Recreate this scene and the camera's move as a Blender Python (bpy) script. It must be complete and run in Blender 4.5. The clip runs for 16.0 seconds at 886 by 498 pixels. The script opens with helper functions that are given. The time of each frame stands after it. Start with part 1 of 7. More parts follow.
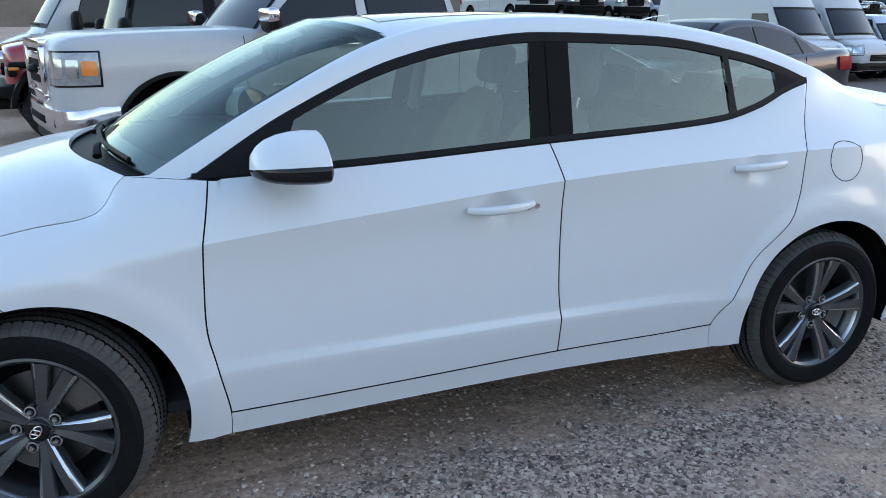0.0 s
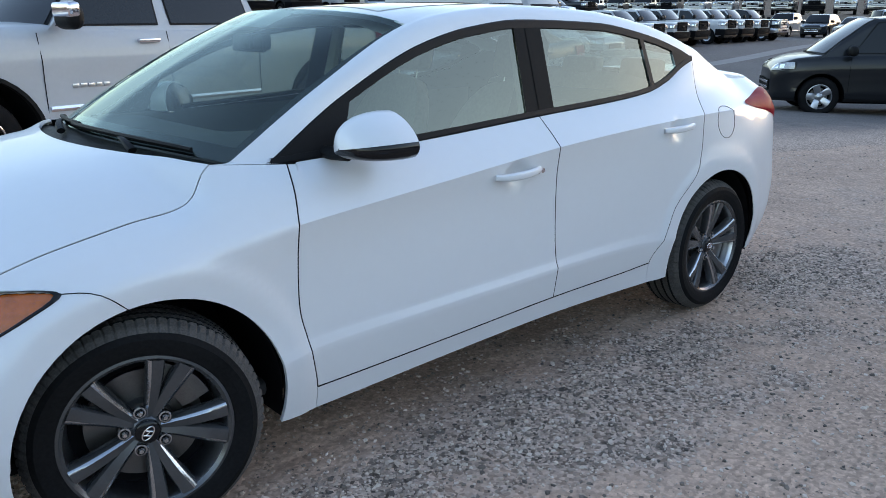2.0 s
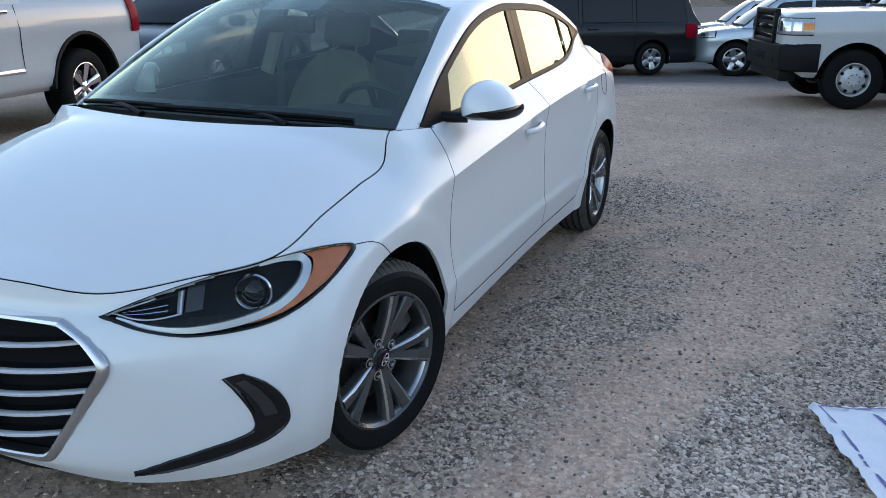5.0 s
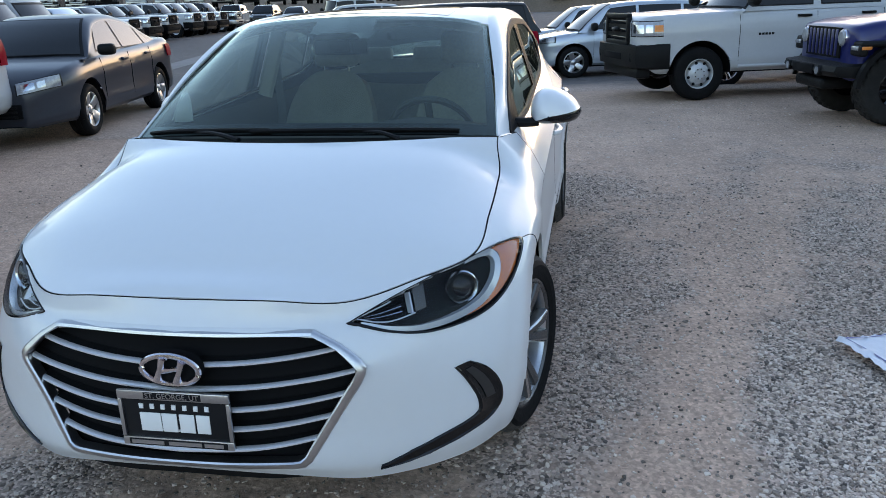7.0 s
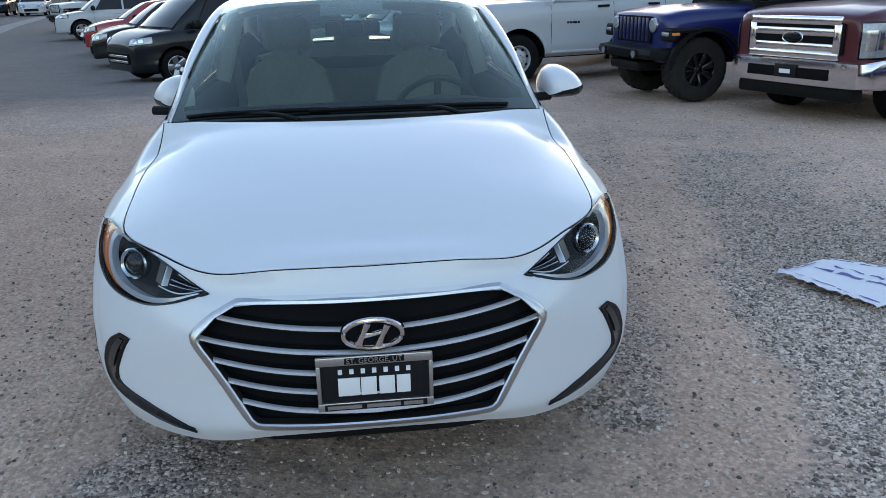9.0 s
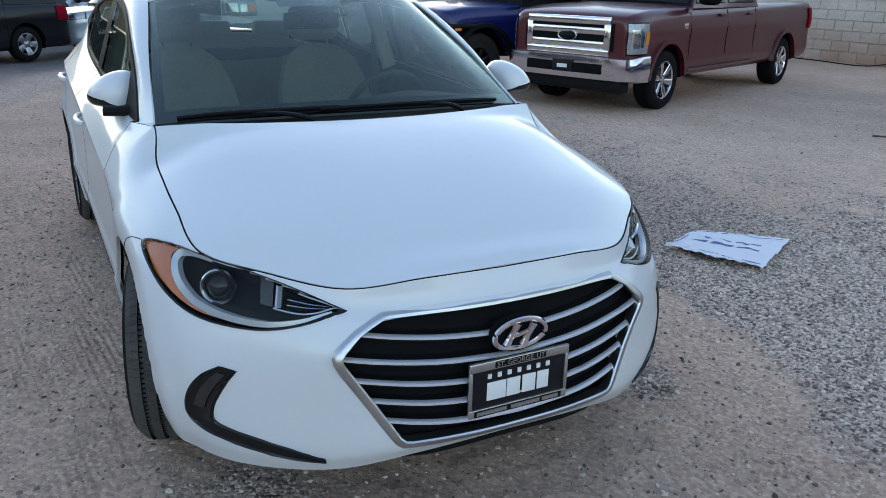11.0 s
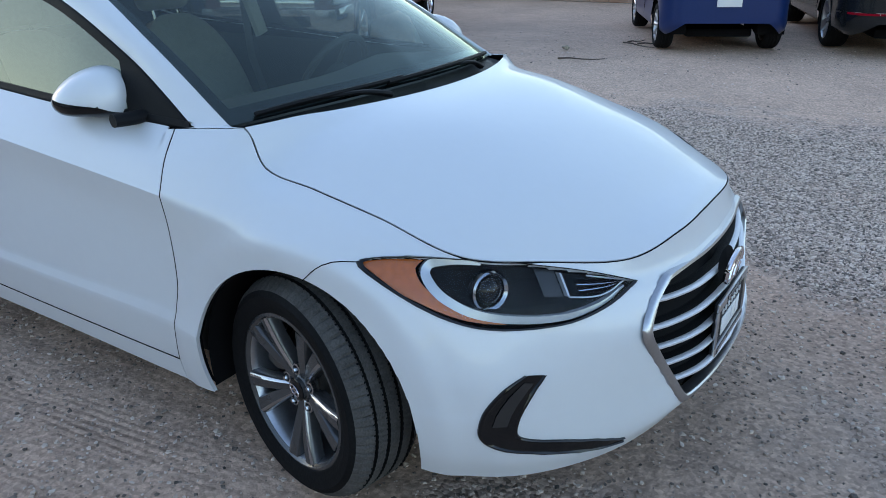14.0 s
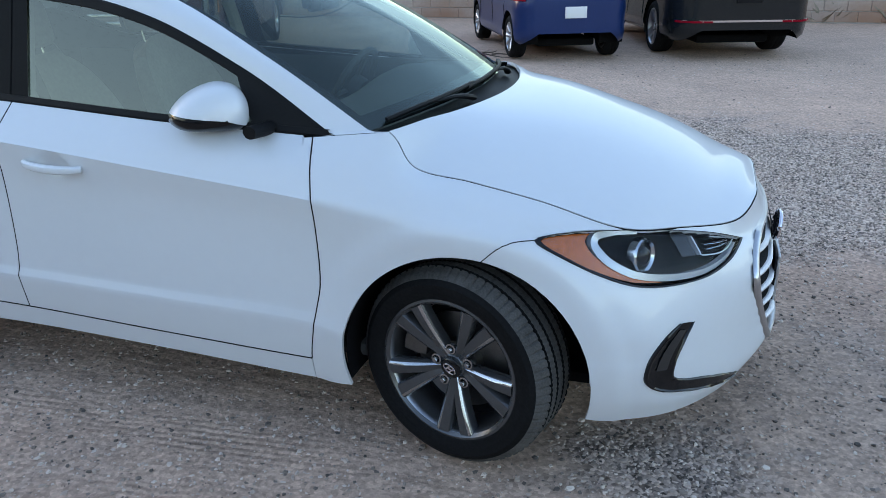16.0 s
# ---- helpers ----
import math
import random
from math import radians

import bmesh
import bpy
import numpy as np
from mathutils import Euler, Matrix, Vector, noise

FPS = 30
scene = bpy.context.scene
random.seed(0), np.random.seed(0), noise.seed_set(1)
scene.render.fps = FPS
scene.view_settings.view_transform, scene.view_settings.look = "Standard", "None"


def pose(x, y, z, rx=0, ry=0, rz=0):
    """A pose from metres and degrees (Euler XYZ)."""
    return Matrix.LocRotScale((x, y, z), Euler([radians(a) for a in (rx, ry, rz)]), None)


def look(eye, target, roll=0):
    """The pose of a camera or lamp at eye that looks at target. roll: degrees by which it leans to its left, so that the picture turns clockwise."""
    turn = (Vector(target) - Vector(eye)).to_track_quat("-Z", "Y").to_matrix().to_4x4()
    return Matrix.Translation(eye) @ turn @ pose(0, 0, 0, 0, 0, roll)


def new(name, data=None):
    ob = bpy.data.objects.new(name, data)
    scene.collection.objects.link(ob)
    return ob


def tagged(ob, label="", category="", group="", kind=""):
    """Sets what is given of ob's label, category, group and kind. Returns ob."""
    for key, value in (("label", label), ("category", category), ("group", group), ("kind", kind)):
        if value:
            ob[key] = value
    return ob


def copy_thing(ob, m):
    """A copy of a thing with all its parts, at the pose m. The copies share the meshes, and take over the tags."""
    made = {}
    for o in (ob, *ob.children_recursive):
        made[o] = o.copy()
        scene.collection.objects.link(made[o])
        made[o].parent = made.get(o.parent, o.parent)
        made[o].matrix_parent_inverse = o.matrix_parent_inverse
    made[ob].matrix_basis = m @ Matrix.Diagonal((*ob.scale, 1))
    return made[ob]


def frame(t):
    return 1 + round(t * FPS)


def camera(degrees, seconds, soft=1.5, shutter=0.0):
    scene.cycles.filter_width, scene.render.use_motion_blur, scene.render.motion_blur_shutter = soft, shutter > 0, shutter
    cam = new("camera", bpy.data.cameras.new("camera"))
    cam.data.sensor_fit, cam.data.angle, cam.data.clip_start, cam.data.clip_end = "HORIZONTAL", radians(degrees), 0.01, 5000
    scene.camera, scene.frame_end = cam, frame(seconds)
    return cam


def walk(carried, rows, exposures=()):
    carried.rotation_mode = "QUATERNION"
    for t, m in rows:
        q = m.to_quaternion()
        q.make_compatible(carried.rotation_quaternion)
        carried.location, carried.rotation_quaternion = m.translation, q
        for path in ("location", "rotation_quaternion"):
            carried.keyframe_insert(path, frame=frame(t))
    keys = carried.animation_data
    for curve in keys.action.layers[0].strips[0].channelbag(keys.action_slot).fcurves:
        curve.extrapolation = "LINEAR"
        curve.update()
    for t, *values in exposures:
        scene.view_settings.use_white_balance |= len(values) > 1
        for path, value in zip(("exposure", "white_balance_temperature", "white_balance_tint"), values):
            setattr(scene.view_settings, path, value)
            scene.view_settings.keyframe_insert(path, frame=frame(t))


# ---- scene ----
from mathutils.bvhtree import BVHTree

SKY, SUN, SUN_AZ, EXPOSURE, KELVIN, TINT = 0.46, 0.05, 282.0, 1.33, 7100, 25
cam = camera(58.0, 16.0, soft=0.6)
PATH = [
    (0, (-0.307, 3.085, 1.393), (-0.987, 1.284, 0.85), 0.1),
    (0.5, (-0.031, 3.056, 1.395), (-0.883, 1.335, 0.838), -0.3),
    (1, (0.239, 3.005, 1.365), (-0.778, 1.371, 0.821), -0.6),
    (1.5, (0.468, 2.875, 1.369), (-0.687, 1.337, 0.822), -0.5),
    (2, (0.698, 2.807, 1.367), (-0.564, 1.358, 0.816), -0.3),
    (2.5, (0.962, 2.719, 1.384), (-0.39, 1.36, 0.815), 0.3),
    (3, (1.16, 2.565, 1.398), (-0.276, 1.3, 0.816), 1.0),
    (3.5, (1.365, 2.448, 1.392), (-0.156, 1.297, 0.791), 1.2),
    (4, (1.631, 2.332, 1.4), (0.025, 1.312, 0.784), 1.0),
    (6.5, (2.473, 1.262, 1.455), (0.619, 0.805, 0.86), -1.6),
    (7, (2.607, 1.071, 1.462), (0.732, 0.707, 0.869), -2.1),
    (7.5, (2.748, 0.833, 1.482), (0.86, 0.574, 0.874), -2.5),
    (8, (2.841, 0.569, 1.471), (0.943, 0.444, 0.851), -2.4),
    (8.5, (2.86, 0.278, 1.487), (0.963, 0.309, 0.855), -2.0),
    (9, (2.871, -0.02, 1.463), (0.983, 0.185, 0.834), -1.3),
    (11.5, (2.332, -1.331, 1.48), (0.754, -0.297, 0.818), 1.1),
    (12, (2.131, -1.529, 1.477), (0.654, -0.366, 0.795), 0.4),
    (12.5, (1.945, -1.723, 1.491), (0.568, -0.455, 0.785), -0.2),
    (13, (1.704, -1.868, 1.46), (0.445, -0.491, 0.739), -0.8),
    (13.5, (1.484, -2.016, 1.478), (0.355, -0.537, 0.743), -0.8),
    (14, (1.298, -2.206, 1.473), (0.305, -0.64, 0.723), -0.7),
    (14.5, (1.13, -2.379, 1.476), (0.26, -0.743, 0.722), -0.4),
    (15, (0.921, -2.509, 1.478), (0.159, -0.819, 0.727), -0.3),
    (15.5, (0.745, -2.682, 1.473), (0.082, -0.946, 0.731), -0.4),
    (16, (0.587, -2.824, 1.489), (0.009, -1.049, 0.771), -0.7),
]
walk(cam, [(t, look(eye, target, roll)) for t, eye, target, roll in PATH], [(t, EXPOSURE + e, KELVIN + k, TINT) for t, e, k in ((0, .22, 0), (2, .16, 100), (4, .06, 100), (7, .02, 150), (9, .02, 250), (12, -.02, 220), (14, .05, -80), (16, .21, -40))])

# ---- light ----
world = bpy.data.worlds.new("sky")
scene.world = world
world.use_nodes = True
wn, wl = world.node_tree.nodes, world.node_tree.links
sky = wn.new("ShaderNodeTexSky")
sky.sky_type = "NISHITA"
sky.sun_disc = False
sky.sun_elevation, sky.sun_rotation = radians(3.0), radians(SUN_AZ)
sky.air_density, sky.dust_density, sky.ozone_density = 1.0, 0.3, 2.0
wl.new(sky.outputs[0], wn["Background"].inputs[0])
wn["Background"].inputs[1].default_value = SKY
sun = new("sun", bpy.data.lights.new("sun", "SUN"))
sun.data.energy, sun.data.angle, sun.data.color = SUN, radians(25), (1.0, 0.92, 0.83)
sun.rotation_euler = (radians(78), 0, radians(180 - SUN_AZ))


# ---- materials ----
def material(name, color, rough=0.5, metal=0.0, coat=0.0, spread=0.0, scale=6.0, bump=0.0, bump_scale=200.0, spec=0.5, per_object=0.0):
    """A plain surface with two scales of change in tone, fine relief and gloss."""
    m = bpy.data.materials.new(name)
    m.use_nodes = True
    n, l = m.node_tree.nodes, m.node_tree.links
    b = n["Principled BSDF"]
    b.inputs["Base Color"].default_value = (*color, 1)
    b.inputs["Roughness"].default_value = rough
    b.inputs["Metallic"].default_value = metal
    b.inputs["Coat Weight"].default_value = coat
    b.inputs["Coat Roughness"].default_value = 0.03
    b.inputs["Specular IOR Level"].default_value = spec
    tc = n.new("ShaderNodeTexCoord")
    if spread or per_object:
        a, c = n.new("ShaderNodeTexNoise"), n.new("ShaderNodeTexNoise")
        a.inputs["Scale"].default_value, c.inputs["Scale"].default_value = scale, scale * 14
        a.inputs["Detail"].default_value = 6
        l.new(tc.outputs["Object"], a.inputs["Vector"])
        l.new(tc.outputs["Object"], c.inputs["Vector"])
        add = n.new("ShaderNodeMath"); add.operation = "ADD"
        l.new(a.outputs[0], add.inputs[0]); l.new(c.outputs[0], add.inputs[1])
        rng = n.new("ShaderNodeMapRange")
        rng.inputs[1].default_value, rng.inputs[2].default_value = 0.6, 1.4
        rng.inputs[3].default_value, rng.inputs[4].default_value = 1 - spread, 1 + spread
        l.new(add.outputs[0], rng.inputs[0])
        val = rng.outputs[0]
        if per_object:
            oi = n.new("ShaderNodeObjectInfo")
            r2 = n.new("ShaderNodeMapRange")
            r2.inputs[3].default_value, r2.inputs[4].default_value = 1 - per_object, 1 + per_object
            l.new(oi.outputs["Random"], r2.inputs[0])
            mu = n.new("ShaderNodeMath"); mu.operation = "MULTIPLY"
            l.new(val, mu.inputs[0]); l.new(r2.outputs[0], mu.inputs[1])
            val = mu.outputs[0]
        mix = n.new("ShaderNodeVectorMath"); mix.operation = "SCALE"
        mix.inputs[0].default_value = color
        l.new(val, mix.inputs[3])
        l.new(mix.outputs[0], b.inputs["Base Color"])
    if bump:
        t = n.new("ShaderNodeTexNoise")
        t.inputs["Scale"].default_value = bump_scale
        t.inputs["Detail"].default_value = 4
        l.new(tc.outputs["Object"], t.inputs["Vector"])
        bp = n.new("ShaderNodeBump")
        bp.inputs["Strength"].default_value = bump
        bp.inputs["Distance"].default_value = 0.004
        l.new(t.outputs[0], bp.inputs["Height"])
        l.new(bp.outputs[0], b.inputs["Normal"])
    return m


def glass(name, tint, rough=0.0, facing=0.08, edge=1.0, mirror=(0.95, 0.97, 1.0)):
    """Thin window glass: sees through with a tint, mirrors more at a low angle."""
    m = bpy.data.materials.new(name)
    m.use_nodes = True
    n, l = m.node_tree.nodes, m.node_tree.links
    n.remove(n["Principled BSDF"])
    tr, gl, mx, fr, pw, rg = (n.new("ShaderNode" + k) for k in ("BsdfTransparent", "BsdfGlossy", "MixShader", "LayerWeight", "Math", "MapRange"))
    tr.inputs[0].default_value = (*tint, 1)
    gl.inputs["Roughness"].default_value = rough
    gl.inputs["Color"].default_value = (*mirror, 1)
    fr.inputs["Blend"].default_value = 0.5
    pw.operation = "POWER"
    pw.inputs[1].default_value = 5.0
    rg.inputs[3].default_value, rg.inputs[4].default_value = facing, edge
    l.new(fr.outputs["Facing"], pw.inputs[0]); l.new(pw.outputs[0], rg.inputs[0])
    l.new(rg.outputs[0], mx.inputs[0]); l.new(tr.outputs[0], mx.inputs[1]); l.new(gl.outputs[0], mx.inputs[2])
    l.new(mx.outputs[0], n["Material Output"].inputs[0])
    return m


WHITE = material("white_paint", (0.67, 0.685, 0.705), 0.36, 0.04, 0.55, 0.012, 2.0, spec=0.5)
GAP = material("gap_black", (0.006, 0.006, 0.007), 0.8, spec=0.1)
BLACK = material("black_plastic", (0.008, 0.008, 0.0085), 0.5, 0, 0, 0.2, 8, 0.15, 400, spec=0.12)
GLOSSBLACK = material("gloss_black", (0.006, 0.006, 0.007), 0.12, 0, 0.15, 0.1, 6, spec=0.3)
PILLAR = material("pillar_vinyl", (0.011, 0.0105, 0.0105), 0.36, 0, 0, 0.1, 8, spec=0.04)
CHROME = material("chrome", (0.78, 0.73, 0.75), 0.12, 1.0, 0, 0.06, 9)
SATIN = material("satin_chrome", (0.56, 0.56, 0.57), 0.3, 1.0, 0, 0.08, 9)
ALLOY = material("machined_alloy", (0.50, 0.51, 0.53), 0.32, 1.0, 0, 0.1, 12, 0.1, 300)
ALLOYDARK = material("dark_grey_alloy", (0.095, 0.096, 0.100), 0.27, 0.6, 0.15, 0.12, 12)
SPOKEFACE = material("machined_spoke", (0.48, 0.485, 0.50), 0.22, 1.0, 0, 0.1, 12)
WHEELSILVER = material("painted_silver_wheel", (0.48, 0.49, 0.50), 0.4, 0.25, 0, 0.12, 12)
STEEL = material("brake_steel", (0.17, 0.165, 0.16), 0.4, 1.0, 0, 0.25, 20)
RUBBER = material("tyre_rubber", (0.009, 0.009, 0.0095), 0.72, 0, 0, 0.35, 7, 0.3, 120, spec=0.08)
DUSTRUBBER = material("dusty_tread", (0.078, 0.074, 0.070), 0.9, 0, 0, 0.4, 14, 0.4, 90, spec=0.15)
MUDRUBBER = material("dusty_mud_tyre", (0.026, 0.025, 0.024), 0.85, 0, 0, 0.35, 9, 0.4, 90, spec=0.15)
GLASS = glass("windscreen_glass", (0.66, 0.77, 0.72), 0.0, 0.085, 1.0, (0.82, 0.96, 0.90))
# yellow mirror tint puts the warm low sky's colour into side window reflections
SIDEGLASS = glass("window_glass", (0.44, 0.50, 0.46), 0.0, 0.15, 0.85, (0.92, 0.92, 0.76))
DARKGLASS = glass("dark_glass", (0.10, 0.11, 0.11))
LENS = glass("lamp_lens", (0.93, 0.95, 0.96), 0.0, 0.012, 0.3)
AMBER = material("amber_reflector", (0.55, 0.115, 0.012), 0.2, 0, 1.0, 0.35, 60, spec=.5)
RED = material("red_lens", (0.26, 0.004, 0.014), 0.34, 0, 0.0, 0.3, 30, spec=0.025)
LAMPSILVER = material("lamp_reflector", (0.60, 0.62, 0.64), 0.18, 1.0, 0, 0.1, 20)
LAMPWHITE = material("light_guide", (0.50, 0.53, 0.57), 0.22, 0.35, 0.4, 0.05, 20)
SLAT = material("bright_satin", (0.80, 0.80, 0.82), 0.42, 0.7, 0, 0.08, 9)
VENTGREY = material("vent_grey", (0.017, 0.017, 0.018), 0.3, 0, 0.3, 0.1, 20)
SEAT = material("grey_cloth", (0.28, 0.262, 0.235), 0.9, 0, 0, 0.15, 5, 0.4, 500)
CABIN = material("cabin_plastic", (0.050, 0.050, 0.049), 0.75, 0, 0, 0.15, 6, 0.2, 400)
LINER = material("headliner", (0.36, 0.34, 0.31), 0.9, 0, 0, 0.1, 5)
PAPER = material("white_paper", (0.72, 0.73, 0.77), 0.7, 0, 0, 0.05, 6)
INK = material("blue_ink", (0.10, 0.11, 0.30), 0.7)
LAMPBLACK = material("lamp_interior", (0.007, 0.007, 0.008), 0.45, 0, 0, 0.1, 20, spec=.12)
PLATEWHITE = material("plate_white", (0.78, 0.78, 0.78), 0.5)
PLATEBLACK = material("plate_black", (0.012, 0.012, 0.014), 0.4, 0, 0, 0.1, 20, spec=0.15)


# ---- tools ----
def part(name, bm, mat, parent=None, label="", smooth=True, angle=35):
    """Links a bmesh as one mesh object under a thing or a part."""
    me = bpy.data.meshes.new(name)
    bm.normal_update()
    if smooth:
        for f in bm.faces:
            f.smooth = True
        for e in bm.edges:
            if len(e.link_faces) == 2 and e.calc_face_angle(0) > radians(angle):
                e.smooth = False
    bm.to_mesh(me)
    bm.free()
    for m in (mat if isinstance(mat, (list, tuple)) else [mat]):
        me.materials.append(m)
    ob = new(name, me)
    if parent is not None:
        ob.parent = parent
    if label:
        tagged(ob, label)
    return ob


def thing(name, label, category, m=None, group="", kind=""):
    ob = new(name)
    ob.empty_display_size = 0.1
    if m is not None:
        ob.matrix_world = m
    return tagged(ob, label, category, group, kind)


def lerp(a, b, t):
    return a + (b - a) * t


def sstep(t):
    t = min(1.0, max(0.0, t))
    return t * t * (3 - 2 * t)


def line(knots, x):
    """Smooth curve through (x, value) knots: monotone cubic."""
    ks = sorted(knots)
    if x <= ks[0][0]:
        return ks[0][1]
    if x >= ks[-1][0]:
        return ks[-1][1]
    d = [(b[1] - a[1]) / (b[0] - a[0]) for a, b in zip(ks, ks[1:])]
    tang = [d[0]] + [0 if p * q <= 0 else 2 * p * q / (p + q) for p, q in zip(d, d[1:])] + [d[-1]]
    for i in range(len(ks) - 1):
        if x <= ks[i + 1][0]:
            h = ks[i + 1][0] - ks[i][0]
            t = (x - ks[i][0]) / h
            return ((2 * t**3 - 3 * t**2 + 1) * ks[i][1] + (t**3 - 2 * t**2 + t) * h * tang[i]
                    + (-2 * t**3 + 3 * t**2) * ks[i + 1][1] + (t**3 - t**2) * h * tang[i + 1])


def spline(knots, counts, closed=False):
    """Points along a centripetal spline through 3D knots, counts[i] steps in span i."""
    P = [Vector(k) for k in knots]
    n = len(P)
    out = []
    spans = n if closed else n - 1
    for i in range(spans):
        p1, p2 = P[i], P[(i + 1) % n]
        p0 = P[i - 1] if (i > 0 or closed) else p1 * 2 - p2
        p3 = P[(i + 2) % n] if (i + 2 < n or closed) else p2 * 2 - p1
        a, b, c = (max((p1 - p0).length, 1e-5) ** 0.5, max((p2 - p1).length, 1e-5) ** 0.5, max((p3 - p2).length, 1e-5) ** 0.5)
        m1 = (p2 - p1) + b * ((p1 - p0) / a - (p2 - p0) / (a + b))
        m2 = (p2 - p1) + b * ((p3 - p2) / c - (p3 - p1) / (b + c))
        k = counts if isinstance(counts, int) else counts[i]
        for j in range(k):
            t = j / k
            out.append((2 * t**3 - 3 * t**2 + 1) * p1 + (t**3 - 2 * t**2 + t) * m1 + (-2 * t**3 + 3 * t**2) * p2 + (t**3 - t**2) * m2)
    if not closed:
        out.append(P[-1].copy())
    return out


def sheet(rows, bm=None, flip=False, close=False, keep=None):
    """A grid of quads over equal rows of points."""
    bm = bm or bmesh.new()
    vs = [[bm.verts.new(p) for p in r] for r in rows]
    for i in range(len(vs) - 1):
        n = len(vs[i])
        for j in range(n if close else n - 1):
            if keep and not keep(i, j):
                continue
            q = [vs[i][j], vs[i][(j + 1) % n], vs[i + 1][(j + 1) % n], vs[i + 1][j]]
            if flip:
                q.reverse()
            q = [v for k, v in enumerate(q) if all((v.co - w.co).length > 1e-6 for w in q[:k])]
            if len(q) > 2:
                bm.faces.new(q)
    return bm


def thicken(bm, d):
    """Gives a sheet a back face d behind it, and a rim."""
    bm.normal_update()
    bmesh.ops.solidify(bm, geom=bm.faces[:], thickness=d)
    return bm


def outward(bm, c=(-1.3, 0, 0.6)):
    """Turns every face away from a point inside."""
    bm.normal_update()
    bad = [f for f in bm.faces if f.normal.dot(f.calc_center_median() - Vector(c)) < 0]
    bmesh.ops.reverse_faces(bm, faces=bad)
    return bm


def mirrored(bm):
    """Adds the sheet's mirror image across the car's middle plane."""
    g = bmesh.ops.duplicate(bm, geom=bm.verts[:] + bm.edges[:] + bm.faces[:])["geom"]
    fs = [f for f in g if isinstance(f, bmesh.types.BMFace)]
    for v in (v for v in g if isinstance(v, bmesh.types.BMVert)):
        v.co.y = -v.co.y
    bmesh.ops.reverse_faces(bm, faces=fs)
    return bm


def flipped(bm):
    """The sheet's mirror image alone."""
    for v in bm.verts:
        v.co.y = -v.co.y
    bmesh.ops.reverse_faces(bm, faces=bm.faces[:])
    return bm


def box(x0, x1, y0, y1, z0, z1, r=0.0, bm=None, seg=2):
    """A block with rounded edges."""
    own = bmesh.new()
    bmesh.ops.create_cube(own, size=1, matrix=Matrix.Translation(((x0 + x1) / 2, (y0 + y1) / 2, (z0 + z1) / 2)) @ Matrix.Diagonal((x1 - x0, y1 - y0, z1 - z0, 1)))
    if r:
        bmesh.ops.bevel(own, geom=own.edges[:], offset=r, segments=seg, profile=0.5, affect="EDGES")
    if bm is None:
        return own
    return join(bm, own)


def join(bm, other, m=None):
    """Adds another bmesh to bm, at the pose m."""
    me = bpy.data.meshes.new("tmp")
    other.to_mesh(me)
    other.free()
    if m is not None:
        me.transform(m)
    bm.from_mesh(me)
    bpy.data.meshes.remove(me)
    return bm


def tube(points, r, seg=8, bm=None, closed=False, flat=1.0, caps=True):
    """A round bar along points; flat squeezes it."""
    bm = bm or bmesh.new()
    P = [Vector(p) for p in points]
    n = len(P)
    rings, side = [], None
    for i, p in enumerate(P):
        d = (P[(i + 1) % n] - P[i - 1]) if closed else (P[min(i + 1, n - 1)] - P[max(i - 1, 0)])
        d.normalize()
        up = Vector((0, 0, 1)) if abs(d.z) < 0.9 else Vector((1, 0, 0))
        a = d.cross(up).normalized()
        b = a.cross(d)
        rr = r(i / max(1, n - 1)) if callable(r) else r
        rings.append([bm.verts.new(p + a * (math.cos(2 * math.pi * k / seg) * rr) + b * (math.sin(2 * math.pi * k / seg) * rr * flat)) for k in range(seg)])
    for i in range(n if closed else n - 1):
        for k in range(seg):
            bm.faces.new((rings[i][k], rings[i][(k + 1) % seg], rings[(i + 1) % n][(k + 1) % seg], rings[(i + 1) % n][k]))
    if caps and not closed:
        bm.faces.new(rings[0][::-1]); bm.faces.new(rings[-1])
    return bm


def revolve(profile, seg=48, bm=None, wobble=None, center=(0, 0, 0)):
    """Turns (radius, y) about the y axis."""
    bm = bm or bmesh.new()
    rings = []
    for k in range(seg):
        a = 2 * math.pi * k / seg
        rings.append([(center[0] + (r + (wobble(k, i) if wobble else 0)) * math.sin(a), center[1] + y, center[2] + (r + (wobble(k, i) if wobble else 0)) * math.cos(a)) for i, (r, y) in enumerate(profile)])
    rings.append(rings[0])
    vs = [[bm.verts.new(p) for p in r] for r in rings[:-1]]
    for k in range(seg):
        for i in range(len(profile) - 1):
            q = (vs[k][i], vs[k][i + 1], vs[(k + 1) % seg][i + 1], vs[(k + 1) % seg][i])
            bm.faces.new(q[::-1])
    return bm


def flipped_y(bm):
    for v in bm.verts:
        v.co.y = -v.co.y
    bmesh.ops.reverse_faces(bm, faces=bm.faces[:])
    return bm


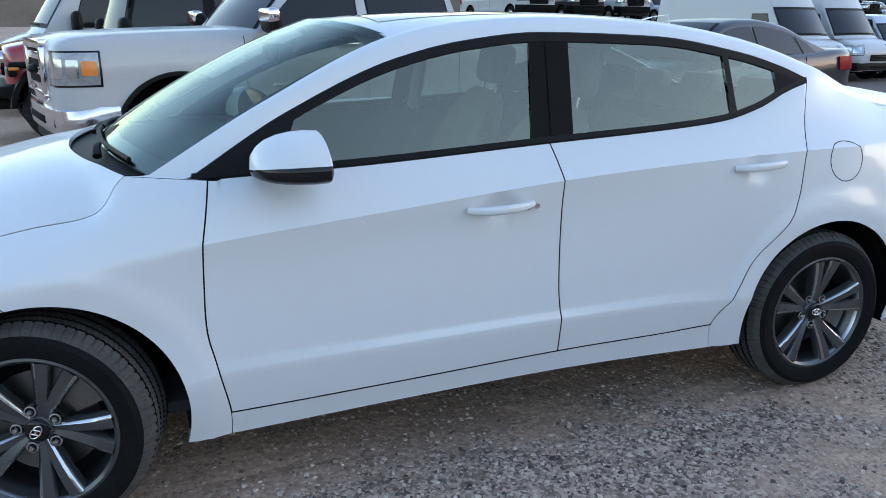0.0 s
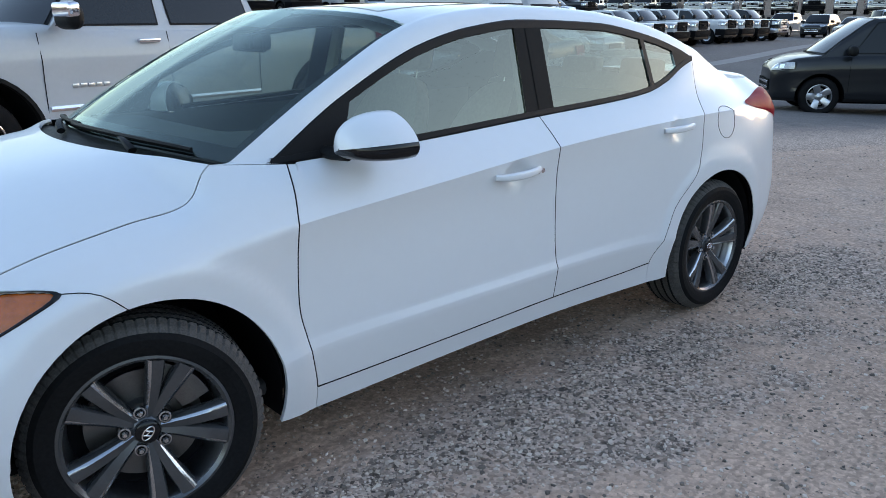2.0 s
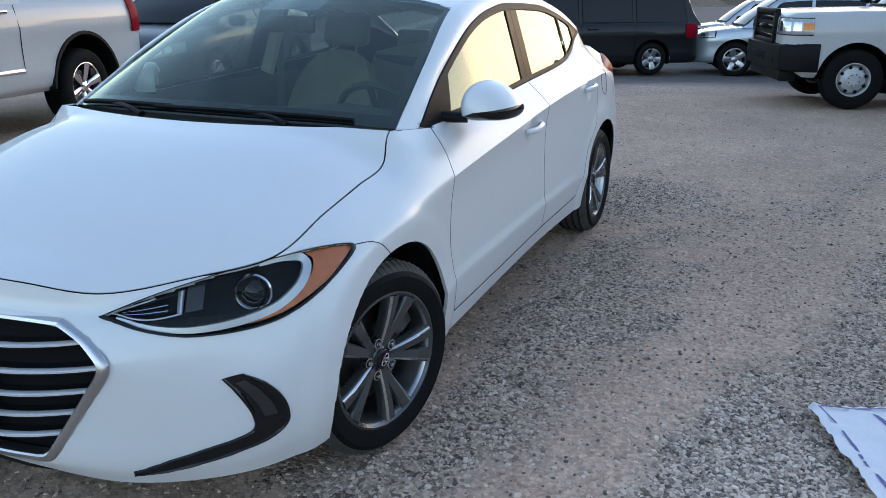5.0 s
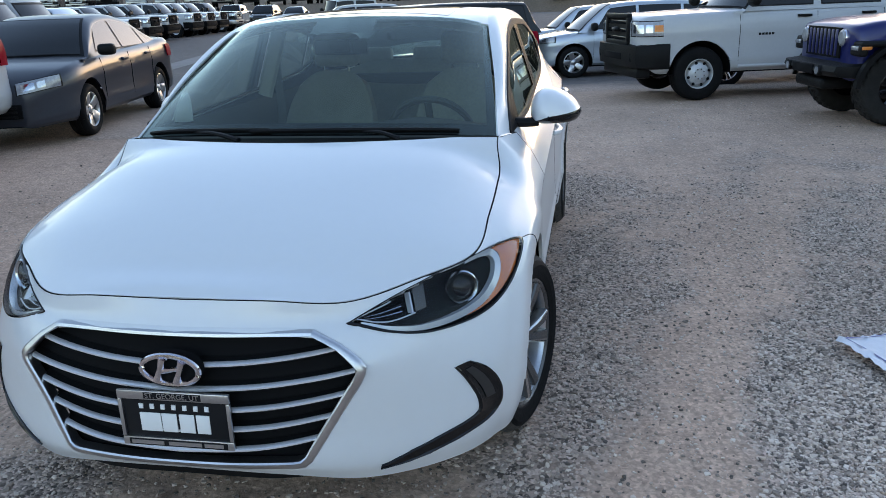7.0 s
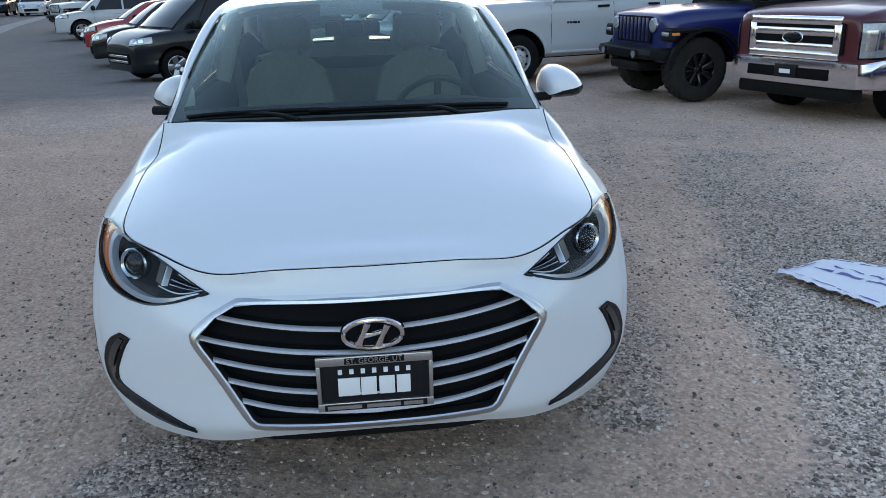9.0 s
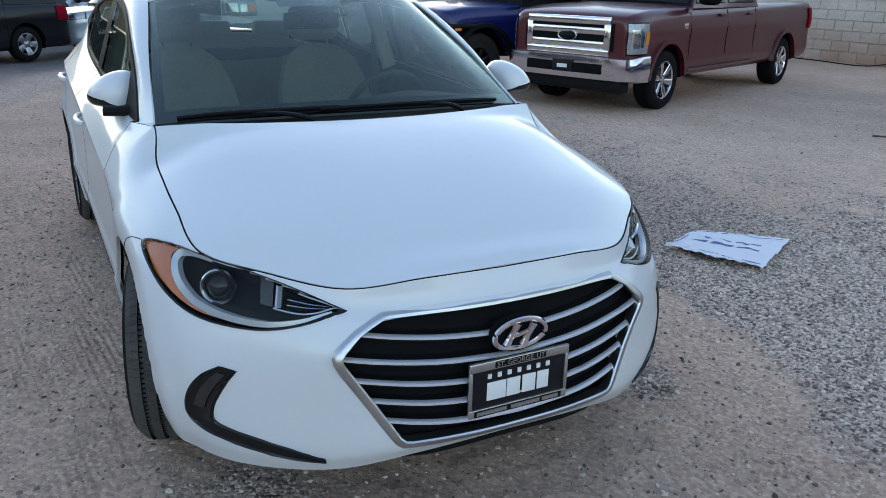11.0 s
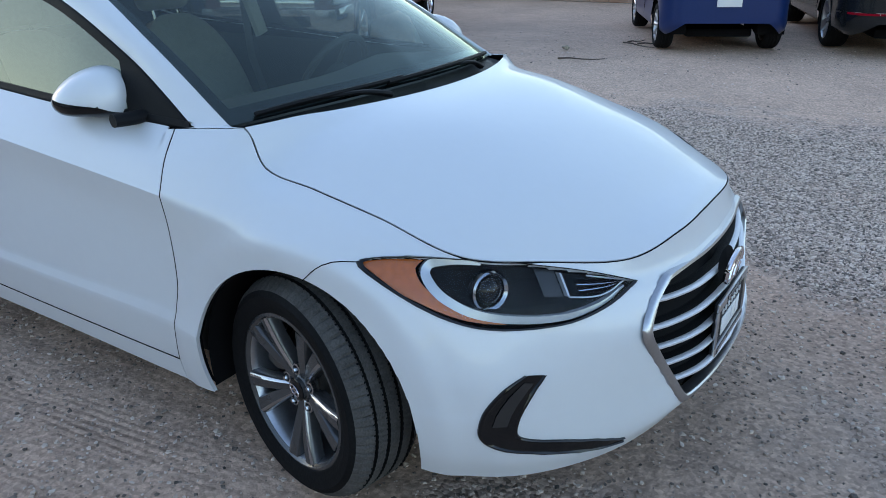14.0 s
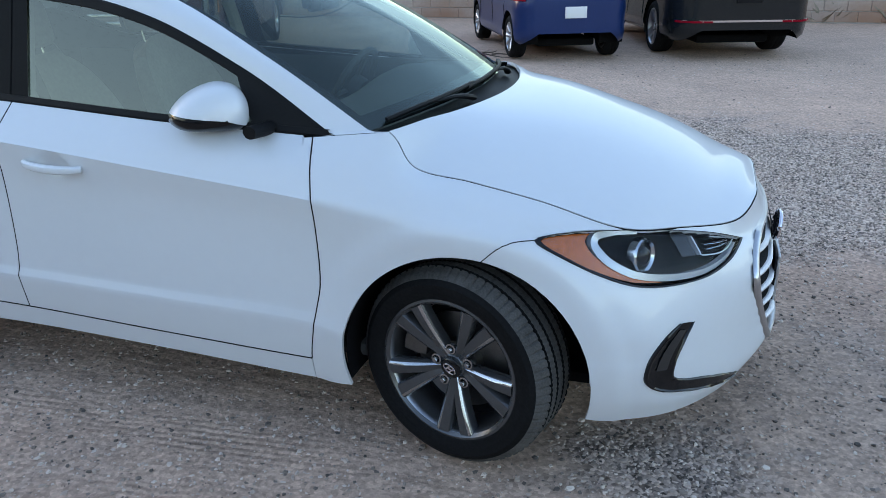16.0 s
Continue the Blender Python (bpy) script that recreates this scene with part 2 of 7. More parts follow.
def wheel(name, parent, m, R, W, rim, style, side=1):
    """A road wheel with its outer face at +y (side 1) or -y: tyre, rim, spokes, hub."""
    w = new(name)
    w.parent = parent
    w.matrix_local = m
    if style == "far":
        def turn(bm):
            return bm if side > 0 else flipped_y(bm)
        h = W / 2
        part("tyre", turn(revolve([(rim, h - .01), (rim + .03, h + .008), (R - .03, h + .004), (R, h - .03), (R, -h + .03), (R - .03, -h), (rim, -h + .01)], 20)), RUBBER, w)
        part("rim", turn(revolve([(rim + .004, h - .004), (rim - .012, h - .012), (rim * .75, h - .035), (rim * .3, h - .015), (.001, h - .01)], 16)), ALLOY, w)
        return w
    s = side
    h = W / 2
    # tyre with grooves round the tread
    pr = [(rim - 0.006, h - 0.012), (rim + 0.008, h + 0.002), (rim + 0.03, h + 0.009), (rim + (R - rim) * 0.55, h + 0.012), (R - 0.028, h + 0.002), (R - 0.012, h - 0.014), (R - 0.004, h - 0.032)]
    g = h - 0.032
    tread = []
    for c in ((0.78, 0.27, -0.27, -0.78) if style == "twin" else (0.55, 0.0, -0.55)):
        y = c * g * 1.1
        tread += [(R, y + 0.006), (R - 0.010, y + 0.005), (R - 0.010, y - 0.005), (R, y - 0.006)]
    back = [(r, -y) for r, y in reversed(pr)]
    hero = style == "twin"
    lug = 0.014
    seg = 360 if hero else (108 if style == "mud" else 40)

    def sipe(k, i):
        shoulder = i in (5, 6, 7) or i >= len(pr) + len(tread) - 1 and i <= len(pr) + len(tread) + 1
        if hero:
            if shoulder:
                return -0.0055 if k % 5 == 0 else 0
            return -0.002 if k % 3 == 0 and len(pr) <= i < len(pr) + len(tread) else 0
        if style == "mud":
            return -lug if ((k // 2 + i // 3) % 2 and 4 <= i <= len(pr) + len(tread) + 2) else 0
        return 0

    def out(bm):
        if s < 0:
            for v in bm.verts:
                v.co.y = -v.co.y
            bmesh.ops.reverse_faces(bm, faces=bm.faces[:])
        return bm

    t = part("tyre", out(revolve(pr + tread + back, seg, None, sipe)), MUDRUBBER if style == "mud" else RUBBER, w, angle=8 if hero else (18 if style == "mud" else 35))
    if hero:
        t.data.materials.append(DUSTRUBBER)
        for p in t.data.polygons:
            c = p.center
            if math.hypot(c.x, c.z) > R - 0.023 and math.hypot(c.x, c.z) < R + .01 and abs(p.normal.y) < .75 and p.area > 1e-5 and not (R - .0095 > math.hypot(c.x, c.z) > R - .0105):
                p.material_index = 1
    face = h - 0.018
    dark, bright = {"twin": (ALLOYDARK, SPOKEFACE), "mud": (GLOSSBLACK, GLOSSBLACK), "steel": (WHEELSILVER, WHEELSILVER), "five": (ALLOY, ALLOY), "chrome": (CHROME, CHROME), "cap": (ALLOY, ALLOY)}[style]
    barrel = [(rim + 0.004, h - 0.004), (rim - 0.004, h - 0.002), (rim - 0.012, h - 0.01), (rim - 0.016, h - 0.03), (rim - 0.03, -h * 0.2), (rim - 0.03, -h + 0.02), (rim - 0.004, -h + 0.01)]
    part("rim", out(revolve(barrel, seg if hero else 40)), ALLOY if style in ("five", "twin") else dark, w)
    if hero:
        part("rim_edge", out(revolve([(rim + 0.0045, h - 0.001), (rim - 0.003, h + 0.001), (rim - 0.0125, h - 0.008)], 72)), ALLOYDARK, w)
    if style == "steel":
        part("disc", out(revolve([(rim - 0.02, 0.02), (rim * 0.72, face - 0.01), (rim * 0.45, face + 0.015), (rim * 0.40, face + 0.03), (0.001, face + 0.035)], 40)), WHEELSILVER, w, "silver steel wheel disc")
        for k in range(8):
            own, bm = bmesh.new(), bmesh.new()
            bmesh.ops.create_cone(own, cap_ends=True, segments=12, radius1=0.024, radius2=0.024, depth=0.006)
            join(bm, own, Matrix.Rotation(2 * math.pi * k / 8, 4, "Y") @ Matrix.Translation((0, face - 0.001, rim * 0.76)) @ Matrix.Rotation(math.pi / 2, 4, "X"))
            part("vent_hole", out(bm), GAP, w)
            own, bm = bmesh.new(), bmesh.new()
            bmesh.ops.create_cone(own, cap_ends=True, segments=6, radius1=0.012, radius2=0.01, depth=0.03)
            join(bm, own, Matrix.Rotation(2 * math.pi * k / 8 + 0.2, 4, "Y") @ Matrix.Translation((0, face + 0.028, rim * 0.33)) @ Matrix.Rotation(-math.pi / 2, 4, "X"))
            part("wheel_nut", out(bm), CHROME, w)
    else:
        n = {"twin": 5, "mud": 8, "five": 5, "chrome": 6, "cap": 9}[style]
        back_disc = revolve([(rim - 0.025, -0.01), (0.02, -0.01)], 32)
        part("brake_backing", out(back_disc), GAP, w)
        part("brake_disc", out(revolve([(rim * 0.70, 0.0), (rim * 0.70, 0.014), (rim * 0.34, 0.014), (rim * 0.32, 0.045), (0.01, 0.045)], 40)), STEEL, w, "bare steel brake disc")
        for k in range(n):
            a = 2 * math.pi * k / n
            arms = ((-0.20, 0.051), (0.20, 0.051)) if style == "twin" else ((0.0, {"cap": .06, "five": .125}.get(style, .10)),)
            for off, wd in arms:
                sp = bmesh.new()
                rows = []
                steps = 7
                for i in range(steps):
                    q = i / (steps - 1)
                    rr = lerp(0.030 if hero else 0.045, rim - 0.010, q)
                    th = a + off * lerp(0.70, 1.0, q)
                    ct = Vector((math.sin(th) * rr, 0, math.cos(th) * rr))
                    tg = Vector((math.cos(th), 0, -math.sin(th)))
                    half = lerp(wd * (0.36 if style == "five" else 0.24), wd * 0.5, q ** 0.8)
                    yy = face + 0.004 - 0.026 * (1 - q) ** 1.5 + 0.010 * q
                    lean = -1 if off < 0 else 1
                    ridge = lean * half * (0.42 if off else 0)
                    rows.append([ct + tg * (-half) + Vector((0, yy - 0.035, 0)), ct + tg * (-half) + Vector((0, yy - 0.007, 0)), ct + tg * (-half * 0.8) + Vector((0, yy, 0)), ct + tg * ridge + Vector((0, yy + (0.0045 if off else (-.003 if style == "five" else 0.008)), 0)),
                                 ct + tg * (half * 0.8) + Vector((0, yy, 0)), ct + tg * half + Vector((0, yy - 0.007, 0)), ct + tg * half + Vector((0, yy - 0.035, 0))])
                sheet(rows, sp, flip=True)
                o = part("spoke", out(sp), [dark, bright], w, "machined face on dark grey spoke" if hero else "")
                if hero:
                    for p in o.data.polygons:
                        col = p.index % 6
                        p.material_index = 1 if (col in ((2,) if off < 0 else (3,))) else 0
                        if abs(p.normal.y) < 0.5:
                            p.material_index = 0
        part("hub", out(revolve([(k, face - d) for k, d in (((0.058, 0.05), (0.056, 0.034), (0.048, 0.026), (0.034, 0.014), (0.033, 0.004)) if hero else ((0.075, 0.045), (0.074, 0.024), (0.055, 0.012), (0.034, 0.008), (0.033, 0.004)))], 32)), dark, w)
        part("centre_cap", out(revolve([(0.033, face - 0.01), (0.032, face - 0.003), (0.028, face), (0.0005, face + 0.002)], 28)), GLOSSBLACK if hero else dark, w)
        if hero:
            part("cap_emblem", out(emblem(0.021, Matrix.Translation((0, face + 0.0035, 0)))), CHROME, w, "small chrome oval emblem")
        nb = 5 if style != "chrome" else 6
        for k in range(nb):
            a = 2 * math.pi * (k + 0.5) / nb
            own = revolve([(0.017, -0.012), (0.0165, 0.0), (0.0125, 0.001), (0.012, -0.006)], 16)
            join(own, revolve([(0.009, -0.008), (0.009, 0.006), (0.006, 0.010), (0.0005, 0.010)], 6))
            bm = bmesh.new()
            join(bm, own, Matrix.Translation((math.sin(a) * 0.057, face - 0.012, math.cos(a) * 0.057)))
            part("wheel_nut", out(bm), bright if hero else STEEL, w)
    if hero:
        cal = bmesh.new()
        rows = []
        for i in range(7):
            a = radians(-118 + 56 * i / 6)
            rows.append([(math.sin(a) * r, y, math.cos(a) * r) for r, y in ((rim * 0.48, 0.0), (rim * 0.48, 0.05), (rim * 0.60, 0.058), (rim * 0.84, 0.05), (rim * 0.84, 0.0))])
        sheet(rows, cal)
        part("brake_caliper", out(cal), STEEL, w, "dull metal brake caliper")
    return w


def emblem(r, m):
    """A plain oval ring with three slanted strokes, lying in the x-z plane, facing +y."""
    bm = tube([(math.cos(a) * r * 1.0, 0, math.sin(a) * r * 0.56) for a in [2 * math.pi * i / 40 for i in range(40)]], r * 0.10, 8, None, True)
    for p, q in (((-0.50, -0.36), (-0.16, 0.45)), ((0.16, -0.45), (0.50, 0.36))):
        tube([(lerp(p[0], q[0], t) * r, 0, lerp(p[1], q[1], t) * r) for t in (0, 0.25, 0.5, 0.75, 1)], lambda t: r * (0.105 + 0.05 * abs(2 * t - 1)), 8, bm)
    tube([(x * r, 0, (0.07 * x / 0.3) * r) for x in (-0.3, -0.1, 0.1, 0.3)], r * 0.085, 8, bm)
    out = bmesh.new()
    return join(out, bm, m)


# ---- the white sedan ----
# feature lines of one side, from the middle of the nose round to the middle of the tail
ROW = [
    [(.86, 0, .268), (.85, .27, .262), (.765, .48, .215), (.645, .665, .205), (.525, .775, .207), (.37, .835, .212), (0, .845, .215), (-.17, .848, .212), (-.30, .85, .21), (-.48, .853, .215), (-1, .853, .235), (-1.56, .853, .25), (-2, .853, .245), (-2.2, .853, .24), (-2.75, .85, .24), (-3.1, .83, .235), (-3.36, .72, .24), (-3.5, .45, .25), (-3.54, 0, .25)],
    [(.90, 0, .315), (.882, .27, .312), (.79, .49, .272), (.665, .68, .268), (.535, .80, .275), (.38, .858, .287), (0, .868, .29), (-.17, .868, .29), (-.30, .868, .29), (-.48, .868, .29), (-1, .868, .305), (-1.56, .868, .325), (-2, .868, .33), (-2.19, .868, .335), (-2.75, .868, .33), (-3.1, .85, .33), (-3.39, .75, .33), (-3.57, .45, .34), (-3.61, 0, .34)],
    [(.893, 0, .39), (.875, .27, .388), (.79, .49, .378), (.658, .69, .375), (.53, .815, .38), (.385, .872, .392), (0, .885, .40), (-.17, .888, .398), (-.30, .888, .395), (-.455, .886, .420), (-1, .888, .437), (-1.56, .888, .447), (-2, .887, .445), (-2.26, .885, .43), (-2.75, .885, .42), (-3.1, .862, .42), (-3.40, .77, .42), (-3.60, .45, .43), (-3.65, 0, .43)],
    [(.884, 0, .48), (.864, .27, .48), (.79, .49, .475), (.648, .69, .478), (.515, .815, .485), (.375, .872, .505), (0, .886, .53), (-.17, .882, .535), (-.30, .878, .54), (-.43, .876, .55), (-1, .8765, .545), (-1.55, .8765, .555), (-2, .877, .57), (-2.34, .878, .57), (-2.75, .888, .56), (-3.1, .868, .55), (-3.40, .78, .55), (-3.62, .45, .56), (-3.67, 0, .56)],
    [(.864, 0, .568), (.843, .27, .568), (.785, .487, .56), (.64, .67, .572), (.49, .79, .595), (.345, .86, .63), (0, .885, .66), (-.17, .884, .665), (-.30, .882, .67), (-.432, .877, .71), (-1, .874, .765), (-1.55, .874, .81), (-2, .876, .83), (-2.50, .886, .73), (-2.78, .888, .71), (-3.1, .865, .69), (-3.38, .78, .68), (-3.62, .45, .68), (-3.67, 0, .68)],
    [(.842, 0, .632), (.822, .25, .634), (.765, .455, .630), (.635, .635, .645), (.46, .772, .668), (.285, .85, .712), (0, .882, .757), (-.16, .886, .777), (-.30, .888, .792), (-.436, .888, .81), (-1, .889, .865), (-1.55, .888, .915), (-2, .884, .94), (-2.545, .868, .955), (-2.80, .852, .955), (-3.1, .805, .945), (-3.39, .75, .915), (-3.62, .43, .90), (-3.69, 0, .90)],
    [(.815, 0, .678), (.797, .24, .680), (.735, .445, .672), (.60, .620, .698), (.435, .757, .722), (.24, .815, .775), (0, .828, .818), (-.14, .825, .848), (-.29, .822, .895), (-.455, .840, .895), (-1, .846, .925), (-1.55, .843, .96), (-2, .834, .99), (-2.60, .785, 1.04), (-2.82, .785, 1.02), (-3.1, .745, 1.0), (-3.385, .695, 1.0), (-3.60, .40, 1.01), (-3.65, 0, 1.01)],
    [(.788, 0, .733), (.782, .24, .734), (.722, .44, .714), (.575, .605, .733), (.42, .739, .760), (.20, .757, .822), (0, .757, .862), (-.175, .748, .892), (-.252, .733, .982), (-.47, .785, .968), (-1, .79, .99), (-1.55, .79, 1.02), (-2.1, .765, 1.048), (-2.665, .703, 1.192), (-2.88, .668, 1.137), (-3.1, .645, 1.078), (-3.345, .61, 1.068), (-3.53, .40, 1.08), (-3.58, 0, 1.085)],
]
LEDGE = [0, 0, 0, 0, 0, 0, 0, 0, .001, .004, .006, .006, .005, .002, 0, 0, 0, 0, 0]
ROW.insert(3, [(lerp(a[0], b[0], .28), lerp(a[1], b[1], .28) - d, lerp(a[2], b[2], .28)) for a, b, d in zip(ROW[2], ROW[3], LEDGE)])
TOPZ = [(-.42, .972), (-.71, 1.143), (-1.05, 1.288), (-1.30, 1.343), (-1.55, 1.366), (-2.0, 1.352), (-2.35, 1.298), (-2.55, 1.243), (-2.68, 1.190)]
BELT = [(-.42, .966), (-1, .99), (-1.55, 1.02), (-2, 1.042), (-2.25, 1.062), (-2.42, 1.10), (-2.56, 1.155), (-2.68, 1.190)]


def side_y(x, z):
    return 0.79 - 0.335 * (z - 0.97) - 0.03 * sstep((x + 1.0) / 0.6) - 0.012 * sstep((-2.0 - x) / 0.7)


SPAN = [10, 9, 9, 9, 10, 18, 9, 6, 8, 34, 40, 28, 40, 18, 16, 10, 8, 8]
COL = [sum(SPAN[:i]) for i in range(len(SPAN) + 1)]
SUB = 6
long_lines = [spline(r, SPAN) for r in ROW]
for p in long_lines[8]:
    if -.50 <= p.x < -.25:
        t = (p.x + .25) / -.25
        p.y, p.z = lerp(.733, .785, t), lerp(.985, .966, t)
    if -2.66 < p.x < -.50:
        p.z = line(BELT, p.x) - .001
        p.y = side_y(p.x, p.z) + .003


def upright(j):
    """One section of the side, from the bottom up; the two creases sharpen towards the doors."""
    k = [l[j] for l in long_lines]
    soft = spline(k, SUB)
    hard = spline(k[:3], SUB)[:-1] + spline(k[2:4], SUB)[:-1] + spline(k[3:7], SUB)[:-1] + spline(k[6:], SUB)
    w = sstep((j - COL[6]) / (COL[9] - COL[6])) * sstep((COL[15] - j) / 14)
    return [a.lerp(b, w) for a, b in zip(soft, hard)]


cols = [upright(j) for j in range(len(long_lines[0]))]
SKIN = [[cols[j][i] for j in range(len(cols))] for i in range(len(cols[0]))]      # rows from the bottom up
NR, NC = len(SKIN), len(SKIN[0])
for row in SKIN:
    for p in row:
        for cx in (.005, -2.70):
            d = math.hypot(p.x - cx, p.z - .315)
            if d < .50 and p.y > .5 and p.z < .80:
                p.y += .011 * sstep((.49 - d) / .055)

skin_bm = sheet(SKIN)
mirrored(skin_bm)
HULL = BVHTree.FromBMesh(skin_bm)
skin_bm.free()


def on_hull(p, lift=0.0):
    """The place on the body nearest to p, lifted off it."""
    co, no, _, _ = HULL.find_nearest(Vector(p))
    out = Vector((max(co.x, 0) if co.x > 0 else min(co.x + 2.7, 0) * 0.5, co.y, 0.15))
    if no.dot(out) < 0:
        no = -no
    return co + no * lift


ARCH = [(0.005, 0.315, 0.372), (-2.70, 0.315, 0.374)]
GRILLE = [(.365, .652), (.43, .615), (.478, .574), (.490, .558), (.488, .542), (.478, .522), (.41, .415), (.350, .318), (.335, .306), (.315, .303)]
LAMP = [(.205, .856, .745), (.30, .808, .763), (.419, .742, .757), (.56, .625, .729), (.665, .522, .694), (.730, .453, .664), (.738, .444, .660), (.735, .463, .653), (.70, .556, .622), (.63, .645, .600), (.47, .775, .608), (.33, .835, .668)]
LU, LV = Vector((-.73, .68, 0)).normalized(), Vector((-.2, -.15, .97)).normalized()
LN = LU.cross(LV).normalized() * -1
LAMP_LINE = spline(LAMP, [5, 5, 5, 5, 4, 2, 2, 5, 5, 6, 6, 5], True)


def inside(poly, u, v):
    hit = False
    for (a, b), (c, d) in zip(poly, poly[1:] + poly[:1]):
        if (b > v) != (d > v) and u < (c - a) * (v - b) / (d - b) + a:
            hit = not hit
    return hit


def onto(poly, u, v):
    best = None
    p = Vector((u, v))
    for (a, b), (c, d) in zip(poly, poly[1:] + poly[:1]):
        s, e = Vector((a, b)), Vector((c, d))
        t = max(0, min(1, (p - s).dot(e - s) / max((e - s).length_squared, 1e-9)))
        q = s + (e - s) * t
        if best is None or (q - p).length < best[0]:
            best = ((q - p).length, q)
    return best[1]


GR_POLY = GRILLE + [(-y, z) for y, z in reversed(GRILLE)]
LAMP_POLY = [(p.dot(LU), p.dot(LV)) for p in LAMP_LINE]


def cut(bm, test, snap):
    """Opens the sheet where test holds and lays its rim on the outline."""
    dead = [f for f in bm.faces if test(f.calc_center_median())]
    rim = {v for f in dead for v in f.verts if any(g not in dead for g in v.link_faces)} if len(dead) < 4000 else set()
    dset = set(dead)
    rim = {v for f in dead for v in f.verts if any(g not in dset for g in v.link_faces)}
    bmesh.ops.delete(bm, geom=dead, context="FACES")
    for v in rim:
        if v.is_valid:
            v.co = snap(v.co)


def lip(bm, d=0.004):
    """Turns the free edges of a sheet inwards."""
    bm.normal_update()
    no = {v: v.normal.copy() for v in bm.verts}
    edges = [e for e in bm.edges if e.is_boundary]
    r = bmesh.ops.extrude_edge_only(bm, edges=edges)
    for v in (g for g in r["geom"] if isinstance(g, bmesh.types.BMVert)):
        src = next(iter(e.other_vert(v) for e in v.link_edges if e.other_vert(v) in no), None)
        n = no[src] if src else v.normal
        side = 1 if n.dot(Vector((v.co.x + 1.3, v.co.y * 2, v.co.z - 0.5))) > 0 else -1
        v.co = v.co - n * (d * side)
    return bm


def arches(bm):
    for cx, cz, R in ARCH:
        def test(c):
            return math.hypot(c.x - cx, c.z - cz) < R and abs(c.y) > 0.6

        def snap(c):
            a = math.atan2(c.z - cz, c.x - cx)
            return Vector((cx + R * math.cos(a), c.y, cz + R * math.sin(a)))
        cut(bm, test, snap)
    return bm


HANDLES = ((-1.33, .845), (-2.33, .915))


def dent(p):
    """Cups pressed into the doors behind the handles."""
    for hx, hz in HANDLES:
        q = ((p.x - hx) / .062) ** 2 + ((p.z - hz) / .040) ** 2
        if q < 1:
            p.y -= .017 * (1 - q) ** .5
    return p


def panel(c0, c1, r0, r1, g=0.0024, sides="lrtb"):
    """A stretch of the body sheet, drawn back a little from its seams."""
    rows = [[dent(SKIN[i][j].copy()) for j in range(c0, c1 + 1)] for i in range(r0, r1 + 1)]
    for r in rows:
        if "l" in sides:
            r[0] += (r[1] - r[0]).normalized() * g
        if "r" in sides:
            r[-1] += (r[-2] - r[-1]).normalized() * g
    for j in range(len(rows[0])):
        if "b" in sides:
            rows[0][j] += (rows[1][j] - rows[0][j]).normalized() * g
        if "t" in sides:
            rows[-1][j] += (rows[-2][j] - rows[-1][j]).normalized() * g
    return sheet(rows)


car = thing("sedan", "clean white four-door sedan parked on gravel, front wheels turned", "car")

# nose: bumper and wings in one sheet, open for grille, lamps and wheels
nose = mirrored(panel(0, COL[9], 0, NR - 1, sides="rt"))
bmesh.ops.remove_doubles(nose, verts=nose.verts[:], dist=0.0008)
arches(nose)
cut(nose, lambda c: c.x > 0.6 and inside(GR_POLY, c.y, c.z), lambda c: Vector((c.x, *onto(GR_POLY, c.y, c.z))))


def lamp_snap(c):
    s = -1 if c.y < 0 else 1
    p = Vector((c.x, abs(c.y), c.z))
    q = onto(LAMP_POLY, p.dot(LU), p.dot(LV))
    p = p + LU * (q.x - p.dot(LU)) + (LV - LU * LV.dot(LU)) * (q.y - p.dot(LV))
    return Vector((p.x, s * p.y, p.z))


cut(nose, lambda c: c.x > 0.15 and c.z > 0.5 and inside(LAMP_POLY, Vector((c.x, abs(c.y), c.z)).dot(LU), Vector((c.x, abs(c.y), c.z)).dot(LV)), lamp_snap)
lip(nose, 0.012)
part("front_bumper", nose, WHITE, car, angle=40)

for side in (1, -1):
    def lr(bm):
        return bm if side > 0 else flipped(bm)
    o = part("front_door", lr(lip(panel(COL[9], COL[11], SUB, NR - 1))), WHITE, car)
    o = part("rear_door", lr(lip(arches(panel(COL[11], COL[13], SUB, NR - 1)))), WHITE, car)
    part("sill", lr(lip(panel(COL[9], COL[13], 0, SUB, sides="t"))), WHITE, car)
    # shut lines
    for c, r0, r1 in ((COL[9], SUB, NR - 1), (COL[11], SUB, NR - 1), (COL[13], SUB, NR - 1)):
        pts = [p for p in (SKIN[i][c] - Vector((0, .0015, 0)) for i in range(r0, r1 + 1)) if math.hypot(p.x + 2.70, p.z - .315) > .37]
        part("shut_line", lr(tube(pts, .0021, 6)), GAP, car)
    pts = [p for p in (SKIN[SUB][j] + Vector((0, .0006, 0)) for j in range(COL[9], COL[13] + 1)) if math.hypot(p.x + 2.70, p.z - .315) > .37]
    part("shut_line", lr(tube(pts, .0017, 6)), GAP, car)
    part("shut_line", lr(tube([p + Vector((-.002, -.001, -.002)) for p in SKIN[-1][:COL[8] + 1]], .0019, 6)), GAP, car)
q = mirrored(panel(COL[13], NC - 1, 0, NR - 1, sides="l"))
bmesh.ops.remove_doubles(q, verts=q.verts[:], dist=0.0008)
part("rear_quarter", lip(arches(q)), WHITE, car)

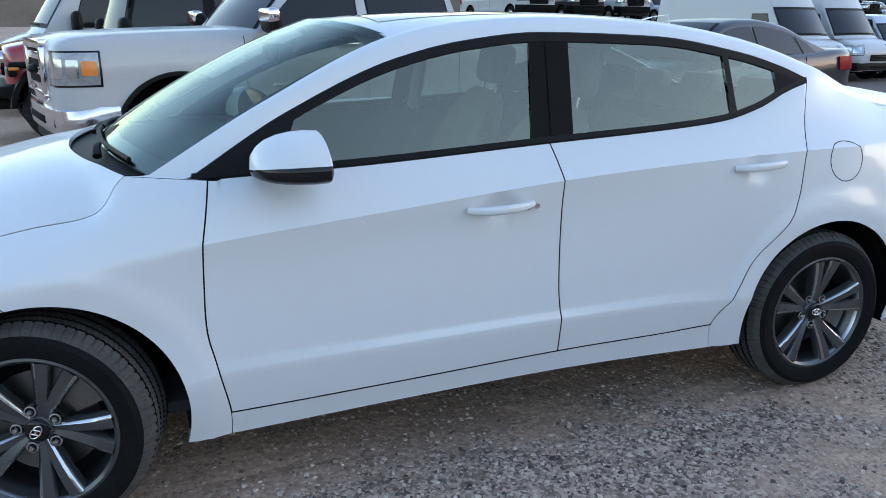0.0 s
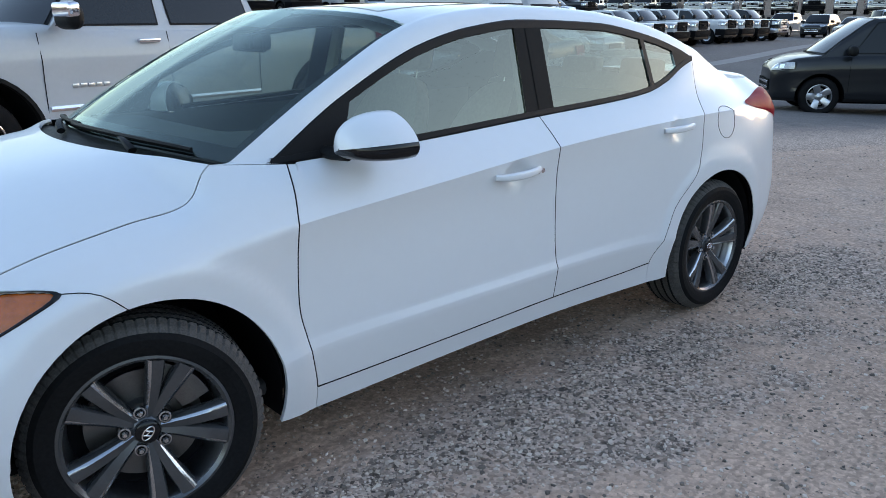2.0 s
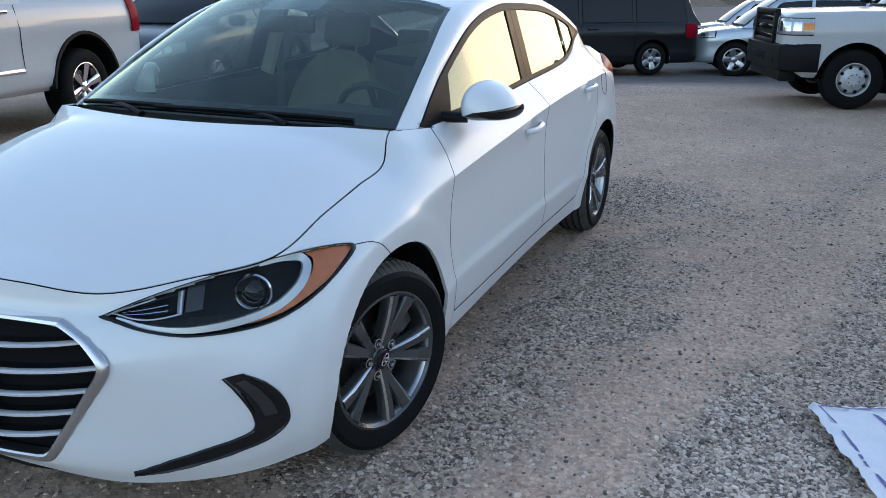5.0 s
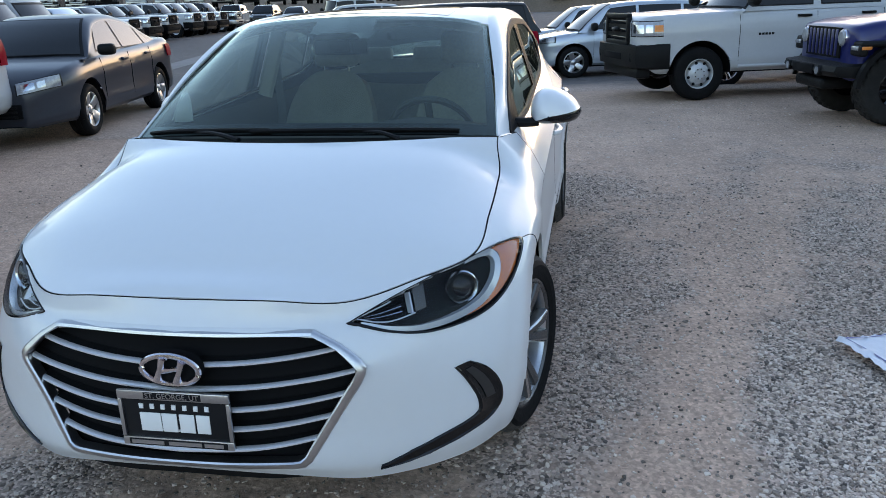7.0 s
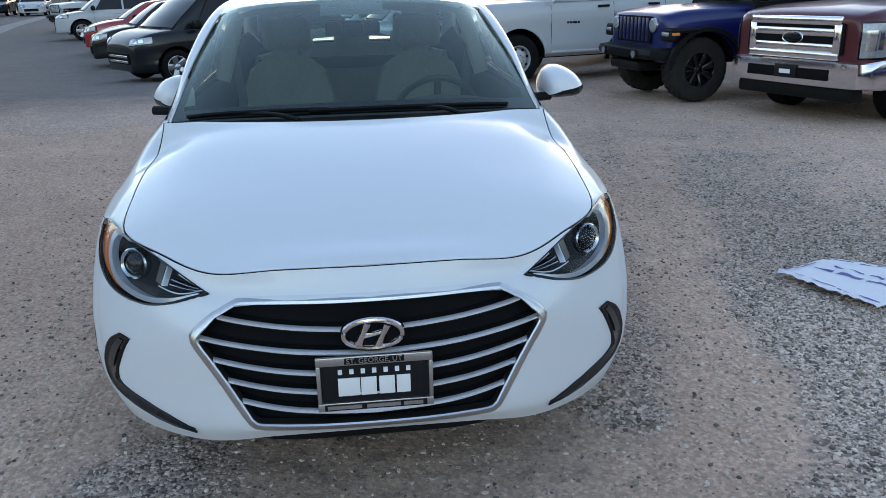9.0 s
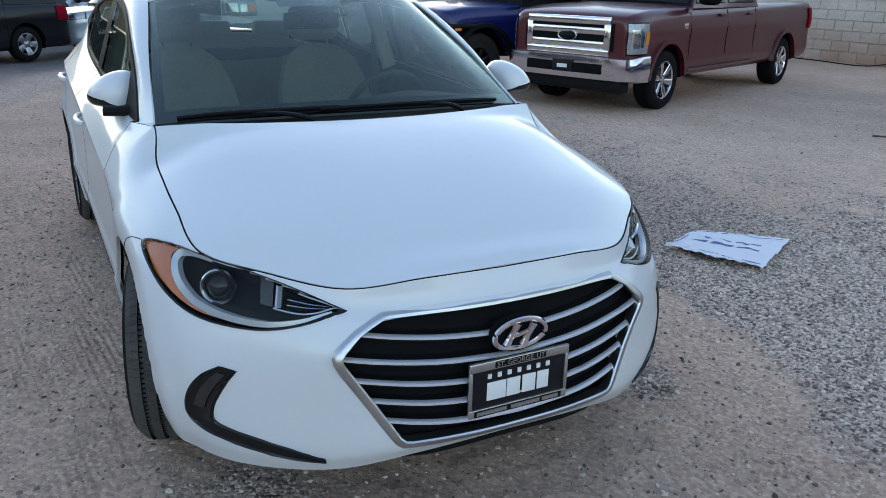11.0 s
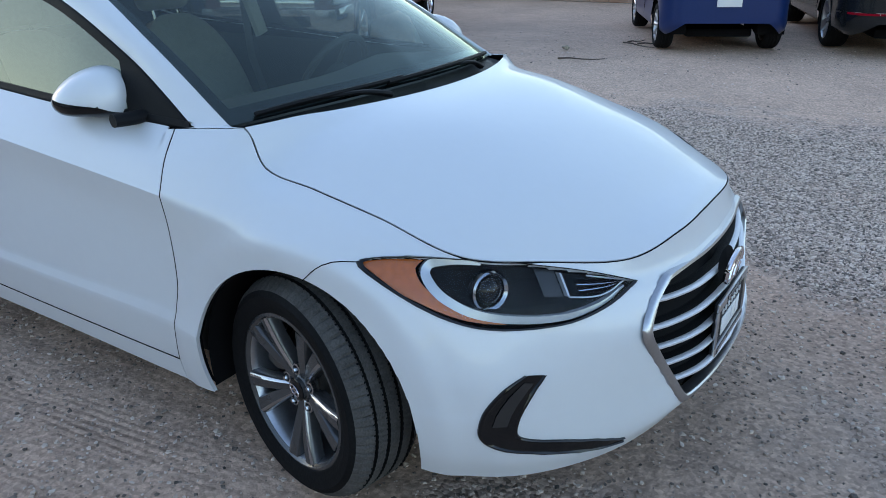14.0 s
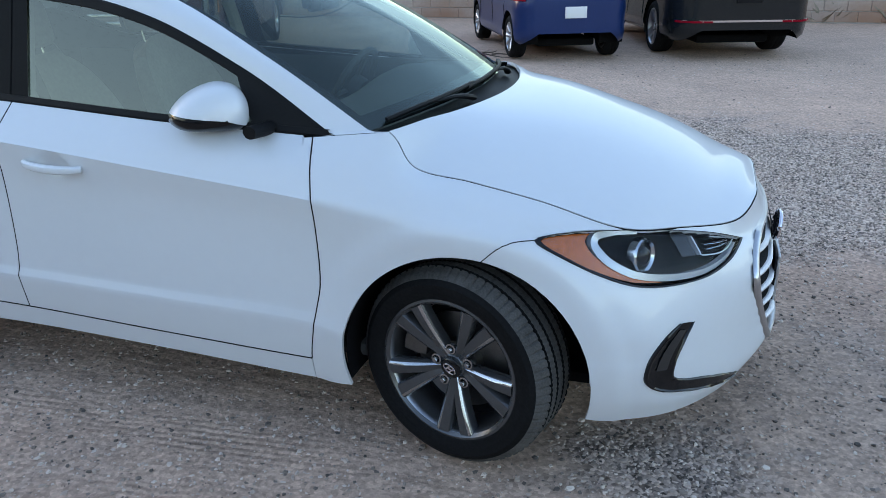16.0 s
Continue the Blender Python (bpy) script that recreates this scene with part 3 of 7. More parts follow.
# dark sheet behind the seams, and wheel housings
inner = [[p - Vector((0.02 if p.x > 0.4 else 0, 0.022 if p.y > 0.05 else 0, 0)) for p in r] for r in SKIN[2:]]
ib = mirrored(sheet([r[COL[8]:] for r in inner]))
arches(ib)
part("inner_body", ib, GAP, car)
for cx, cz, R in ARCH:
    for s in (1, -1):
        hb = bmesh.new()
        rows = []
        for i in range(29):
            a = radians(-14 + 208 * i / 28)
            rows.append([(cx + math.cos(a) * (R + 0.004), s * yy, max(0.225, cz + math.sin(a) * (R + 0.004))) for yy in (0.848, 0.70, 0.50)])
        sheet(rows, hb)
        sheet([[(p[0], s * 0.50, p[2]) for p in [r[2] for r in rows]], [(cx, s * 0.50, cz)] * len(rows)], hb)
        part("wheel_housing", hb, GAP, car)
part("underbody", box(-3.2, 0.40, -0.62, 0.62, 0.19, 0.235, 0.02), GAP, car)
lipline = [p for p in SKIN[0][: COL[3] + 1]]
lipline = lipline[::-1] + [Vector((p.x, -p.y, p.z)) for p in lipline[1:]]
part("front_lip", sheet([[Vector((p.x * k + dx, p.y * k, z if z else p.z + .006)) for p in lipline] for k, dx, z in ((.985, 0, 0), (.982, -.006, .236), (.96, -.03, .222), (.5, -.03, .215))], flip=True), BLACK, car, "black lower lip")

# bonnet
HOODZ = [(.788, .733), (.75, .757), (.68, .776), (.60, .814), (.45, .874), (.25, .937), (.05, .981), (-.070, .998)]
edge = [p.copy() for p in SKIN[-1][: COL[8] + 1]]
for i, p in enumerate(edge):
    if i:
        p += Vector((-0.003 if i < COL[4] else 0, -0.0035, 0.001))
edge[0].x -= 0.004
rows = []
for p in edge:
    xc = lerp(-.070, .784, (p.x + .252) / 1.036)
    zc = max(line(HOODZ, xc), p.z)
    r = []
    for k in range(-24, 25):
        t = k / 24
        t = math.copysign(1 - (1 - abs(t)) ** 1.35, t)
        w = 1 - abs(t) ** lerp(2.8, 4.6, sstep((.25 - p.x) / .4))
        ridge = 0.003 * math.exp(-((abs(t) - 0.80) / 0.09) ** 2) * sstep((0.72 - p.x) / 0.2)
        r.append((lerp(p.x, xc, 1 - t * t), p.y * t, p.z + (zc - p.z) * w + ridge * (1 if abs(t) < 0.999 else 0)))
    rows.append(r)
hood = sheet(rows, flip=True)
bmesh.ops.remove_doubles(hood, verts=hood.verts[:], dist=0.0005)
fold_down = bmesh.ops.extrude_edge_only(hood, edges=[e for e in hood.edges if e.is_boundary])["geom"]
for v in (g for g in fold_down if isinstance(g, bmesh.types.BMVert)):
    v.co += Vector((-.004, -.003 if v.co.y > 0 else .003, -.012))
part("bonnet", hood, WHITE, car, angle=50)

# cowl between bonnet and windscreen
WS_B = [(-.322, .722, .979), (-.250, .55, .996), (-.19, .30, 1.006), (-.165, 0, 1.010)]
WS_T = [(-1.074, .596, 1.355), (-1.01, .50, 1.384), (-.955, .28, 1.404), (-.935, 0, 1.410)]
wb = spline(WS_B, 8)
wb = wb + [Vector((p.x, -p.y, p.z)) for p in reversed(wb[:-1])]
wt = spline(WS_T, 8)
wt = wt + [Vector((p.x, -p.y, p.z)) for p in reversed(wt[:-1])]
rear_edge = [Vector(rows[-1][k]) for k in range(48, -1, -1)]
part("cowl", sheet([[p + Vector((0.012, 0, -0.022)) for p in rear_edge], [rear_edge[i].lerp(wb[i] if i < len(wb) else wb[-1], 0.5) + Vector((0, 0, -0.03)) for i in range(len(rear_edge))], [p + Vector((-.01, 0, -0.012)) for p in wb]]) if len(wb) == len(rear_edge) else box(-.3, -.1, -.7, .7, .95, .965), BLACK, car, "black slotted cowl panel")


def screen_at(u, v, lift=0.0):
    """A place on the windscreen; u across (0 to 1 from the car's left), v up."""
    i = u * (len(wb) - 1)
    k = min(int(i), len(wb) - 2)
    b, t = wb[k].lerp(wb[k + 1], i - k), wt[k].lerp(wt[k + 1], i - k)
    p = b.lerp(t, v)
    return p + Vector((0.46, 0, 0.88)).normalized() * (0.035 * 4 * v * (1 - v) * (1 - 0.5 * abs(2 * u - 1)) + lift)


ws = sheet([[screen_at(u / 48, v / 16) for u in range(49)] for v in range(17)])
part("windscreen", outward(ws), GLASS, car, "clear laminated windscreen")
fr = bmesh.new()
for u0, u1, v0, v1 in ((0, 1, 0, .075), (0, 1, .955, 1), (0, .035, 0, 1), (.965, 1, 0, 1), (.42, .58, .80, .96)):
    sheet([[screen_at(lerp(u0, u1, a / 12), lerp(v0, v1, b / 10), -0.003) for a in range(13)] for b in range(11)], fr)
part("screen_border", fr, GLOSSBLACK, car, "black printed border")

# sides above the waist
def side_pt(x, z, lift=0.0):
    return Vector((x, side_y(x, z) + lift * 0.95, z + lift * 0.32))


def window_sheet(xb0, xb1, xt0, xt1, lo, hi, lift=0.0, n=22, m=8):
    """A stretch of the side window surface between the waist line and the roof rail."""
    rows = []
    for j in range(m + 1):
        v = j / m
        r = []
        for i in range(n + 1):
            x = lerp(lerp(xb0, xb1, i / n), lerp(xt0, xt1, i / n), v)
            a, b = line(BELT, x) + lo, line(TOPZ, x) - hi
            r.append(side_pt(x, lerp(a, max(a, b), v), lift))
        rows.append(r)
    return sheet(rows)


RAIL = [(-.312, .727, .981), (-.648, .675, 1.170), (-1.074, .600, 1.359), (-1.5, .560, 1.414), (-2.0, .560, 1.402), (-2.4, .580, 1.345), (-2.68, .612, 1.262), (-2.90, .630, 1.170), (-3.08, .640, 1.090)]
rail = spline(RAIL, 12)
low = []
LOWX = [-.40, -.74, -1.12, -1.53, -2.0, -2.38, -2.665]
tail_edge = SKIN[-1][COL[13]: COL[15] + 1]
for i in range(len(rail)):
    k, t = min(i // 12, 7), (i % 12) / 12 if i < len(rail) - 1 else 1.0
    if k < 6:
        x = lerp(LOWX[k], LOWX[k + 1], t)
        low.append(side_pt(x, line(TOPZ, x)))
    else:
        q = (k - 6 + t) / 2 * (len(tail_edge) - 1)
        n = min(int(q), len(tail_edge) - 2)
        low.append(tail_edge[n].lerp(tail_edge[n + 1], q - n))
ROOFX = [(-.935, 1.410), (-1.3, 1.432), (-1.7, 1.438), (-2.1, 1.425), (-2.45, 1.388)]
for side in (1, -1):
    def lr(bm):
        return bm if side > 0 else flipped(bm)
    rows = []
    for k in range(7):
        t = k / 6
        rows.append([p.lerp(q, t) + Vector((0, 0.5, 0.85)).normalized() * (0.020 * 4 * t * (1 - t) * sstep(i / 14) * sstep((len(low) - 1 - i) / 22)) for i, (p, q) in enumerate(zip(low, rail))])
    part("roof_rail", lr(lip(sheet(rows, flip=True), 0.008)), WHITE, car)
    foot = [p for p in SKIN[-1] if -.47 < p.x < -.215]
    head = [rail[0].lerp(low[0], i / (len(foot) - 1)) for i in range(len(foot))]
    part("pillar_base", lr(sheet([[p + Vector((0, .0005, 0)) for p in foot], [p.lerp(q, .5) + Vector((0, .002, .001)) for p, q in zip(foot, head)], [p + Vector((0, .002, .004)) for p in head]])), WHITE, car)
    # black trim round the windows, panes and pillars
    tr = bmesh.new()
    rows = [[side_pt(x, line(BELT, x) + d, l) for x in [lerp(-.428, -2.658, i / 60) for i in range(61)]] for d, l in ((-.004, .003), (.002, .007), (.018, .006), (.020, -.004))]
    sheet(rows, tr, flip=False)
    rows = [[side_pt(x, max(line(BELT, x), line(TOPZ, x) + d), l) for x in [lerp(-.428, -2.658, i / 60) for i in range(61)]] for d, l in ((-.032, -.004), (-.030, .004), (-.004, .005), (.003, -.002))]
    sheet(rows, tr, flip=False)
    part("window_trim", lr(tr), BLACK, car, "matt black window surround")
    part("pillar_cover", lr(window_sheet(-1.485, -1.552, -1.515, -1.570, .010, .010, .003, 4)), PILLAR, car, "black door pillar cover")
    part("pillar_cover", lr(window_sheet(-1.558, -1.640, -1.576, -1.660, .010, .010, .003, 4)), PILLAR, car, "black door pillar cover")
    part("pillar_seam", lr(window_sheet(-1.540, -1.570, -1.558, -1.588, .010, .010, .001, 2)), GAP, car)
    part("quarter_divider", lr(window_sheet(-2.290, -2.318, -2.280, -2.305, .012, .02, .004, 3)), BLACK, car)
    part("window_tip", lr(window_sheet(-2.515, -2.655, -2.505, -2.655, .004, .004, .004, 6)), PILLAR, car, "black plastic window tip")
    part("mirror_sail", lr(window_sheet(-.41, -.665, -.41, -.735, .005, .02, .004, 8)), BLACK, car, "black mirror base triangle")
    part("front_window", lr(outward(window_sheet(-.66, -1.488, -.73, -1.518, .014, .026, -.002))), SIDEGLASS, car, "door glass, closed")
    part("rear_window", lr(outward(window_sheet(-1.637, -2.292, -1.657, -2.282, .014, .026, -.002))), SIDEGLASS, car, "door glass, closed")
    part("quarter_window", lr(outward(window_sheet(-2.316, -2.52, -2.303, -2.51, .014, .022, -.002, 10))), SIDEGLASS, car)
    # door mirror
    FOLD = Matrix.Translation((-.60, .80, 0)) @ Matrix.Rotation(radians(50), 4, 'Z') @ Matrix.Translation((.575, -.785, 0)) if side < 0 else Matrix()

    def fold(bm):
        bmesh.ops.transform(bm, matrix=FOLD, verts=bm.verts[:])
        return lr(bm)
    reach_, deep = (1.14, .66) if side < 0 else (1.0, 1.0)
    egg = spline([(.824 + (y - .824) * reach_, z, 0) for y, z in ((.824, .984), (.820, 1.054), (.846, 1.095), (.892, 1.109), (.955, 1.088), (1.003, 1.046), (1.019, 1.010), (1.000, .982), (.930, .971), (.860, .971))], 4, True)
    mid = Vector((.905, 1.028, 0))
    shell = []
    hood_k = (.95, 1.0, 1.02, .99, .92, .80, .63, .40, .03)
    for dx, k in zip((0, .006, .04, .08, .115, .145, .168, .184, .190), hood_k):
        shell.append([Vector((-.76 + dx * deep + .06 * (1 - deep) - .10 * (q.x - .83) * (1 - dx / .3), q.x, q.y)) for q in [mid + (p - mid) * k + Vector((-.01 * (1 - k), -.018 * (1 - k), 0)) for p in egg]])
    ring = len(egg)
    cut_at = 22
    mc = part("mirror_cap", fold(sheet([row[:cut_at + 1] for row in shell])), WHITE, car, "white mirror cap")
    part("lower_shell", fold(sheet([row[cut_at:] + [row[0]] for row in shell])), GLOSSBLACK, mc, "black lower mirror shell")
    part("mirror_glass", fold(sheet([[p.lerp(sum(shell[0], Vector()) / ring, k) + Vector((.008 * (k > 0), 0, 0)) for p in shell[0] + [shell[0][0]]] for k in (0, .06, .5, .98)])), CHROME, mc, "mirror glass")
    part("mirror_arm", lr(tube([(-.615, .755, .985), (-.622, .80, .983), (-.635, .85, .984)], lambda t: 0.026, 12, flat=0.75)), BLACK, car)
    # handles
    for hx, hz in HANDLES:
        hnd = [on_hull((hx - .112 + i * .224 / 12, .89, hz + .006 * (6 - i) / 12), .004 + .026 * math.sin(math.pi * i / 12) ** 0.6) for i in range(13)]
        part("door_handle", lr(tube(hnd, lambda t: 0.0135 * (1 - 0.25 * abs(2 * t - 1) ** 3), 10, flat=1.05)), WHITE, car)
    if side > 0:
        part("keyhole", tube([on_hull((-1.452, .89, .842), 0.004), on_hull((-1.452, .89, .842), 0.016)], .009, 12), CHROME, car)
        part("handle_button", tube([on_hull((-1.415, .89, .842), 0.012), on_hull((-1.415, .89, .842), 0.028)], .006, 4), GLOSSBLACK, car)
        ring = [on_hull((-2.745 + .083 * math.cos(2 * math.pi * k / 40), .86, .915 + .085 * math.sin(2 * math.pi * k / 40)), 0.0002) for k in range(40)]
        part("fuel_flap_gap", tube(ring, .0016, 6, None, True), GAP, car)
    # seam between bumper and wing
    seam = [on_hull(p, 0.0003) for p in spline([(.205, .857, .746), (.15, .872, .737), (.105, .879, .718), (.062, .884, .680)], 6)]
    part("bumper_seam", lr(tube(seam, .0014, 6)), GAP, car)
    # tail lamp
    tl = spline([(-3.0, .80, .965), (-3.15, .76, 1.005), (-3.30, .71, 1.03), (-3.40, .665, 1.02), (-3.45, .60, .975), (-3.45, .62, .89), (-3.38, .73, .865), (-3.20, .79, .92)], 5, True)
    c = sum(tl, Vector()) / len(tl)
    rows = [[on_hull(c.lerp(p, s), 0.003 + 0.010 * (1 - s ** 3)) for p in tl] for s in (1, .85, .6, .3, 0.02)]
    part("tail_lamp", lr(sheet([r + [r[0]] for r in rows])), RED, car, "red tail lamp lens")

# roof
rr = [p for p in rail if p.x < -1.05]
rows = []
for j in range(0, 41):
    x = lerp(-1.058, -2.62, j / 40)
    ex = min(rail, key=lambda p: abs(p.x - x))
    ey, ez = line([(p.x, p.y) for p in rail], x), line([(p.x, p.z) for p in rail], x)
    bow = 0.123 * (1 - j / 40) - 0.06 * (j / 40)
    rows.append([(x + bow * (1 - (k / 16) ** 2), ey * k / 16, ez + (line([(-2.62, 1.345)] + ROOFX, x + bow) - ez) * (1 - abs(k / 16) ** 2.2)) for k in range(-16, 17)])
roof_bm = lip(sheet(rows), 0.008)
ROOF = BVHTree.FromBMesh(roof_bm)
part("roof", roof_bm, WHITE, car, angle=50)


def roof_at(x, y, lift):
    hit = ROOF.ray_cast(Vector((x, y, 3)), Vector((0, 0, -1)))[0]
    return Vector((x, y, (hit.z if hit else line(ROOFX, x)) + lift))


part("sunroof", outward(sheet([[roof_at(lerp(-1.08, -1.62, a / 10), lerp(-.42, .42, b / 14), 0.002) for b in range(15)] for a in range(11)])), DARKGLASS, car, "tinted sliding roof panel")
part("roof_aerial", sheet([[(-2.36 - .02 * s, w * .022, line(ROOFX, -2.36)), (-2.44, w * .018, line(ROOFX, -2.42) + .03), (-2.53, w * .006, line(ROOFX, -2.45) + .045), (-2.545, w * .012, line(ROOFX, -2.45) - .03)] for w, s in ((-1, 0), (0, -1.5), (1, 0))]), WHITE, car, "white shark-fin aerial")
rows = []
for j in range(13):
    v = j / 12
    rows.append([(lerp(lerp(-2.50, -2.63, abs(k / 12) ** 2), lerp(-3.16, -3.08, abs(k / 12) ** 2), v), lerp(.60, .635, v) * k / 12, lerp(lerp(1.375, 1.27, abs(k / 12) ** 2.2), lerp(1.105, 1.085, (k / 12) ** 2), v) + 0.03 * 4 * v * (1 - v) * (1 - .6 * abs(k / 12))) for k in range(-12, 13)])
part("rear_screen", outward(sheet(rows)), GLASS, car)
bt = SKIN[-1][COL[15]:]
rows = []
for p in bt:
    rows.append([(lerp(p.x, max(p.x, -3.58), 1), p.y * k / 10, p.z + 0.02 * (1 - (k / 10) ** 2)) for k in range(-10, 11)])
part("boot_lid", sheet([[(-3.06, .64 * k / 10, 1.085 + 0.02 * (1 - (k / 10) ** 2)) for k in range(-10, 11)]] + rows, flip=True), WHITE, car)

# grille
def nose_pt(y, z, lift=0.0):
    hit = HULL.ray_cast(Vector((3, y, z)), Vector((-1, 0, 0)))
    p = hit[0] if hit[0] else Vector((.8, y, z))
    return p + Vector((lift, 0, 0))


def outline(poly, n):
    pts = [Vector((y, z, 0)) for y, z in poly]
    total = []
    for a, b in zip(pts, pts[1:] + pts[:1]):
        m = max(1, round((b - a).length / n))
        total += [a.lerp(b, i / m) for i in range(m)]
    return [(p.x, p.y) for p in total]


go = outline(GR_POLY, .02)
go_n = len(go)
ring_out = []
for i, (y, z) in enumerate(go):
    a, b = go[i - 3], go[(i + 3) % go_n]
    e = Vector((b[0] - a[0], b[1] - a[1])).normalized()
    n = Vector((-e.y, e.x))
    if n.dot(Vector((y, z - .48))) < 0:
        n = -n
    ring_out.append((y, z, n, lerp(.85, .50, sstep((z - .56) / .07))))
rowsg = []
for off, lift in ((.016, -.003), (.014, .005), (.006, .009), (-.009, .007), (-.014, .002), (-.016, -.03)):
    rr_ = [nose_pt(y + n.x * off * k, z + n.y * off * k, lift) for y, z, n, k in ring_out]
    xs_ = [p.x for p in rr_]
    for i, p in enumerate(rr_):
        p.x = sum(xs_[(i + d) % go_n] for d in range(-7, 8)) / 15
    rowsg.append(rr_ + [rr_[0]])
part("grille_frame", sheet(rowsg, flip=True), SATIN, car, "satin chrome grille surround")
brow_y = [lerp(-.372, .372, i / 48) for i in range(49)]
part("grille_brow", sheet([[nose_pt(y, .652 + dz - .010 * (abs(y) / .37) ** 6, lift) for y in brow_y] for dz, lift in ((.016, .0004), (.008, .0028), (.001, .0036), (-.004, .001), (-.005, -.03))]), WHITE, car)
gb = bmesh.new()
rows = [[nose_pt(y * k, .48 + (z - .48) * k, -.045) for y, z in go] for k in (1.0, .8, .6, .4, .2, .01)]
sheet([r + [r[0]] for r in rows], gb)
part("grille_backing", gb, GAP, car)
for zk, yk, sag in ((.606, .425, .036), (.548, .482, .040), (.488, .452, .038), (.430, .415, .034), (.372, .378, .030)):
    bar = [nose_pt(y, zk - sag * (1 - abs(y / yk) ** 1.8), -.016) for y in [lerp(-yk, yk, i / 40) for i in range(41)]]
    rows = [[p + Vector(d) for p in bar] for d in ((-.006, 0, .0055), (.004, 0, .005), (.010, 0, .001), (.010, 0, -.0035), (.004, 0, -.005))]
    part("grille_slat", sheet(rows, flip=True), SLAT, car, "satin chrome grille slat")
    rows = [[p + Vector(d) for p in bar] for d in ((-.034, 0, .009), (-.006, 0, .0054), (.003, 0, -.0052), (-.006, 0, -.014), (-.034, 0, -.018))]
    part("grille_fin", sheet(rows, flip=True), BLACK, car)
part("emblem_backing", sheet([[nose_pt(.088 * s * math.cos(a), .569 + .047 * s * math.sin(a), .0) for a in [2 * math.pi * i / 32 for i in range(33)]] for s in (1, .7, .4, .02)]), GAP, car)
part("front_emblem", emblem(.080, Matrix.Translation((.878, 0, .569)) @ Matrix.Rotation(math.pi / 2, 4, "Z") @ Matrix.Rotation(radians(8), 4, "X")), CHROME, car, "plain chrome oval emblem")

# dealer plate
plate = bmesh.new()
box(.872, .884, -.157, .157, .348, .508, .004, plate)
pl = part("dealer_plate", plate, PLATEBLACK, car, "black dealer plate in a metal frame")
fb = bmesh.new()
for y0, y1, z0, z1 in ((-.160, .160, .484, .510), (-.160, .160, .346, .372), (-.160, -.148, .372, .484), (.148, .160, .372, .484)):
    box(.880, .890, y0, y1, z0, z1, .003, fb)
part("plate_frame", fb, SATIN, pl, "brushed metal plate frame")
part("plate_panel", box(.886, .8905, -.082, .082, .488, .507, .001), PLATEBLACK, pl)
part("plate_panel", box(.886, .8905, -.142, .142, .349, .3685, .001), PLATEBLACK, pl)


def words(text, size, mat, parent, m, name="lettering"):
    cu = bpy.data.curves.new(name, "FONT")
    cu.body, cu.size, cu.align_x, cu.align_y, cu.extrude = text, size, "CENTER", "CENTER", 0.0006
    tmp = bpy.data.objects.new("tmp", cu)
    scene.collection.objects.link(tmp)
    me = bpy.data.meshes.new_from_object(tmp.evaluated_get(bpy.context.evaluated_depsgraph_get()))
    bpy.data.objects.remove(tmp)
    me.transform(m)
    me.materials.append(mat)
    ob = new(name, me)
    ob.parent = parent
    return ob


FRONT = Matrix.Translation((.892, 0, 0)) @ Matrix.Rotation(radians(90), 4, "Z") @ Matrix.Rotation(radians(90), 4, "X")
words("ST. GEORGE, UT", .021, SATIN, pl, Matrix.Translation((0, 0, .4975)) @ FRONT)
lb = bmesh.new()
for i in range(7):
    y = lerp(-.095, .092, i / 6)
    box(.884, .8872, y - .0058, y + .0058, .457, .471, 0, lb)
part("lettering_bar", lb, PLATEWHITE, pl, "row of small white bars")
lb = bmesh.new()
for i in range(4):
    y, hw = (-.072, -.018, .032, .078)[i], (.030, .0215, .0215, .019)[i]
    box(.884, .8872, y - hw, y + hw, .391, .445, .001, lb)
part("lettering_bar", lb, PLATEWHITE, pl, "row of broad white bars")
lb = bmesh.new()
for y0, y1 in ((-.134, -.04), (-.026, .068), (.076, .130)):
    box(.8895, .892, y0, y1, .3535, .3645, 0, lb)
part("lettering_bar", lb, SATIN, pl, "grey bars")

# lamps and lower vents
LC = sum(LAMP_LINE, Vector()) / len(LAMP_LINE)


def lamp_ring(k, depth, src=None):
    return [on_hull(LC.lerp(p, k), 0) - LN * depth if k > 0.02 else on_hull(LC, 0) - LN * depth for p in LAMP_LINE]


def lamp_at(a, b, depth):
    """A place in the lamp: a from inner tip (0) to outer tip (1), b from the lower edge (0) to the upper one (1)."""
    lo = spline([(.738, .444, .660), (.70, .556, .622), (.63, .645, .600), (.47, .775, .608), (.33, .835, .668), (.205, .856, .745)], 8)
    hi = spline([(.738, .444, .660), (.665, .522, .694), (.56, .625, .729), (.419, .742, .757), (.30, .808, .763), (.205, .856, .745)], 8)
    i = a * 40
    k = min(int(i), 39)
    p = lo[k].lerp(lo[k + 1], i - k).lerp(hi[k].lerp(hi[k + 1], i - k), b)
    return on_hull(p, 0) - LN * depth


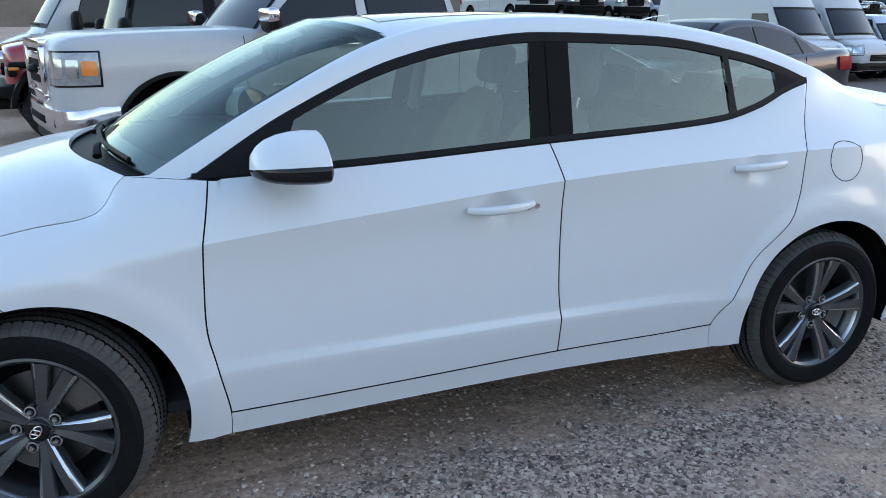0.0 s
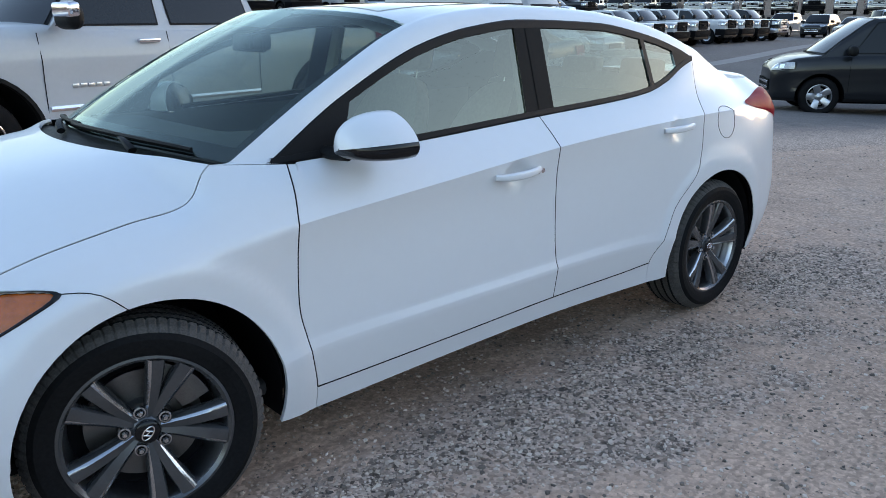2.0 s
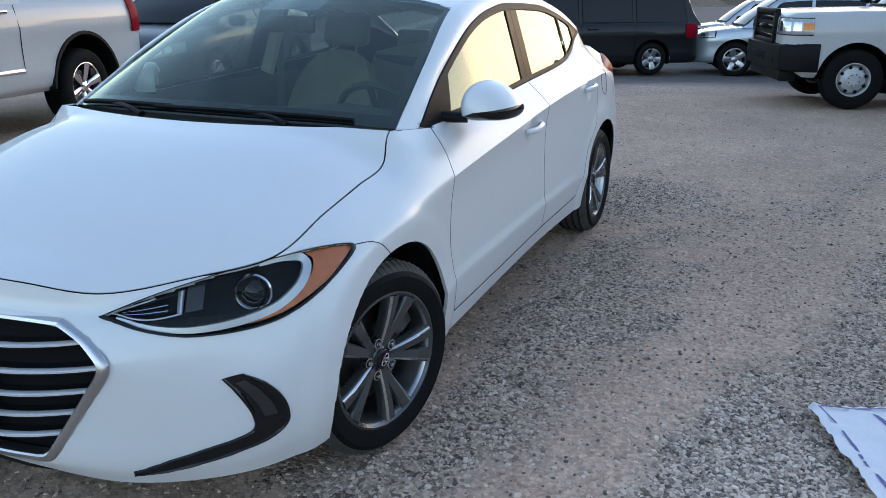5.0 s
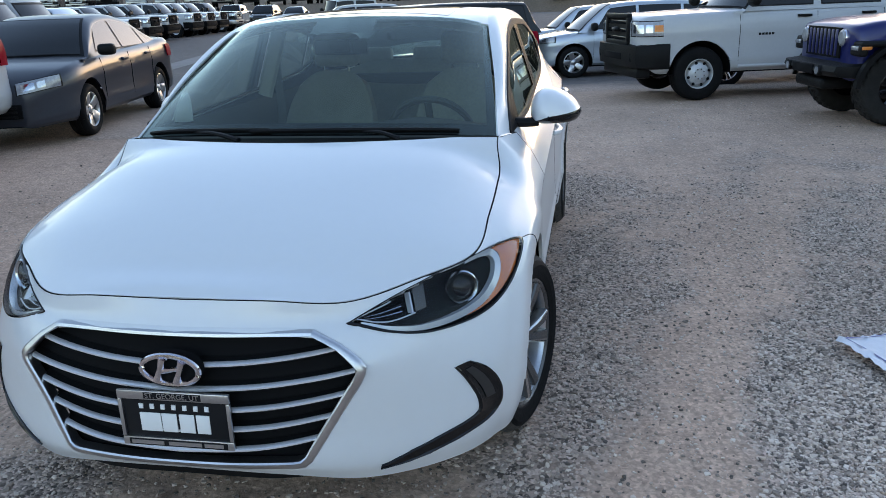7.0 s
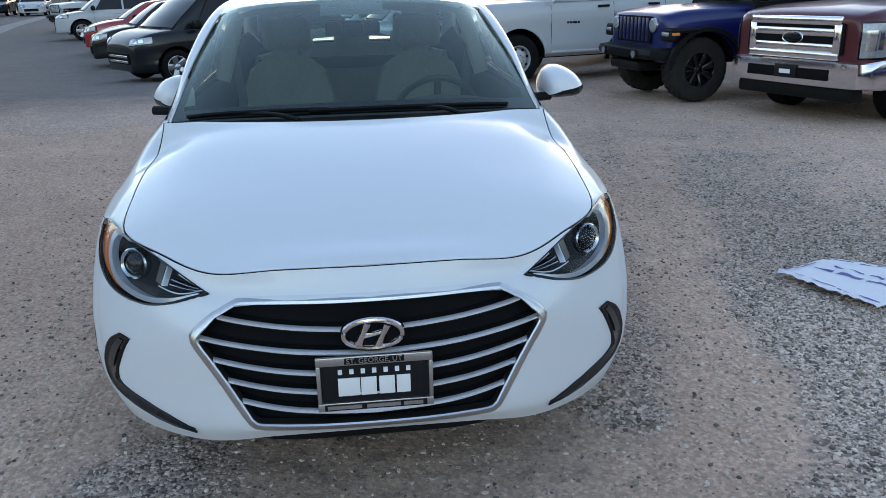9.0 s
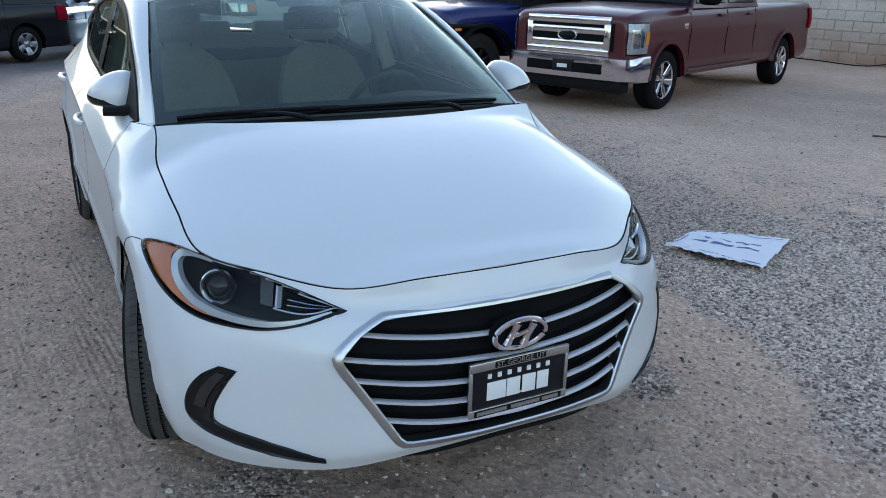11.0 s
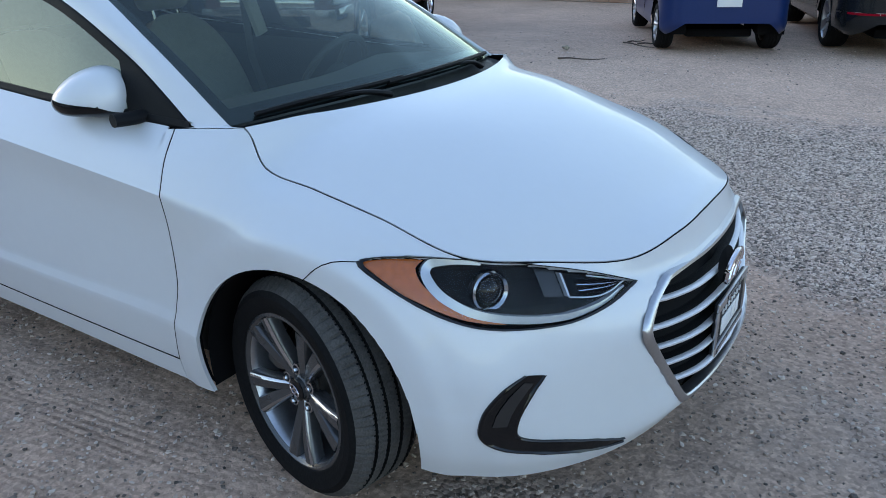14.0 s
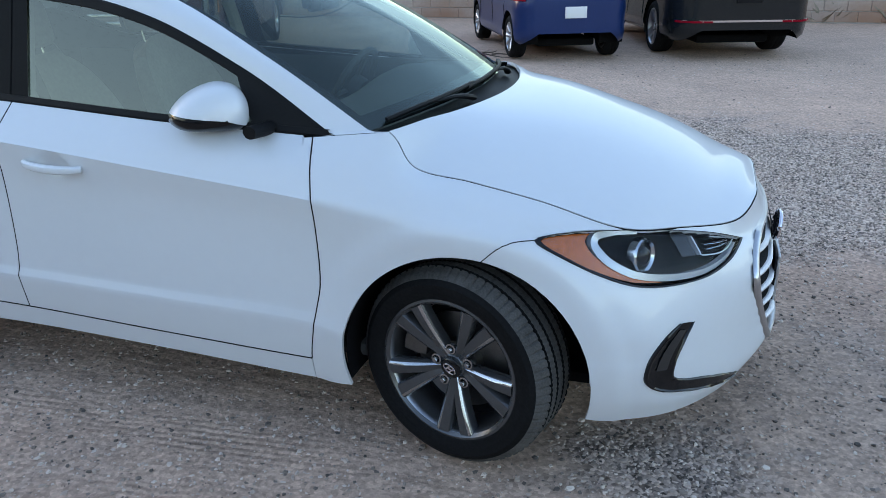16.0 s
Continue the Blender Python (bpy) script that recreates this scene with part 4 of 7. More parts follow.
if LN.x < 0:
    LN = -LN
for side in (1, -1):
    def lr(bm):
        return bm if side > 0 else flipped(bm)
    lamp = part("headlamp", lr(sheet([r + [r[0]] for r in (lamp_ring(1.0, -.002), lamp_ring(.99, .01), lamp_ring(.93, .05), lamp_ring(.6, .07), lamp_ring(.3, .075), lamp_ring(.01, .075))])), LAMPBLACK, car, "black headlamp housing with clear lens")
    lens = sheet([r + [r[0]] for r in (lamp_ring(1.0, .0), lamp_ring(.94, -.003), lamp_ring(.8, -.005), lamp_ring(.6, -.006), lamp_ring(.3, -.006), lamp_ring(.01, -.006))])
    lo = part("lens", lr(outward(lens, (0, .3, .5))), LENS, lamp, "clear lamp lens")
    lo.visible_shadow = False
    part("lamp_rim", lr(sheet([r + [r[0]] for r in (lamp_ring(1.015, -.001), lamp_ring(1.0, -.004), lamp_ring(.965, -.003))])), GLOSSBLACK, lamp)
    edge_a = [(.06, .52), (.19, .63), (.31, .705), (.52, .75), (.74, .757), (.92, .725)]
    part("amber_marker", lr(sheet([[lamp_at(lerp(line(edge_a, b), .985, i / 10), b, .007 + .006 * (1 - i / 10)) for i in range(11)] for b in [lerp(.06, .93, j / 9) for j in range(10)]])), AMBER, lamp, "amber side marker")
    path = spline([(a, b, 0) for a, b in ((.55, .93), (.63, .95), (.69, .90), (.722, .74), (.715, .52), (.67, .31), (.58, .18), (.45, .11), (.30, .10), (.16, .14), (.07, .28))], 5)
    line3 = [lamp_at(q.x, q.y, .008) for q in path]
    rows = []
    for i, p in enumerate(line3):
        e = (line3[min(i + 1, len(line3) - 1)] - line3[max(i - 1, 0)]).normalized()
        n = LN.cross(e).normalized()
        wd = line([(0, .003), (8, .010), (20, .0115), (32, .0095), (42, .006), (50, .0022)], i)
        rows.append([p - n * wd - LN * .022, p - n * wd, p + n * wd, p + n * wd - LN * .022])
    part("light_guide", lr(sheet(rows)), LAMPWHITE, lamp, "pale curved light guide")
    pc = lamp_at(.54, .52, .045)
    A, B = LU, LV - LU * LV.dot(LU)
    B.normalize()
    F = Vector((.86, .45, .12)).normalized()
    A = Vector((-F.y, F.x, 0)).normalized()
    B = F.cross(A) * -1
    if B.z < 0:
        B = -B

    def disc(radii, c):
        bm = bmesh.new()
        rws = [[c + (A * math.cos(2 * math.pi * k / 32) + B * math.sin(2 * math.pi * k / 32)) * r + F * d for k in range(33)] for r, d in radii]
        return sheet(rws, bm)
    part("projector_ring", lr(disc(((.050, -.01), (.050, .014), (.046, .019), (.0395, .012), (.038, -.005)), pc)), LAMPSILVER, lamp, "bright projector ring")
    part("projector_lens", lr(disc(((.038, -.004), (.034, .010), (.024, .020), (.012, .026), (.0005, .028)), pc)), GLOSSBLACK, lamp)
    part("reflector_plate", lr(sheet([[lamp_at(lerp(.320, .342, i / 3), lerp(.40, .86, j / 5), .020 if 0 < i < 3 else .034) for i in range(4)] for j in range(6)])), LAMPWHITE, lamp, "bright upright reflector plate")
    part("inner_bezel", lr(sheet([[lamp_at(lerp(.35, .41, i / 4), lerp(.40, .90, j / 5), .026 + .014 * i / 4) for i in range(5)] for j in range(6)])), VENTGREY, lamp)
    for b in (.47, .60):
        part("light_fin", lr(sheet([[lamp_at(lerp(.10, .285, i / 8), b + d, dep) for i in range(9)] for d, dep in ((0, .026), (.012, .020), (.030, .020), (.05, .034))])), LAMPSILVER, lamp, "thin bright louvre")
    part("trim_line", lr(tube([lamp_at(q.x, q.y, .013) for q in spline([(.24, .86, 0), (.12, .83, 0), (.058, .76, 0), (.085, .52, 0), (.14, .335, 0), (.20, .315, 0), (.335, .40, 0)], 5)], .0022, 6)), LAMPWHITE, lamp, "thin bright trim line")
    part("bezel", lr(sheet([[lamp_at(lerp(.36, .70, i / 12), lerp(.05, .30, j / 4) * (1 - .3 * (i / 12)), .016 + .022 * j / 4) for i in range(13)] for j in range(5)])), LAMPBLACK, lamp)
    # lower vent with lamp strip
    vo = [(.735, .498), (.775, .470), (.808, .425), (.822, .38), (.820, .345), (.79, .316), (.70, .286), (.60, .264), (.515, .250)]
    vi = [(.686, .490), (.705, .452), (.722, .411), (.734, .374), (.733, .348), (.716, .337), (.656, .319), (.58, .294), (.516, .267)]

    vi = [(lerp(a[0], b[0], .82), lerp(a[1], b[1], .82)) for a, b in zip(vo, vi)]

    def vent(t, lift):
        pts = [(lerp(a[0], b[0], t), lerp(a[1], b[1], t)) for a, b in zip(vo, vi)]
        pts = spline([(y, z, 0) for y, z in pts], 4)
        return [on_hull((.76 - .80 * (p.x - .515), p.x, p.y), lift) for p in pts]
    vb = part("lower_vent", lr(sheet([vent(-.03, -.001), vent(0, .005), vent(.08, .006), vent(.16, .002), vent(.5, .0015), vent(.86, .002), vent(.93, .006), vent(1, .004), vent(1.03, -.001)], flip=True)), GLOSSBLACK, car, "gloss black corner vent")
    for i in range(5):
        t = .06 + i * .055
        pts = [vent(u, .004) for u in (.35, .72)]
        n = len(pts[0]) - 1
        a, b = int(t * n * 1.1), int((t + .05) * n * 1.1) + 1
        own = sheet([[pts[0][a], pts[1][a]], [pts[0][b], pts[1][b]]])
        part("lamp_segment", lr(own), VENTGREY, vb, "dark grey lamp segment")

# wheels
STEER = -14
for cx, s, nm in ((0, 1, "front_wheel"), (0, -1, "front_wheel"), (-2.7, 1, "rear_wheel"), (-2.7, -1, "rear_wheel")):
    turn = STEER if cx == 0 else 0
    spin = {(0, 1): 50, (0, -1): 30, (-2.7, 1): -5, (-2.7, -1): 40}[(cx, s)]
    wheel(nm, car, pose(cx, 0, 0) @ Matrix.Translation((0, s * .70, .316)) @ pose(0, 0, 0, 0, 0, turn) @ Matrix.Translation((0, s * .072, 0)) @ pose(0, 0, 0, 0, spin, 0), .316, .205, .220, "twin", s)

# wipers
def wiper(u0, v0, u1, v1, pu, pv):
    arm = [screen_at(lerp(pu, lerp(u0, u1, .5), t), lerp(pv, lerp(v0, v1, .5), t), .010 + .012 * math.sin(math.pi * min(1, t * 1.1))) for t in [i / 8 for i in range(9)]]
    w = part("wiper", tube(arm, lambda t: lerp(.015, .007, t), 8, flat=.7), BLACK, car, "black wiper arm")
    part("wiper_blade", tube([screen_at(lerp(u0, u1, i / 16), lerp(v0, v1, i / 16), .012 + .004 * math.sin(math.pi * i / 16)) for i in range(17)], .0075, 6), BLACK, w)
    part("wiper_rubber", tube([screen_at(lerp(u0, u1, i / 16), lerp(v0, v1, i / 16), .004) for i in range(17)], .003, 4), GAP, w)


wiper(.13, .012, .60, .010, .28, -.04)
wiper(.56, .018, .93, .008, .62, -.04)

# cabin
def seat_thing(cx, cy, w, name, lab):
    bm = bmesh.new()
    own = box(-.27, .25, -w / 2, w / 2, -.08, .08, .05, seg=3)
    join(bm, own, pose(cx, cy, .52, 0, -6, 0))
    s = part("seat", bm, SEAT, cabin)
    bm = bmesh.new()
    own = sheet([[(d * (1 - .35 * q), y * w / 2 * (1 - (.26 if w < 1 else .08) * q ** 4) * (1 if abs(d) > .03 else 1.04), lerp(-.02, .58, q) - .10 * q * abs(y) ** 3 + (.028 if abs(d) < .03 else 0) * (q > .98)) for y, d in [(lerp(-1, 1, k / 12), .06) for k in range(13)] + [(1.02, 0)] + [(lerp(1, -1, k / 12), -.06) for k in range(13)] + [(-1.02, 0), (-1, .06)]] for q in [j / 9 for j in range(10)]])
    own.faces.new([v for v in own.verts[-29:-1]])
    bmesh.ops.remove_doubles(own, verts=own.verts[:], dist=.0005)
    for v in own.verts:
        v.co.x += .035 * (abs(v.co.y) / (w / 2)) ** 2
    join(bm, own, pose(cx - .30, cy, .56, 0, -22, 0))
    part("backrest", bm, SEAT, s, lab)
    return s


cabin = car
for cy in (.37, -.37):
    s = seat_thing(-1.32, cy, .52, "seat", "grey cloth front seat")
    hb = bmesh.new()
    own = box(-.045, .045, -.135, .135, -.09, .09, .04, seg=3)
    join(hb, own, pose(-1.87, cy, 1.215, 0, -12, 0))
    part("headrest", hb, SEAT, s)
    part("headrest_post", tube([(-1.83, cy - .07, 1.06), (-1.86, cy - .07, 1.18)], .006, 6), CHROME, s)
    part("headrest_post", tube([(-1.83, cy + .07, 1.06), (-1.86, cy + .07, 1.18)], .006, 6), CHROME, s)
s = seat_thing(-2.22, 0, 1.30, "seat", "grey cloth rear bench")
for cy in (.38, 0, -.38):
    hb = bmesh.new()
    join(hb, box(-.04, .04, -.12, .12, -.06, .06, .03, seg=2), pose(-2.74, cy, 1.12, 0, -14, 0))
    part("headrest", hb, SEAT, s)
dash = []
for i in range(13):
    y = lerp(-.72, .72, i / 12)
    hump = .035 * math.exp(-((y - .37) / .2) ** 2)
    dash.append([(-.24, y, .955), (-.42, y, .985 + hump * .6), (-.62, y, .975 + hump), (-.72, y, .93 + hump), (-.70, y, .80), (-.62, y, .55)])
part("dashboard", sheet(dash), CABIN, cabin)
wc = Vector((-.86, .37, .90))
ax = Vector((-.88, 0, .47)).normalized()
wa, wbv = Vector((0, 1, 0)), ax.cross(Vector((0, 1, 0)))
st = part("steering_wheel", tube([wc + (wa * math.cos(2 * math.pi * k / 32) + wbv * math.sin(2 * math.pi * k / 32)) * .185 for k in range(32)], .015, 8, None, True), CABIN, cabin, "dark steering wheel")
part("steering_boss", tube([wc - ax * .05, wc + ax * .005], lambda t: .07, 14), CABIN, st)
for a in (0, 180, 270):
    part("steering_spoke", tube([wc + (wa * math.cos(radians(a)) + wbv * math.sin(radians(a))) * r for r in (.04, .18)], .016, 6, flat=.5), CABIN, st)
part("floor_pan", box(-3.0, -.3, -.75, .75, .25, .30, .02), CABIN, cabin)
part("parcel_shelf", box(-3.05, -2.62, -.62, .62, .94, 1.02, .02), CABIN, cabin)
for sy in (1, -1):
    part("door_card", sheet([[(x, sy * (.80 if z < .9 else .745), z) for x in (-.42, -1.0, -1.6, -2.2, -2.6)] for z in (.30, .60, .90, .985)]), CABIN, cabin)
    part("inner_pillar", tube([(-1.57, sy * .70, 1.0), (-1.60, sy * .595, 1.34)], .042, 8, flat=.5), LINER, cabin)
    part("seat_belt", tube([(-1.62, sy * .64, 1.22), (-1.55, sy * .60, .9), (-1.4, sy * .6, .55)], .024, 6, flat=.1), CABIN, cabin)
part("headliner", sheet([[(x, y, line([(-2.62, 1.33)] + ROOFX, x) - .035 - .06 * (abs(y) / .56) ** 2.2) for y in [lerp(-.56, .56, k / 10) for k in range(11)]] for x in [lerp(-1.0, -2.55, j / 10) for j in range(11)]]), LINER, cabin)
part("inside_mirror", box(-.80, -.775, -.12, .12, 1.255, 1.32, .012), BLACK, cabin)
part("sensor_cover", box(-.86, -.76, -.05, .05, 1.26, 1.32, .015), BLACK, cabin)


# ---- ground ----
def ground_z(x, y):
    return (-0.25 * sstep((-9.5 - x) / 5.5) + .22 * sstep((-26 - x) / 16)) * sstep((7 - y) / 3)


def road_edge(y):
    return lerp(-6.2, -11.2, sstep((y + 2.8) / 4.2)) + .25 * noise.noise(Vector((0, y * .8, 3))) + .1 * noise.noise(Vector((0, y * 4, 7)))


def ground_material(name, color, dark, patch, fine, bump, grit=75, mask="", edge=None):
    """Trodden earth: broad damp and dry patches, stains and grit."""
    m = bpy.data.materials.new(name)
    m.use_nodes = True
    n, l = m.node_tree.nodes, m.node_tree.links
    b = n["Principled BSDF"]
    b.inputs["Roughness"].default_value = 0.95
    b.inputs["Specular IOR Level"].default_value = 0.25
    tc = n.new("ShaderNodeTexCoord")
    col = None
    for scale, detail, lo, hi, tone in ((patch, 8, .38, .62, dark), (fine, 8, .35, .75, dark), (fine * 9, 3, .42, .70, tuple(c * 1.25 for c in color))):
        t = n.new("ShaderNodeTexNoise")
        t.inputs["Scale"].default_value, t.inputs["Detail"].default_value, t.inputs["Roughness"].default_value = scale, detail, .62
        l.new(tc.outputs["Object"], t.inputs["Vector"])
        r = n.new("ShaderNodeMapRange")
        r.inputs[1].default_value, r.inputs[2].default_value, r.inputs[4].default_value = lo, hi, .72
        l.new(t.outputs[0], r.inputs[0])
        mx = n.new("ShaderNodeMix")
        mx.data_type = "RGBA"
        l.new(r.outputs[0], mx.inputs[0])
        if col is None:
            mx.inputs[6].default_value = (*color, 1)
        else:
            l.new(col, mx.inputs[6])
        mx.inputs[7].default_value = (*tone, 1)
        col = mx.outputs[2]
    vo = n.new("ShaderNodeTexVoronoi")
    vo.inputs["Scale"].default_value = grit
    l.new(tc.outputs["Object"], vo.inputs["Vector"])
    sep = n.new("ShaderNodeSeparateColor")
    l.new(vo.outputs["Color"], sep.inputs[0])
    gt = n.new("ShaderNodeMapRange")
    gt.inputs[3].default_value, gt.inputs[4].default_value = .74, 1.17
    l.new(sep.outputs[0], gt.inputs[0])
    sc = n.new("ShaderNodeVectorMath")
    sc.operation = "SCALE"
    l.new(col, sc.inputs[0])
    l.new(gt.outputs[0], sc.inputs[3])
    # drifts of packed gravel: rounded cells of random tone in broad patches
    gv = n.new("ShaderNodeTexVoronoi")
    gv.inputs["Scale"].default_value = grit
    pm = n.new("ShaderNodeTexNoise")
    pm.inputs["Scale"].default_value, pm.inputs["Detail"].default_value, pm.inputs["Roughness"].default_value = .8, 7, .65
    l.new(tc.outputs["Object"], gv.inputs["Vector"]); l.new(tc.outputs["Object"], pm.inputs["Vector"])
    mk = n.new("ShaderNodeMapRange")
    mk.inputs[1].default_value, mk.inputs[2].default_value = .46, .60
    sx = n.new("ShaderNodeSeparateXYZ")
    l.new(tc.outputs["Object"], sx.inputs[0])
    yb = n.new("ShaderNodeMapRange")
    yb.inputs[1].default_value, yb.inputs[2].default_value, yb.inputs[3].default_value, yb.inputs[4].default_value = -1.2, 1.6, -.11, .03
    l.new(sx.outputs[1], yb.inputs[0])
    ad = n.new("ShaderNodeMath")
    l.new(pm.outputs[0], ad.inputs[0]); l.new(yb.outputs[0], ad.inputs[1])
    if mask:
        at_, half_ = n.new("ShaderNodeAttribute"), n.new("ShaderNodeMath")
        at_.attribute_name, half_.operation = mask, "MULTIPLY"
        half_.inputs[1].default_value = .72
        pm.inputs["Scale"].default_value = 5.0
        l.new(pm.outputs[0], half_.inputs[0])
        l.new(half_.outputs[0], ad.inputs[0]); l.new(at_.outputs["Fac"], ad.inputs[1])
        mk.inputs[1].default_value, mk.inputs[2].default_value = .44, .86
    l.new(ad.outputs[0], mk.inputs[0])
    gs = n.new("ShaderNodeSeparateColor")
    l.new(gv.outputs["Color"], gs.inputs[0])
    gr = n.new("ShaderNodeMapRange")
    gr.inputs[3].default_value, gr.inputs[4].default_value = .56, 1.36
    l.new(gs.outputs[1], gr.inputs[0])
    gw = n.new("ShaderNodeMix")
    l.new(mk.outputs[0], gw.inputs[0])
    gw.inputs[2].default_value = 1.0
    l.new(gr.outputs[0], gw.inputs[3])
    s2 = n.new("ShaderNodeVectorMath")
    s2.operation = "SCALE"
    l.new(sc.outputs[0], s2.inputs[0]); l.new(gw.outputs[0], s2.inputs[3])
    l.new(s2.outputs[0], b.inputs["Base Color"])
    if mask:
        bed, both = n.new("ShaderNodeVectorMath"), n.new("ShaderNodeMix")
        bed.operation, both.data_type = "SCALE", "RGBA"
        bed.inputs[0].default_value = (.385, .286, .234)
        # wide tone range: the darkest cells paint shadow between stones
        gr.inputs[3].default_value, gr.inputs[4].default_value = .20, 1.70
        l.new(gr.outputs[0], bed.inputs[3])
        l.new(mk.outputs[0], both.inputs[0]); l.new(sc.outputs[0], both.inputs[6]); l.new(bed.outputs[0], both.inputs[7])
        # paler earth ahead and across the yard, darker along the flank
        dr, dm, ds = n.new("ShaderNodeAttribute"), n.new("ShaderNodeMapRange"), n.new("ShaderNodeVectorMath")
        dr.attribute_name, ds.operation = "paler", "SCALE"
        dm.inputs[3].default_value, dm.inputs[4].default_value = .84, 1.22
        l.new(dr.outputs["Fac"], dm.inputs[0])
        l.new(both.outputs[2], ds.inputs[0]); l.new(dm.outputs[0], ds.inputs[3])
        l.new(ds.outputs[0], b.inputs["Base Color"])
    if edge:
        # dirt carried over the tarmac, thinning out in ragged patches
        ea, em, er = n.new("ShaderNodeAttribute"), n.new("ShaderNodeMath"), n.new("ShaderNodeMapRange")
        ea.attribute_name = "dirt"
        en = n.new("ShaderNodeTexNoise")
        en.inputs["Scale"].default_value, en.inputs["Detail"].default_value, en.inputs["Roughness"].default_value = 1.6, 9, .68
        l.new(tc.outputs["Object"], en.inputs["Vector"])
        l.new(ea.outputs["Fac"], em.inputs[0]); l.new(en.outputs[0], em.inputs[1])
        er.inputs[1].default_value, er.inputs[2].default_value = .55, 1.35
        l.new(em.outputs[0], er.inputs[0])
        es, ex = n.new("ShaderNodeVectorMath"), n.new("ShaderNodeMix")
        es.operation, ex.data_type = "SCALE", "RGBA"
        es.inputs[0].default_value = edge
        l.new(gr.outputs[0], es.inputs[3])
        l.new(er.outputs[0], ex.inputs[0]); l.new(s2.outputs[0], ex.inputs[6]); l.new(es.outputs[0], ex.inputs[7])
        l.new(ex.outputs[2], b.inputs["Base Color"])
    hm = n.new("ShaderNodeMath")
    hm.operation = "MULTIPLY"
    l.new(gv.outputs["Distance"], hm.inputs[0]); l.new(mk.outputs[0], hm.inputs[1])
    gb = n.new("ShaderNodeBump")
    gb.invert = True
    gb.inputs["Strength"].default_value, gb.inputs["Distance"].default_value = bump, .55 / grit
    l.new(hm.outputs[0], gb.inputs["Height"])
    h = gb.outputs[0]
    # long scuffs left by tyres where the dirt is bare
    mp = n.new("ShaderNodeMapping")
    mp.inputs["Scale"].default_value = (.9, 6, 1)
    mp.inputs["Rotation"].default_value = (0, 0, .10)
    l.new(tc.outputs["Object"], mp.inputs[0])
    sk = n.new("ShaderNodeTexNoise")
    sk.inputs["Scale"].default_value, sk.inputs["Detail"].default_value = 1.7, 2.5
    l.new(mp.outputs[0], sk.inputs["Vector"])
    bare = n.new("ShaderNodeMapRange")
    bare.inputs[3].default_value, bare.inputs[4].default_value = bump * .55, 0
    l.new(mk.outputs[0], bare.inputs[0])
    sb = n.new("ShaderNodeBump")
    sb.inputs["Distance"].default_value = .035
    l.new(bare.outputs[0], sb.inputs["Strength"]); l.new(sk.outputs[0], sb.inputs["Height"]); l.new(h, sb.inputs["Normal"])
    h = sb.outputs[0]
    if mask:
        # ribbed prints of tyres
        ta, tm, tw_ = n.new("ShaderNodeAttribute"), n.new("ShaderNodeMapping"), n.new("ShaderNodeTexWave")
        ta.attribute_name = "print"
        tm.inputs["Rotation"].default_value = (0, 0, -.10)
        tw_.bands_direction = "Y"
        tw_.inputs["Scale"].default_value, tw_.inputs["Distortion"].default_value, tw_.inputs["Detail"].default_value, tw_.inputs["Detail Scale"].default_value = 10.5, 1.6, 3, 2.5
        l.new(tc.outputs["Object"], tm.inputs[0]); l.new(tm.outputs[0], tw_.inputs["Vector"])
        tb = n.new("ShaderNodeBump")
        tb.inputs["Distance"].default_value = .016
        l.new(ta.outputs["Fac"], tb.inputs["Strength"]); l.new(tw_.outputs["Fac"], tb.inputs["Height"]); l.new(h, tb.inputs["Normal"])
        h = tb.outputs[0]
    for scale, w in ((6, 1.0), (38, .8), (150, .6)):
        t = n.new("ShaderNodeTexNoise")
        t.inputs["Scale"].default_value, t.inputs["Detail"].default_value = scale, 6
        l.new(tc.outputs["Object"], t.inputs["Vector"])
        bp = n.new("ShaderNodeBump")
        bp.inputs["Strength"].default_value = bump * w
        bp.inputs["Distance"].default_value = .25 / scale
        l.new(t.outputs[0], bp.inputs["Height"])
        if h is not None:
            l.new(h, bp.inputs["Normal"])
        h = bp.outputs[0]
    l.new(h, b.inputs["Normal"])
    return m


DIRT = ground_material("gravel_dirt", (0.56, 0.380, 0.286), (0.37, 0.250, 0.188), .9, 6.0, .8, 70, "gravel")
TARMAC = ground_material("worn_tarmac", (0.165, 0.140, 0.130), (0.115, 0.100, 0.094), .25, 4.0, .35, edge=(.45, .325, .258))
HILL = ground_material("dry_hillside", (0.20, 0.135, 0.095), (0.10, 0.085, 0.060), .05, .6, .8)


def steps(*spans):
    out = []
    for a, b, k in spans:
        out += [lerp(a, b, i / k) for i in range(k)]
    return out + [spans[-1][1]]


gx = steps((-4000, -300, 4), (-300, -60, 6), (-60, -9, 60), (-9, -5, 30), (-5, 4, 110), (4, 12, 24), (12, 60, 8), (60, 4000, 6))
gy = steps((-4000, -300, 4), (-300, -40, 8), (-40, -5, 50), (-5, 5, 125), (5, 14, 45), (14, 60, 10), (60, 4000, 6))


DRIFTS = [(.75, 2.1, 1.4, .85, .75), (-.35, 2.75, 1.1, .75, .5), (.9, 3.7, 1.2, 1.1, .55), (-1.5, 1.52, .55, .2, .5), (-3.6, .95, .7, .4, .45), (.55, -.8, .35, .28, .45),
          (-2.9, 3.1, 1.4, .6, .3), (-.6, 4.6, 1.2, .6, .25), (1.6, .9, .6, .35, -.3), (-3.4, 2.3, 2.0, .3, .25)]


